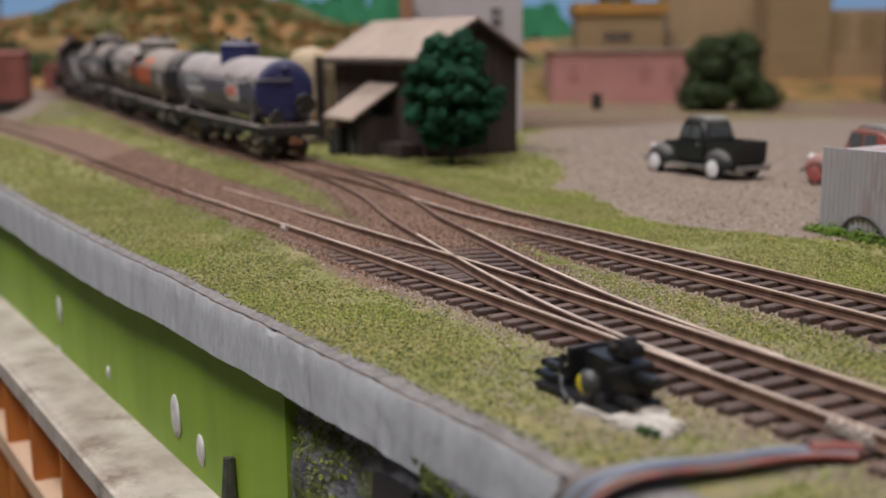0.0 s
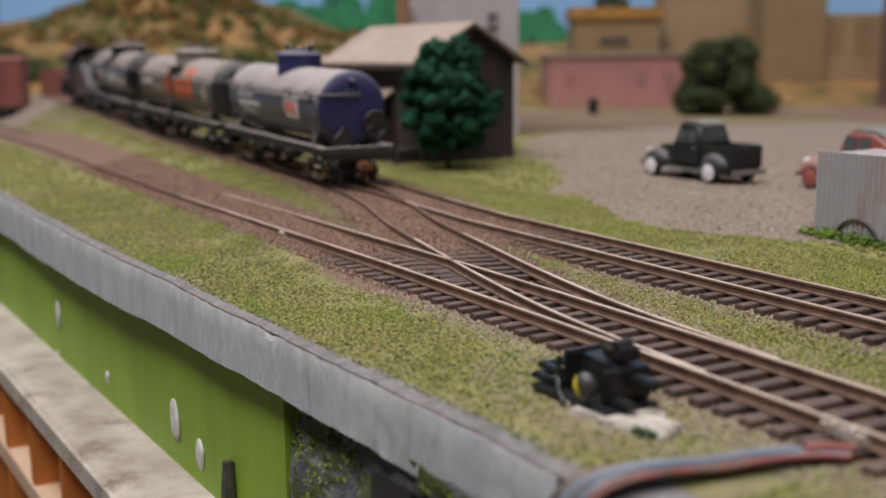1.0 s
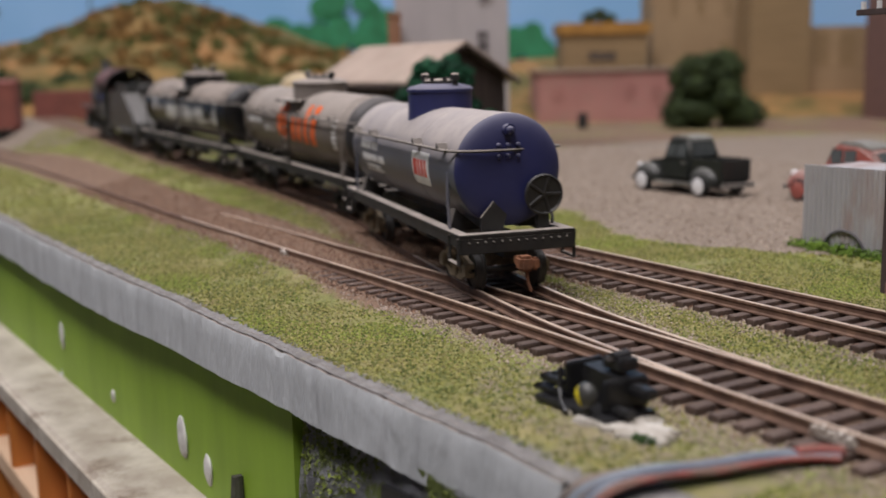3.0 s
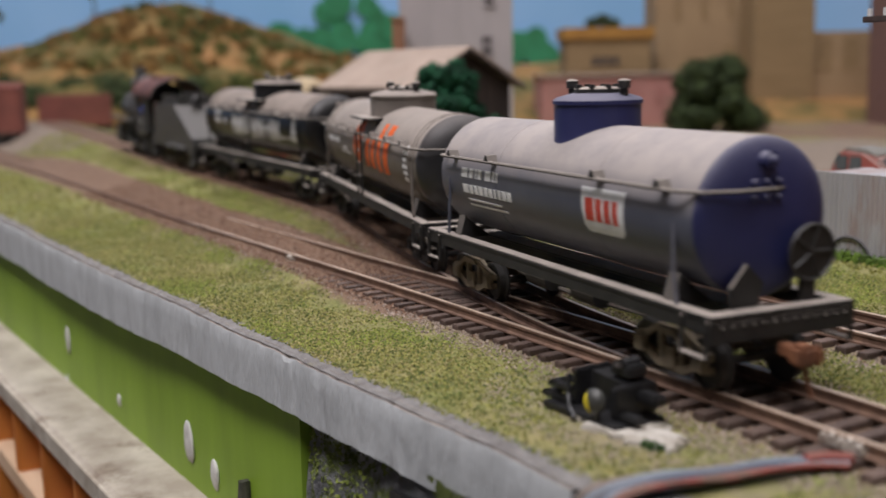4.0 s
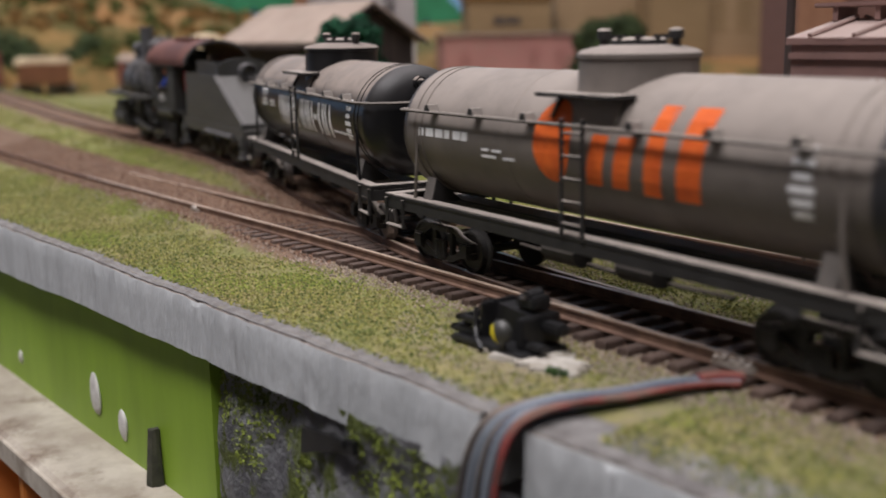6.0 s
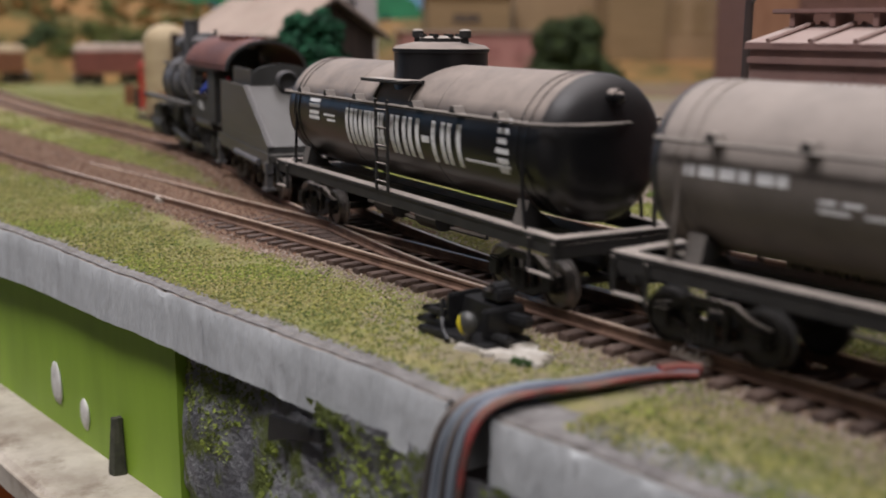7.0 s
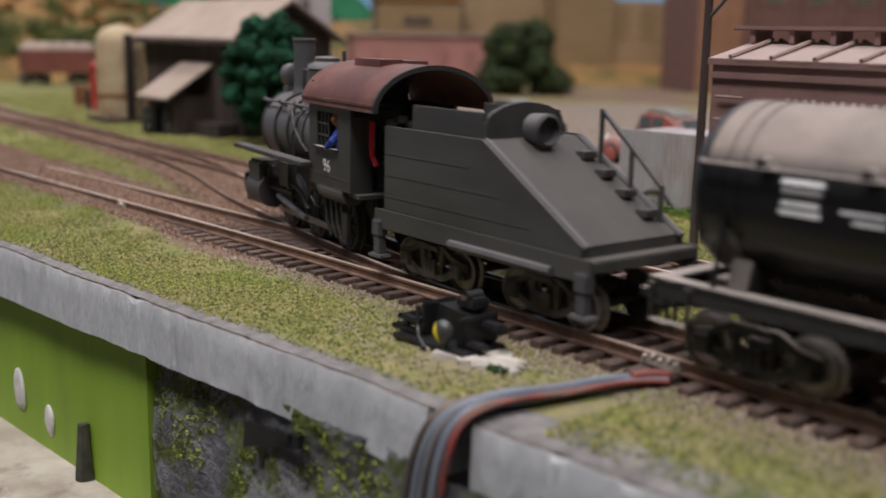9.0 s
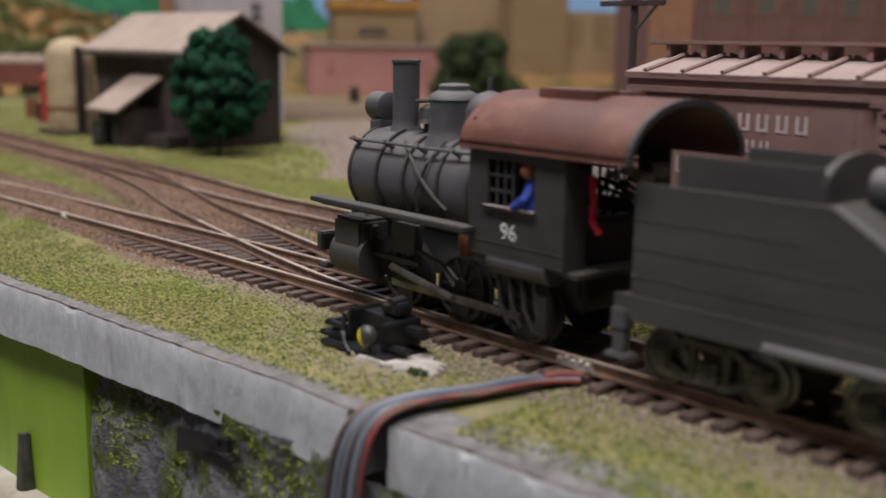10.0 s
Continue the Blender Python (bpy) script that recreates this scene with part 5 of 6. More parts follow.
    for way in (-1, 1):
        for k in range(5):
            part("end_rib", rod(B(), (way * L, -W + 1.5, z0 + 4 + k * 7.5), (way * L, W - 1.5, z0 + 4 + k * 7.5), 0.9, 8), "boxcar", top)
        truck(top, way * 49, False)
        coupler(top, way * (L - 0.5), way)
    bm = B()
    for k in range(7):
        rod(bm, (-L + 2, -W - 0.9, z0 + 2 + k * 5), (-L + 9, -W - 0.9, z0 + 2 + k * 5), 0.28, 6)
    part("grab_irons", bm, "boxcar", top)
    part("underframe", box(B(), -L + 2, L - 2, -5, 5, 8, 12.2), "frame", top)
    top.matrix_world = pose(0.107, 0.0689, 0.00256, 0, 0, 1.7)
    return top


M["print_pale"] = mat("pale_print", (0.52, 0.44, 0.42), (0.40, 0.33, 0.31), rough=0.7, scale=200, bump=0)
boxcar()


def pole():
    top = thing("utility_pole", "dark brown wooden utility pole with a crossarm", "utility pole")
    part("post", rod(B(), (0, 0, -2), (0, 0, 76), 1.35, 12, 1.15), "pole", top)
    part("brace", tube(B(), [(0.8, 0, 66), (9, 0, 74)], 0.5, 6), "smoke", top)
    part("crossarm", box(B(), -12, 12, -1.8, -0.6, 73, 74.6, 0.2), "pole", top)
    for x in (-10, -5, 5, 10):
        part("insulator", rod(B(), (x, -1.2, 74.6), (x, -1.2, 76.6), 0.7, 8), "print_white", top)
    top.matrix_world = pose(-0.0085, 0.106, -0.001)
    return top


M["pole"] = mat("pole_wood", (0.075, 0.05, 0.045), (0.045, 0.03, 0.027), rough=0.85, scale=200, stretch=(1, 1, 0.1), bump=0.4)
pole()


# ---- shed with lean-to, tree, storage tank ----
M["shed"] = mat("dark_plank", (0.065, 0.045, 0.038), (0.028, 0.02, 0.018), rough=0.9, scale=300, stretch=(1, 1, 0.08), per_piece=0.3, bump=0.4)
M["shed_roof"] = mat("tan_roofing", (0.41, 0.32, 0.26), (0.33, 0.255, 0.205), rough=0.9, scale=40, wear=(0.27, 0.24, 0.19), wear_at=(0.55, 0.8), bump=0.2)


def shed():
    top = thing("shed", "dark plank shed with a pale tan gable roof and lean-to", "shed")
    a, b, h, ridge = 114.0, 60.0, 58.0, 76.0
    part("wall_core", box(B(), 0.8, a - 0.8, 0.8, b - 0.8, 0, h), "shed", top)
    n = 28
    for side, y in ((0, 0.0), (1, b)):
        for k in range(n):
            w = a / n
            part("plank", box(B(), k * w + 0.12, (k + 1) * w - 0.12, y - 0.5, y + 0.9 if side == 0 else y + 0.5, 0, h), "shed", top)
    for x in (0.0, a):
        for k in range(16):
            w = b / 16
            mid = (k + 0.5) * w
            t = h + (ridge - h) * (1 - abs(mid - b / 2) / (b / 2)) - 1.5
            part("plank", box(B(), x - 0.6, x + 0.6, k * w + 0.12, (k + 1) * w - 0.12, 0, t), "shed", top)
    for s in (-1, 1):
        y_eave = -7 if s < 0 else b + 7
        z_e = h - 7 * (ridge - h) / (b / 2)
        outline = [(y_eave, z_e), (b / 2, ridge), (b / 2, ridge + 1.6), (y_eave, z_e + 1.6)]
        part("roof_slope", prism(B(), outline, "x", -5, a + 6), "shed_roof", top)
        part("barge_board", prism(B(), [(y, z - 1.6) for y, z in outline[:2]] + [(y, z + 0.2) for y, z in outline[1::-1]], "x", a + 5.2, a + 6.4), "shed", top)
    for k in range(6):
        part("fascia_plank", box(B(), -5 + k * 20.8, 15.6 + k * 20.8, -7.6, -6.9, 51.5, 54.0), "shed", top)
    x0 = 50.0
    part("lean_to_wall", box(B(), x0, x0 + 30, -24, 0, 0, 22), "shed", top)
    part("lean_to_roof", prism(B(), [(-31, 20.5), (0, 40), (0, 41.4), (-31, 21.9)], "x", x0 - 3, x0 + 34), "shed_roof", top)
    part("loading_dock", box(B(), x0 + 30, a - 4, -14, 0, 0, 8), "shed", top)
    top.matrix_world = pose(-0.466, 0.138, -0.0015, 0, 0, 3)
    return top


shed()


M["tree_green"] = mat("emerald_leaf", (0.014, 0.110, 0.048), (0.005, 0.036, 0.018), rough=0.9, scale=120, bump=0)
M["bush_green"] = mat("dull_leaf", (0.065, 0.095, 0.028), (0.022, 0.036, 0.012), rough=0.9, scale=90, bump=0)
M["hill_rust"] = mat("rusty_scrub", (0.30, 0.16, 0.045), (0.14, 0.085, 0.025), rough=0.95, scale=60, bump=0)
M["hill_green"] = mat("olive_leaf", (0.13, 0.14, 0.03), (0.05, 0.07, 0.018), rough=0.95, scale=60, bump=0)
M["bark"] = mat("bark", (0.03, 0.08, 0.06), (0.02, 0.04, 0.03), rough=0.9, bump=0.3)
M["leaf_core"] = mat("dark_core", (0.010, 0.022, 0.010), (0.006, 0.012, 0.006), rough=1.0, bump=0)


def tree():
    top = thing("tree", "emerald green plastic model tree beside the shed", "tree")
    bm = tube(B(), [(0, 0, -2), (0.5, 0, 10), (-0.5, 0.6, 24), (0.4, 0, 40)], 1.3, 8)
    for k in range(7):
        a = k * 2.4
        tube(bm, [(0, 0, 16 + k * 4), (9 * math.cos(a), 9 * math.sin(a), 22 + k * 4.5), (16 * math.cos(a), 16 * math.sin(a), 27 + k * 4)], 0.7, 6)
    part("trunk", bm, "bark", top)
    rng = random.Random(11)
    cs = []
    for k in range(300):
        a, z = rng.uniform(0, 6.28), rng.uniform(12, 60)
        rad = 27 * (1 - abs(z - 32) / 46)
        cs.append((rad * math.cos(a) * rng.uniform(0.4, 1), rad * math.sin(a) * rng.uniform(0.4, 1), z + rng.uniform(-3, 3), rng.uniform(1.6, 4.2)))
    clumps("crown", cs, 26000, 1.5, "tree_green", "", "", parent=top, seed=2)
    top.matrix_world = pose(-0.3200, 0.142, -0.0015) @ Matrix.Scale(1.08, 4)


tree()


def bush():
    top = thing("bush", "large dark green lichen bush before the buildings", "bush")
    rng = random.Random(21)
    cs = []
    for k in range(130):
        a, z = rng.uniform(0, 6.28), rng.uniform(6, 66)
        rad = 46 * math.sqrt(max(0.05, 1 - (z / 78) ** 1.6))
        cs.append((rad * math.cos(a) * rng.uniform(0.3, 1) + 8, rad * math.sin(a) * rng.uniform(0.3, 1), z, rng.uniform(6.5, 12)))
    cs += [(44, 10, 18, 17), (54, 14, 12, 13)]
    part("stem", rod(B(), (0, 0, -2), (2, 0, 40), 3, 8, 1.5), "leaf_core", top)
    clumps("foliage", cs, 26000, 2.4, "bush_green", "", "", parent=top, seed=3)
    top.matrix_world = pose(-0.63, 0.605, -0.0015)


bush()


def storage_tank():
    top = thing("storage_tank", "cream and brown upright storage tank beside the shed", "storage tank")
    bm = lathe(B(), [(15, 0), (15, 50), (14.4, 54), (11, 58.5), (6, 61), (0.1, 62)], "z", (0, 0, 0), 36)
    smooth(part("shell", bm, "cream", top), 50)
    part("band", lathe(B(), [(15, 16), (15.6, 16.2), (15.6, 18), (15, 18.2)], "z", (0, 0, 0), 36), "rust", top)
    part("ladder", box(B(), 14, 15.8, -3, 3, 0, 56, 0.3), "shed", top)
    part("skid", box(B(), -17, 17, -17, 17, -1, 3, 0.4), "shed", top)
    top.matrix_world = pose(-0.493, 0.132, -0.0015)


M["cream"] = mat("cream_tank", (0.50, 0.40, 0.25), (0.36, 0.27, 0.16), rough=0.75, scale=40, wear=(0.17, 0.10, 0.06), wear_at=(0.5, 0.65), wear_scale=28, bump=0.2)
storage_tank()


# ---- vehicles ----
def vehicle(name, label, body, wheel_mat, roof, m, pickup=True):
    """A rounded vehicle of about 1950, its nose at low x."""
    top = thing(name, label, "pickup truck" if pickup else "car")

    def tumble(bm):
        for v in bm.verts:
            if v.co.z > 16:
                v.co.y *= 1 - 0.17 * (v.co.z - 16) / 11.5
        return bm

    part("chassis", box(B(), -28, 30, -8.5, 8.5, 4, 8, 0.5), "tyre", top)
    bm = box(B(), -27, -8, -7.0, 7.0, 7, 16.2, 2.6)
    for v in bm.verts:
        k = (v.co.x + 8) / -19
        v.co.y *= 1 - 0.28 * k
        v.co.z -= 2.2 * k * k * (v.co.z > 11)
    smooth(part("hood", bm, body, top), 60)
    bm = B()
    for z in (7.5, 9.3, 11.1):
        box(bm, -28.2, -26.6, -4.6, 4.6, z, z + 0.9, 0.2)
    part("grille", bm, "bumper", top)
    cab = [(-9.5, 6), (-9.5, 16), (-5.8, 25.4), (-3.4, 27.2), (6.4, 27.2), (9.4, 25.2), (10.8, 17), (10.8, 6)] if pickup else [(-9.5, 6), (-9.5, 16), (-4.6, 25.0), (-1.6, 26.6), (8.5, 26.2), (15, 22.6), (21, 16.4), (28, 13.2), (30.5, 9), (30, 6)]
    bm = prism(B(), cab, "y", -9.6, 9.6)
    bmesh.ops.bevel(bm, geom=[e for e in bm.edges if abs(e.verts[0].co.y - e.verts[1].co.y) < 0.1], offset=1.6, segments=3, affect="EDGES")
    smooth(part("cab", tumble(bm), body, top), 40)
    bm = prism(B(), [(-4.2, 27.0), (-2.6, 27.6), (6.0, 27.6), (8.4, 26.4)] if pickup else [(-3, 26.2), (-1, 27.0), (8.5, 26.7), (13, 24.4)], "y", -8.4, 8.4)
    smooth(part("cab_roof", tumble(bm), roof, top), 40)
    for side in (-1, 1):
        y = sorted((side * 9.3, side * 9.85))
        part("side_window", tumble(box(B(), -5.6, 0.4, *y, 17.4, 23.6, 0.2)), "glass", top)
        part("side_window", tumble(box(B(), 1.4, 7.6, *y, 17.4, 23.6, 0.2)), "glass", top)
        part("door_seam", box(B(), 8.8, 9.1, *sorted((side * 9.2, side * 9.75)), 7, 16.5), "tyre", top)
        part("door_handle", box(B(), 5.4, 7.8, *sorted((side * 9.4, side * 10.3)), 14.6, 15.2, 0.1), "bumper", top)
        for x in (-20, 20):
            bm = ball(B(), (x, side * 8.4, 6.4), 1.0, 20, (9.2, 4.6, 7.4))
            bmesh.ops.bisect_plane(bm, geom=bm.verts[:] + bm.edges[:] + bm.faces[:], plane_co=(0, 0, 5.2), plane_no=(0, 0, -1), clear_outer=True)
            smooth(part("fender", bm, body, top), 60)
            wheel = part("wheel", lathe(B(), [(0.1, -1.7), (4.4, -1.7), (5.0, -1.1), (5.0, 1.1), (4.4, 1.7), (0.1, 1.7)], "y", (x, side * 11.4, 5.0), 24), "tyre", top)
            bm = lathe(B(), [(0.1, -0.4), (3.9, -0.4), (3.9, 0.1), (2.0, 0.5), (0.1, 0.7)], "y", (0, 0, 0), 20)
            bm.transform(Matrix.Translation((x, side * 13.0, 5.0)) @ Matrix.Diagonal((1, side, 1, 1)))
            part("wheel_disc", bm, wheel_mat, wheel)
        part("running_board", box(B(), -12, 12, *sorted((side * 8.5, side * 11.6)), 4.4, 5.4, 0.2), roof, top)
        smooth(part("headlight", ball(B(), (-26.6, side * 7.6, 11.4), 1.8, 12), "print_white", top), 60)
    part("windscreen", tumble(prism(B(), [(-9.5, 17.2), (-6.5, 24.4), (-6.1, 24.2), (-9.1, 17.0)], "y", -7.6, 7.6)), "glass", top)
    if pickup:
        part("rear_window", tumble(prism(B(), [(10.7, 18.2), (9.75, 24.4), (10.1, 24.4), (11.05, 18.2)], "y", -7.2, 7.2)), "glass", top)
        for side in (-1, 1):
            part("bed_side", box(B(), 11.4, 31, *sorted((side * 8.0, side * 9.0)), 7, 17.4, 0.3), body, top)
        part("tailgate", box(B(), 30.6, 31.8, -9.0, 9.0, 7.4, 17.4, 0.3), body, top)
        part("bed_floor", box(B(), 11.4, 30.8, -8.0, 8.0, 8.6, 9.4), "shed", top)
    else:
        part("rear_window", tumble(prism(B(), [(15.6, 22.7), (20.6, 17.4), (20.9, 17.7), (15.9, 23.0)], "y", -6.5, 6.5)), "glass", top)
    part("front_bumper", box(B(), -31.4, -30.2, -10.5, 10.5, 4.6, 6.6, 0.4), "bumper", top)
    part("rear_bumper", box(B(), 32.2, 33.4, -10.5, 10.5, 4.4, 6.8, 0.4), "bumper", top)
    top.matrix_world = m
    return top


M["glass"] = mat("window_glass", (0.10, 0.11, 0.11), (0.07, 0.08, 0.08), rough=0.08, bump=0)
M["tyre"] = mat("tyre", (0.02, 0.02, 0.02), (0.015, 0.015, 0.015), rough=0.85, bump=0)
M["bumper"] = mat("dull_bumper", (0.32, 0.31, 0.29), (0.22, 0.21, 0.2), rough=0.5, metal=0.3, bump=0)
M["truck_black"] = mat("truck_black", (0.022, 0.026, 0.025), (0.015, 0.018, 0.017), rough=0.3, dust=(0.2, 0.19, 0.17), dust_amount=0.45, bump=0.02)
M["truck_roof"] = mat("truck_grey", (0.24, 0.23, 0.20), (0.18, 0.17, 0.15), rough=0.5, bump=0.02)
M["car_red"] = mat("faded_red", (0.42, 0.115, 0.09), (0.30, 0.085, 0.07), rough=0.45, dust=(0.30, 0.25, 0.22), dust_amount=0.75, bump=0.02)
vehicle("pickup_truck", "black vintage pickup truck with pale wheel discs", "truck_black", "print_white", "truck_roof", pose(-0.2195, 0.2245, -0.0012, 0, 0, 1))
vehicle("vintage_car", "faded red vintage car with a grey roof", "car_red", "car_red", "truck_roof", pose(-0.1410, 0.2490, -0.0012, 0, 0, 1), False)


# ---- corrugated sheet with a grassy foot ----
def sheet_wall():
    top = thing("corrugated_shed_wall", "weathered grey corrugated metal wall stained with rust", "metal wall")
    n = 34
    for k in range(n):
        x0 = k * 1.9
        bm = prism(B(), [(x0, 0), (x0 + 0.5, 0.55), (x0 + 1.4, 0.55), (x0 + 1.9, 0), (x0 + 1.9, -0.5), (x0, -0.5)], "z", 0, 28.5)
        bm.transform(Matrix.Diagonal((1, -1, 1, 1)))
        part("corrugation", bm, "tin", top)
    part("backing", box(B(), 0, 64, 0.6, 30, 0, 27.5, 0.3), "tin", top)
    part("arch_frame", tube(B(), [(17 + 8 * math.cos(a), -0.9, 8 * math.sin(a)) for a in np.linspace(0, math.pi, 14)], 0.5, 6), "smoke", top)
    top.matrix_world = pose(-0.0742, 0.1455, -0.002, 0, 0, 4)


M["tin"] = mat("weathered_tin", (0.50, 0.49, 0.50), (0.38, 0.37, 0.38), rough=0.6, metal=0.2, scale=30, wear=(0.32, 0.20, 0.16), wear_at=(0.5, 0.72), wear_scale=45, stretch=(1, 1, 0.3), bump=0.1)
M["lush"] = mat("lush_flock", (0.16, 0.26, 0.03), (0.08, 0.14, 0.02), rough=1.0, scale=100, bump=0)
sheet_wall()
clumps("grass_tuft", [(-76 + k * 3.4, 143 + (k % 3), -1.0, 2.6 + (k % 4) * 0.4) for k in range(22)], 4200, 0.7, "lush", "bright green grass foot along the metal wall", "grass", "stuff", seed=9)


# ---- far scenery, on a grid turned to the layout's back wall: R along it, F away from the aisle ----
TURN = 61.4
ORIGIN = (180.0, -135.0)


def grid_pose(R, F, z=0.0, turn=0.0):
    a = radians(TURN)
    return pose((ORIGIN[0] + math.cos(a) * R - math.sin(a) * F) * 0.001, (ORIGIN[1] + math.sin(a) * R + math.cos(a) * F) * 0.001, z * 0.001, 0, 0, TURN + turn)


M["tower"] = mat("pale_grey_siding", (0.47, 0.43, 0.43), (0.40, 0.365, 0.365), rough=0.8, scale=60, stretch=(1, 1, 0.15), bump=0.2)
M["dark_pane"] = mat("dark_window", (0.10, 0.09, 0.09), (0.07, 0.06, 0.06), rough=0.2, bump=0)
M["pink"] = mat("pink_stucco", (0.46, 0.22, 0.19), (0.38, 0.18, 0.155), rough=0.9, scale=30, wear=(0.30, 0.19, 0.15), wear_at=(0.5, 0.75), bump=0.2)
M["tan"] = mat("tan_card", (0.36, 0.25, 0.14), (0.30, 0.205, 0.115), rough=0.9, scale=20, bump=0.1)
M["tan_dark"] = mat("tan_shingle", (0.30, 0.205, 0.105), (0.25, 0.17, 0.085), rough=0.9, scale=50, stretch=(0.3, 1, 3), bump=0.2)
M["ochre"] = mat("ochre_roof", (0.42, 0.22, 0.05), (0.30, 0.15, 0.035), rough=0.9, scale=40, bump=0.2)
M["olive"] = mat("dry_hill", (0.25, 0.155, 0.05), (0.10, 0.085, 0.022), rough=1.0, scale=14, spread=(0.4, 0.6), wear=(0.33, 0.165, 0.06), wear_at=(0.48, 0.66), wear_scale=7, bump=0.6, bump_scale=150, depth=0.003)
M["brick"] = mat("brown_brick", (0.20, 0.105, 0.085), (0.15, 0.08, 0.065), rough=0.9, scale=120, bump=0.3)
M["brick_light"] = mat("orange_brick", (0.33, 0.17, 0.10), (0.26, 0.13, 0.075), rough=0.9, scale=60, bump=0.3)
M["sky"] = mat("painted_sky", (0.36, 0.58, 0.90), (0.22, 0.45, 0.74), rough=0.95, scale=1.1, bump=0)
M["painted_tree"] = mat("painted_foliage", (0.045, 0.27, 0.13), (0.03, 0.16, 0.07), rough=0.95, scale=30, bump=0)
M["freight_red"] = mat("oxide_red", (0.235, 0.075, 0.055), (0.17, 0.055, 0.042), rough=0.8, scale=40, bump=0.1)
M["room_wall"] = mat("room_paint", (0.32, 0.30, 0.28), (0.28, 0.26, 0.245), rough=0.9, scale=6, bump=0)
M["room_floor"] = mat("room_carpet", (0.10, 0.09, 0.085), (0.07, 0.065, 0.06), rough=0.95, scale=60, bump=0.2)


def building(name, label, R0, R1, F0, F1, h, wall, roof=None, overhang=0.0, windows=(), pane="dark_pane", z=-2.0, trim=None, roof_h=3.0):
    """A model building: walls round a core, a roof slab, windows with frames set into it."""
    top = thing(name, label, "building")
    w, d = R1 - R0, F1 - F0
    t = 2.5
    part("wall", box(B(), 0, w, 0, t, 0, h, 0.3), wall, top)
    part("wall", box(B(), 0, w, d - t, d, 0, h, 0.3), wall, top)
    part("wall", box(B(), 0, t, t, d - t, 0, h), wall, top)
    part("wall", box(B(), w - t, w, t, d - t, 0, h), wall, top)
    part("roof", box(B(), -overhang, w + overhang, -overhang, d + overhang, h, h + roof_h, 0.4), roof or wall, top)
    for x, zc, ww, hh in windows:
        win = part("window", box(B(), x - ww / 2, x + ww / 2, -0.4, 0.4, zc - hh / 2, zc + hh / 2), pane, top)
        bm = B()
        for a, b in ((-ww / 2 - 1.2, -ww / 2), (ww / 2, ww / 2 + 1.2), (-0.35, 0.35)):
            box(bm, x + a, x + b, -1.1, 0.2, zc - hh / 2 - 1, zc + hh / 2 + 1)
        for zz in (zc - hh / 2 - 1, zc + hh / 2, zc):
            box(bm, x - ww / 2 - 1.2, x + ww / 2 + 1.2, -1.1, 0.2, zz - 0.2, zz + 1)
        part("window_frame", bm, trim or wall, win)
    top.matrix_world = grid_pose(R0, F0, z)
    return top


building("grain_tower", "tall pale grey board tower with small dark windows", -28, 55, 800, 872, 190, "tower", windows=((64, 82, 7, 14), (66, 118, 6, 14), (20, 150, 7, 14)))
chim = thing("brick_chimney", "orange-brown brick chimney beside the tower", "chimney")
part("stack", box(B(), -4.5, 4.5, -4.5, 4.5, 0, 100, 0.4), "brick_light", chim)
part("cap", box(B(), -5.2, 5.2, -5.2, 5.2, 100, 103, 0.4), "brick_light", chim)
chim.matrix_world = grid_pose(-28, 788, -2)
building("freight_house", "low pink stucco freight house with a pale flat roof", 112, 268, 1188, 1290, 56, "pink", "shed_roof", 3.0, windows=((22, 34, 9, 12), (100, 34, 9, 12), (130, 34, 9, 12)), pane="pink")
building("ochre_house", "brown house with an ochre roof", 155, 258, 1330, 1400, 100, "tan_dark", "ochre", 4.0, windows=((48, 74, 34, 10),), roof_h=14)
clumps("roof_shrubs", [(0, 0, 6, 8), (14, 4, 9, 9), (27, 0, 5, 7)], 900, 2.2, "bush_green", "dark shrubs above the ochre roof", "shrub", seed=5).matrix_world = grid_pose(190, 1352, 112)
building("tan_block", "tall tan card building with faint window slits", 278, 402, 1400, 1480, 250, "tan", windows=((28, 138, 7, 24), (62, 138, 7, 24), (96, 138, 7, 24)), pane="tan_dark")
building("tan_warehouse", "brown-tan shingled card building", 384, 458, 1330, 1392, 152, "tan_dark", roof_h=2)
building("tan_low_wall", "low tan card building with faint panels", 458, 548, 1340, 1380, 102, "tan", windows=((16, 76, 18, 36), (48, 76, 18, 36), (78, 76, 16, 36)), pane="tan_dark", roof_h=2)
part("downpipe", box(B(), -6, 6, -6, 6, 0, 88), "tan_dark", tagged(new("loading_tower"), "dark narrow loading tower beside the bush", "tower")).parent.matrix_world = grid_pose(344, 1290, -2)


def brick_building():
    top = building("brick_warehouse", "brown brick warehouse with tall windows", 466, 934, 1075, 1180, 240, "brick", windows=tuple((80 + k * 52, 118 + j * 62, 20, 44) for k in range(8) for j in range(2)), pane="pane_green", trim="brick_light")
    for k in range(9):
        part("pilaster", box(B(), 50 + k * 52, 58 + k * 52, -4, 0, 0, 236, 0.4), "brick", top)
    part("corner_wall", box(B(), -4, 46, -2.5, 0, 0, 236, 0.4), "brick_light", top)


M["pane_green"] = mat("dusty_pane", (0.13, 0.145, 0.115), (0.09, 0.10, 0.085), rough=0.25, bump=0)
brick_building()


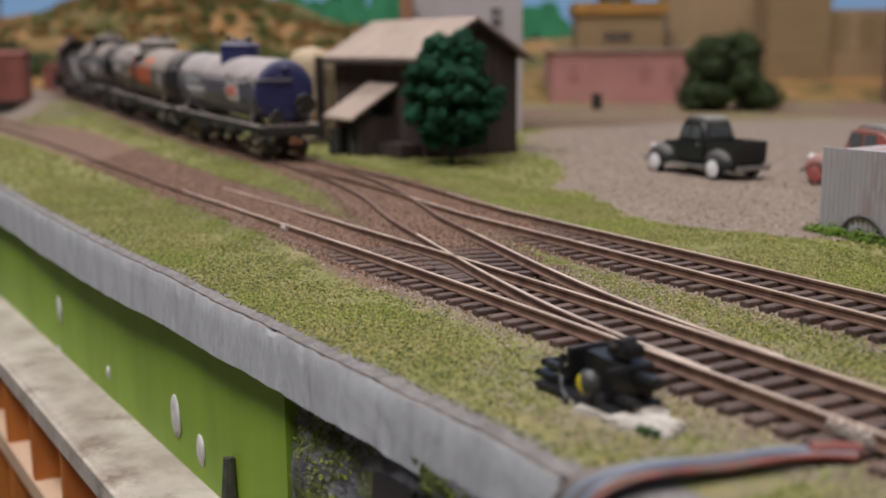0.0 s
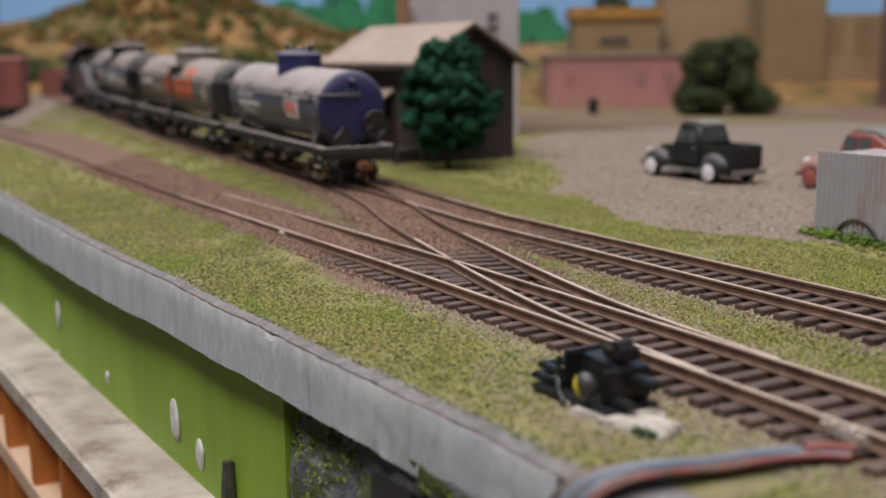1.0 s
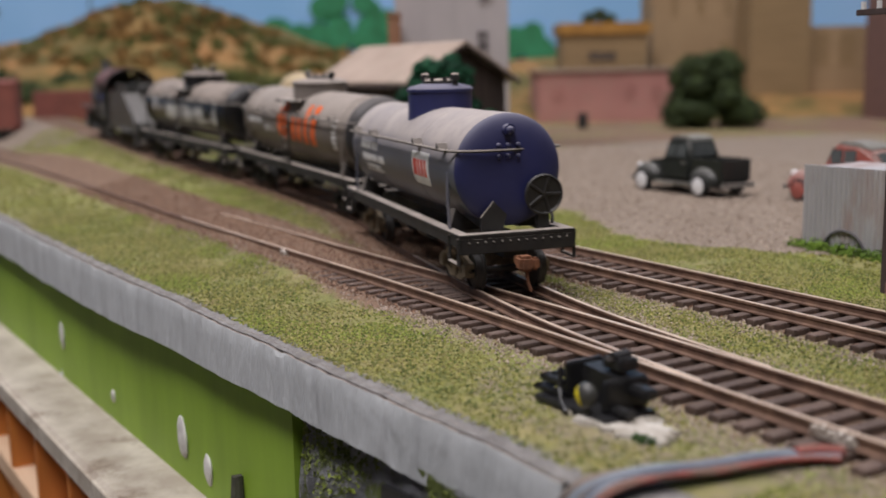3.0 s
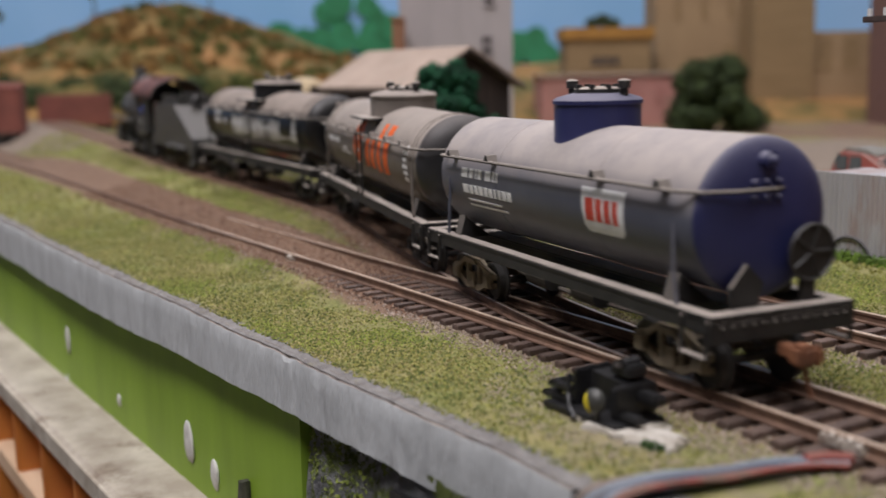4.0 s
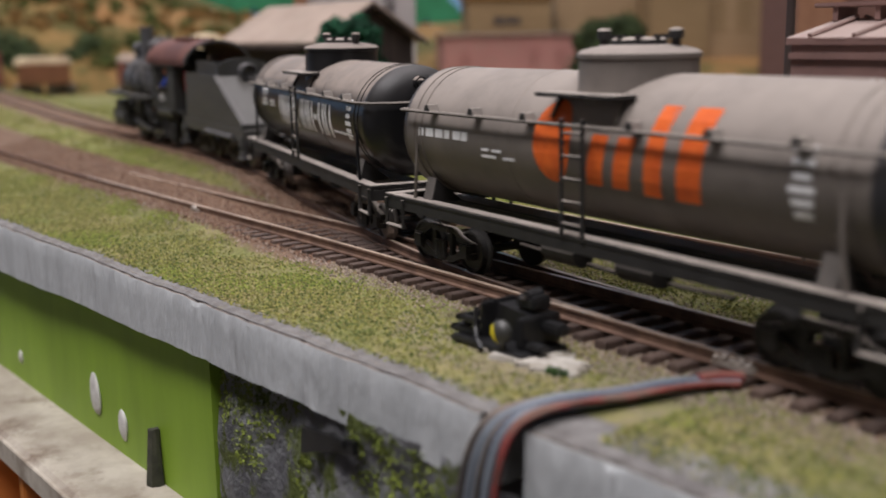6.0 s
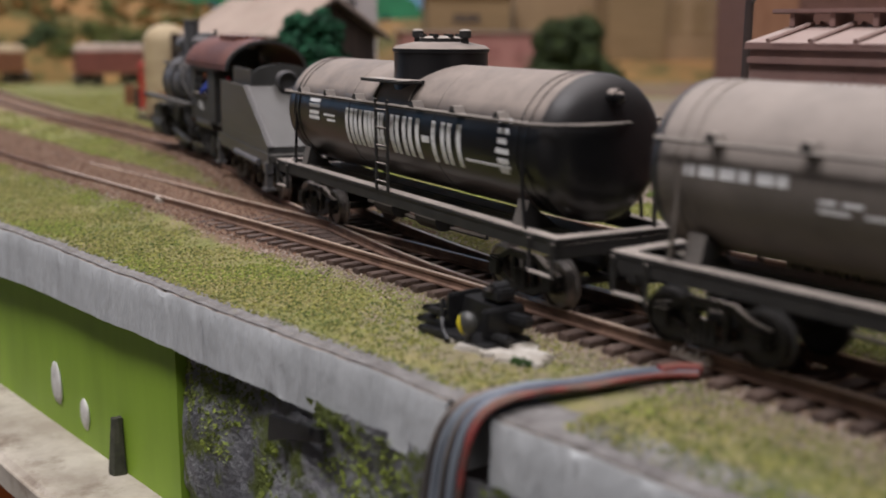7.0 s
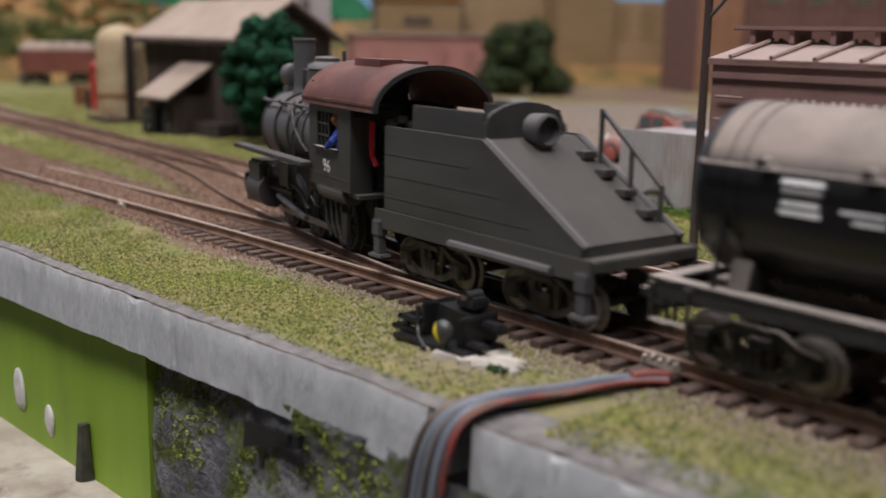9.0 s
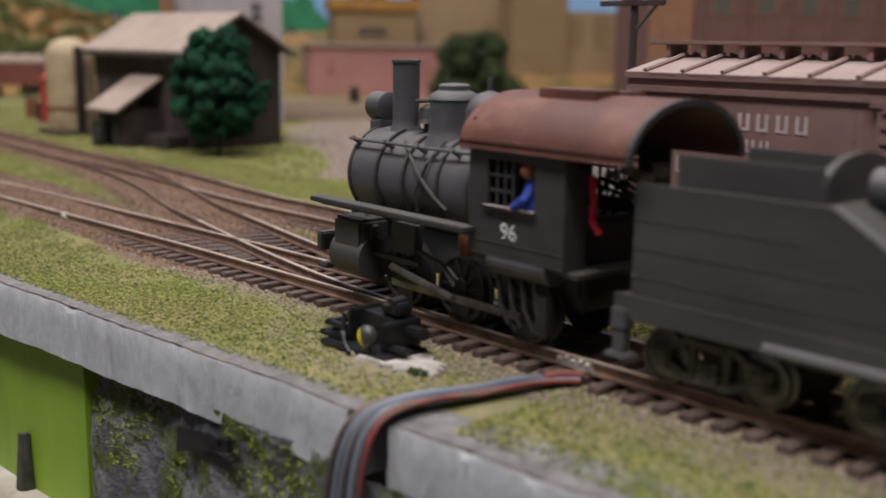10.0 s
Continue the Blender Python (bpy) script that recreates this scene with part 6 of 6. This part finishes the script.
def hillside():
    """The dry hill at the layout's back, in its own gentle shape."""
    bm = B()
    Rs, Fs = np.arange(-1700, 1000, 30), np.arange(1210, 1740, 22)
    rows = []
    for R in Rs:
        row = []
        for F in Fs:
            u = (F - 1210) / 390
            crest = 78 + 96 * math.exp(-((R + 400) / 190) ** 2) + 34 * math.exp(-((R + 900) / 250) ** 2) - 22 * math.exp(-((R - 450) / 260) ** 2)
            crest += 14 * noise.noise((R * 0.008, 1, 5)) + 6 * noise.noise((R * 0.03, F * 0.03, 2))
            h = crest * min(1.0, max(0.0, u)) ** 0.7 + 5 * noise.noise((R * 0.02, F * 0.02, 7)) * min(1, u * 3)
            a = radians(TURN)
            row.append(bm.verts.new((ORIGIN[0] + math.cos(a) * R - math.sin(a) * F, ORIGIN[1] + math.sin(a) * R + math.cos(a) * F, h - 3)))
        rows.append(row)
    for a_, b_ in zip(rows, rows[1:]):
        for i in range(len(Fs) - 1):
            bm.faces.new((a_[i], b_[i], b_[i + 1], a_[i + 1]))
    tagged(smooth(part("hillside", bm, "olive", None), 80), "dry ochre and olive foam hillside", "hill", kind="structure")


hillside()
rng = random.Random(31)
spots = []
for k in range(46):
    R = -760 + k * 16 + rng.uniform(-10, 10)
    F = rng.uniform(1255, 1330)
    spots.append((R, F, 14 + (F - 1210) * 0.24 + rng.uniform(0, 16), rng.uniform(10, 26)))
for k in range(620):
    R, F = rng.uniform(-900, 60), rng.uniform(1330, 1590)
    crest = 78 + 96 * math.exp(-((R + 400) / 190) ** 2)
    spots.append((R, F, crest * min(1, (F - 1210) / 390) ** 0.7 - 2, rng.uniform(4, 10)))
for k, (m_, pick) in enumerate((("bush_green", spots[:30]), ("hill_green", spots[30:330]), ("hill_rust", spots[330:]))):
    clumps("scrub", [(R, F, z, r) for R, F, z, r in pick], 24000, 3.2, m_, ("dark green scrub along the hill", "olive green scrub on the hill", "orange-brown scrub on the hill")[k], "scrub", "stuff", seed=40 + k).matrix_world = grid_pose(0, 0, 0)


def far_tree(R, F, z, s, seed):
    top = thing("far_tree", "thin tree with a sparse dark crown on the hill", "tree", "trees on the hill")
    part("trunk", rod(B(), (0, 0, -4), (1, 0, 46 * s), 1.6 * s, 8, 0.8 * s), "pole", top)
    clumps("crown", [(-6 * s, 0, 40 * s, 7 * s), (5 * s, 2, 48 * s, 8 * s), (0, 0, 58 * s, 7 * s), (-3 * s, 0, 30 * s, 5 * s)], 700, 2.6 * s, "hill_green", "", "", parent=top, seed=seed)
    top.matrix_world = grid_pose(R, F, z)


for R, F, z, s, seed in ((-630, 1540, 92, 1.25, 61), (-495, 1580, 150, 1.1, 62), (-398, 1590, 166, 1.0, 63), (-330, 1590, 160, 0.9, 64)):
    far_tree(R, F, z, s, seed)
bm = box(B(), -2600, 1900, 0, 20, -100, 900)
bd = part("backdrop", bm, "sky", None)
bd.matrix_world = grid_pose(0, 1760, 0)
tagged(bd, "painted blue sky backdrop behind the layout", "backdrop", kind="structure")
for R, w, h, seed in ((-120, 130, 190, 1), (-60, 110, 150, 2), (130, 120, 128, 3), (205, 90, 110, 4), (-230, 90, 140, 5), (60, 100, 120, 6)):
    rng = random.Random(seed)
    bm = B()
    for k in range(14):
        x, z = rng.uniform(-w / 2, w / 2), h * rng.uniform(0.45, 0.92)
        rod(bm, (x, -1.2 - k * 0.35, z), (x, -0.9 - k * 0.35, z), rng.uniform(14, 26), 14)
    ob = part("painted_tree", bm, "painted_tree", None)
    ob.matrix_world = grid_pose(R, 1756, 0)
    tagged(ob, "teal green tree painted on the backdrop", "painted tree", "painted trees")


# ---- cars and clutter in the yard ----
def gondola(name, label, R, F, turn, body, L=58.0, h=26.0, load=None, roofed=False):
    top = thing(name, label, "freight car", "freight cars in the yard")
    part("body", box(B(), -L, L, -15, 15, 11, 11 + h, 0.6), body, top)
    if roofed:
        part("roof", prism(B(), [(-16, 11 + h), (16, 11 + h), (0, 15 + h)], "x", -L - 1, L + 1), body, top)
    for k in range(7):
        part("side_rib", box(B(), -L + 4 + k * (2 * L - 8) / 6 - 0.8, -L + 4 + k * (2 * L - 8) / 6 + 0.8, -16, -15, 11, 11 + h), body, top)
    for x in (-L * 0.66, L * 0.66):
        truck(top, x, False)
    if load:
        for k in range(5):
            smooth(part("load", ball(B(), (-L * 0.75 + k * L * 0.37, 0, 12 + h), 11, 12, (1, 0.9, 0.7)), load, top))
    top.matrix_world = grid_pose(R, F, 1.0, turn)


gondola("boxcar_red", "oxide red boxcar in the far yard", -458, 1055, 10, "freight_red", 50, 44, roofed=True)
gondola("gondola", "rusty gondola in the far yard", -402, 1195, 14, "freight_red", 38, 34)
gondola("gondola", "rusty gondola with pale loads in the far yard", -318, 1190, 16, "rust", 26, 20, "cream")
gondola("gondola", "rusty gondola with pale loads in the far yard", -195, 1150, 20, "freight_red", 36, 22, "shed_roof")


def fuel_pump(x, y):
    top = thing("fuel_pump", "red fuel pump on a plinth beside the tank", "fuel pump")
    part("plinth", box(B(), -5, 5, -5, 5, -2, 2, 0.3), "shed_roof", top)
    part("cabinet", box(B(), -3.6, 3.6, -3, 3, 2, 28, 0.8), "pump_red", top)
    part("globe", ball(B(), (0, 0, 32), 3.6, 12), "pump_red", top)
    part("hose", tube(B(), [(3.6, 0, 22), (7, 0, 14), (5.5, 0, 6), (3.6, 0, 18)], 0.7, 6), "black", top)
    top.matrix_world = pose(x * 0.001, y * 0.001, -0.001)


M["pump_red"] = mat("pump_red", (0.50, 0.045, 0.035), (0.38, 0.035, 0.03), rough=0.5, bump=0.05)
fuel_pump(-560, 141)


def drum(x, y, material, label):
    top = thing("oil_drum", label, "oil drum", "oil drums")
    part("drum_body", lathe(B(), [(4.6, 0), (5, 0.4), (5, 5), (5.3, 5.2), (5, 5.6), (5, 10), (5.3, 10.2), (5, 10.6), (5, 15), (4.6, 15.4), (4.2, 15), (0.1, 15)], "z", (0, 0, 0), 24), material, top)
    top.matrix_world = pose(x * 0.001, y * 0.001, -0.0015)


drum(-590, 150, "black", "black oil drum standing in the yard")
drum(-403, 112, "black", "black oil drum beside the lean-to")
drum(-395, 120, "black", "black oil drum beside the lean-to")
drum(-700, 512, "black", "black oil drum before the freight house")
drum(-640, 160, "rust", "rusty oil drum standing in the yard")
bm = B()
for k in range(12):
    rng2 = random.Random(k)
    box(bm, -20 + rng2.uniform(0, 34), -8 + rng2.uniform(0, 34), rng2.uniform(-8, 0), rng2.uniform(2, 9), 0, rng2.uniform(8, 30), 0.5)
ob = part("scrap_pile", bm, "rust", None)
ob.matrix_world = pose(-0.56, 0.185, -0.0015)
tagged(ob, "rusty scrap pile behind the storage tank", "scrap pile")

# ---- the room ----
for nm, c in (("room_floor", (-3600, 3600, -2600, 3600, -920, -900)), ("ceiling", (-3600, 3600, -2600, 3600, 2000, 2020)), ("wall_north", (-3600, 3600, 3600, 3620, -900, 2000)), ("wall_south", (-3600, 3600, -2620, -2600, -900, 2000)), ("wall_west", (-3620, -3600, -2600, 3600, -900, 2000)), ("wall_east", (3600, 3620, -2600, 3600, -900, 2000))):
    tagged(part(nm, box(B(), *c), "room_floor" if nm == "room_floor" else "room_wall", None), "plain room " + nm.split("_")[-1 if nm == "room_floor" else 0], nm.split("_")[0] if nm != "room_floor" else "floor", kind="structure")


# ---- turf, grains and pebbles near the front ----
def scatter(name, material, label, category, count, area, keep, size, seed):
    rng = random.Random(seed)
    verts, faces = [], []
    n = tries = 0
    while n < count and tries < count * 12:
        tries += 1
        x = rng.uniform(area[0], area[1])
        y = rng.uniform(max(area[2], edge_y(x) + 2.5), area[3])
        d = min(float(np.min(np.abs(l[max(0, np.searchsorted(l[:, 0], x) - 3):np.searchsorted(l[:, 0], x) + 3, 1] - y), initial=99)) for l in coarse)
        if rng.random() > keep(x, y, d):
            continue
        n += 1
        r = rng.uniform(*size)
        z = height(x, y) + r * 0.2 + (lift(x, d) if d < 26 else 0)
        i = len(verts)
        for a in range(3):
            t = 2.094 * a + rng.uniform(-0.6, 0.6)
            verts.append(((x + r * math.cos(t)) * 0.001, (y + r * math.sin(t)) * 0.001, (z + rng.uniform(-0.4, 0.3) * r) * 0.001))
        verts.append(((x + rng.uniform(-0.4, 0.4) * r) * 0.001, (y + rng.uniform(-0.4, 0.4) * r) * 0.001, (z + r * rng.uniform(0.5, 1.1)) * 0.001))
        faces += [(i, i + 1, i + 3), (i + 1, i + 2, i + 3), (i + 2, i, i + 3)]
    me = bpy.data.meshes.new(name)
    me.from_pydata(verts, [], faces)
    me.materials.append(M[material])
    return tagged(new(name, me), label, category, kind="stuff")


def patch(x, y, s, k):
    return noise.noise((x * s, y * s, k))


def turf_keep(x, y, d):
    lot = in_poly(*ragged(x, y), LOT)
    if d < 15 or lot or math.hypot((x - 36) / 1.9, y + 20.5) < 7.5 or (58 < x < 76 and y < -8 and abs(y + 25) < 22 and abs(x - 67) < 6):
        return 0.0
    if x > 45 and y < 2 and y > -16:
        return 0.15 + 0.4 * max(0, patch(x, y, 0.08, 3))
    rust = max(0.0, 1 - math.hypot((x + 88) / 85, (y + 9) / 20)) * 1.4
    thin = 0.6 if 0 < x < 70 and y < -8 else 1.0
    return thin * max(0.0, min(1.0, 0.75 + 0.8 * patch(x, y, 0.05, 3) + 0.4 * patch(x, y, 0.2, 6) - 0.9 * rust - max(0.0, (20 - d) / 8)))


def dry_keep(x, y, d):
    return turf_keep(x, y, d) * max(0.0, min(1.0, 0.45 + 1.5 * patch(x, y, 0.035, 9)))


def stone_keep(x, y, d):
    if 4 < y < 40 and -90 < x < 20 and d < 12:
        return 0.25
    near = max(0.0, 1 - abs(d - 16) / 9)
    return (near if x > -70 else near * 0.25) + (0.3 if x > 45 and -18 < y < 4 else 0.0)


def rust_keep(x, y, d):
    if d > 17:
        return 0.0
    return 0.75 if (y > 55 or x < -60) else 0.12


def lift(x, d):
    """Soil heaped round the buried ties further along."""
    k = max(0.0, min(1.0, (-60 - x) / 100)) * max(0.0, min(1.0, (24 - d) / 8))
    return 2.2 * k


M["turf_fresh"] = mat("fresh_flock", (0.29, 0.34, 0.065), (0.12, 0.155, 0.032), rough=1.0, scale=900, spread=(0.4, 0.6), bump=0)
M["lot_stone"] = mat("lot_gravel", (0.46, 0.38, 0.31), (0.20, 0.15, 0.115), rough=0.95, scale=350, bump=0)
M["turf_green"] = mat("green_flock", (0.13, 0.17, 0.035), (0.045, 0.062, 0.016), rough=1.0, scale=900, bump=0)


def dark_keep(x, y, d):
    """Deeper green, thickest at the corner past the cables."""
    return turf_keep(x, y, d) * (1.0 if x > 78 and y < -16 else 0.45 + 0.6 * max(0.0, patch(x, y, 0.04, 21)))


def far_keep(x, y, d):
    if x > -330 and y < 130:
        return 0.0
    return turf_keep(x, y, d) * (0.9 if y < 260 else 0.5)


def lot_keep(x, y, d):
    return 0.85 if in_poly(*ragged(x, y), LOT) else 0.0


def bright_keep(x, y, d):
    """Fresh green tufts in loose drifts."""
    corner = 0.3 if x > 84 and y < -20 else 0.0
    return turf_keep(x, y, d) * max(0.0, min(1.0, corner + 2.5 * patch(x, y, 0.03, 14) - 0.2))


scatter("turf", "turf", "green turf flock on the layout ground", "turf", 76000, (-330, 160, -90, 130), turf_keep, (0.18, 0.5), 1)
scatter("turf", "turf_green", "darker green turf flock on the layout ground", "turf", 26000, (-330, 160, -90, 130), dark_keep, (0.18, 0.5), 5)
scatter("dry_turf", "turf_dry", "dry yellow turf flock on the layout ground", "turf", 42000, (-330, 160, -90, 130), dry_keep, (0.18, 0.42), 2)
scatter("fresh_turf", "turf_fresh", "fresh yellow-green turf flock in loose drifts", "turf", 24000, (-330, 160, -90, 130), bright_keep, (0.18, 0.5), 6)
scatter("turf", "turf", "green turf flock further back on the layout", "turf", 26000, (-800, 160, -130, 330), far_keep, (0.5, 1.2), 8)
scatter("pebbles", "stone", "pale ballast pebbles beside the tracks", "gravel", 26000, (-260, 200, -45, 95), stone_keep, (0.2, 0.5), 3)
scatter("lot_gravel", "lot_stone", "pale brown gravel on the parking lot", "gravel", 30000, (-500, 150, 100, 380), lot_keep, (0.3, 0.9), 9)
scatter("rusty_grit", "rust_soil", "rusty brown grit between the rails", "gravel", 42000, (-420, 120, -40, 90), rust_keep, (0.2, 0.6), 4)


# ---- ties of the tracks ----
lay_ties(near_track, NEAR, 6.05, -160, 240)
lay_ties(back_track, BACK, 6.05, -180, 260)
lay_ties(route_track, ROUTE, 6.05, -150, -62)


# ---- what moves: the train backs along its route ----
PACE = ((0, -294), (1, -212), (2, -131), (3.5, 14.1), (4.5, 110), (5.5, 208.5), (6.8, 331), (7.5, 398), (9, 522), (10, 619))
ROUTE_S = np.r_[0, np.cumsum(np.linalg.norm(np.diff(ROUTE, axis=0), axis=1))]
ZERO = float(np.interp(0, ROUTE[:, 0], ROUTE_S))


def on_route(s):
    u = s + ZERO
    return np.array([np.interp(u, ROUTE_S, ROUTE[:, 0]), np.interp(u, ROUTE_S, ROUTE[:, 1])])


def progress(t):
    ts, ss = zip(*PACE)
    i = min(max(int(np.searchsorted(ts, t)) - 1, 0), len(ts) - 2)

    def slope(k):
        return (ss[min(k + 1, len(ts) - 1)] - ss[max(k - 1, 0)]) / (ts[min(k + 1, len(ts) - 1)] - ts[max(k - 1, 0)])

    h = ts[i + 1] - ts[i]
    u = (t - ts[i]) / h
    return (2 * u**3 - 3 * u**2 + 1) * ss[i] + (u**3 - 2 * u**2 + u) * h * slope(i) + (3 * u**2 - 2 * u**3) * ss[i + 1] + (u**3 - u**2) * h * slope(i + 1)


def seat(t, offset, front, rear):
    """The pose of a thing whose origin lies offset behind the train's head, on pivots at front and rear of it."""
    p = progress(t) - offset
    a, b = on_route(p + front), on_route(p + rear)
    d = (a - b) / np.linalg.norm(a - b)
    o = b - d * rear
    za, zb = rise(a[0]), rise(b[0])
    slope = (za - zb) / (front - rear)
    return pose(o[0] * 0.001, o[1] * 0.001, (2.56 + zb - slope * rear) * 0.001, 0, -math.degrees(math.atan(slope)), math.degrees(math.atan2(d[1], d[0])))


def ride(thing_ob, offset, front, rear, at=None):
    rows = [(k * 0.25, seat(k * 0.25, offset, front, rear)) for k in range(41)]
    walk(thing_ob, [(t, m @ at) for t, m in rows] if at else rows)


def motions():
    ride(car_blue, 78.6, 44.7, -44.7)
    ride(car_orange, 224.6, 54.3, -54.3)
    ride(car_white, 381.1, 54.3, -54.3)
    ride(coal_tender, 503, 19, -19)
    ride(engine, 550, -14, -50)
    ride(engineman, 550, -14, -50, pose(-0.0105, -0.0125, 0.0252))


motions()
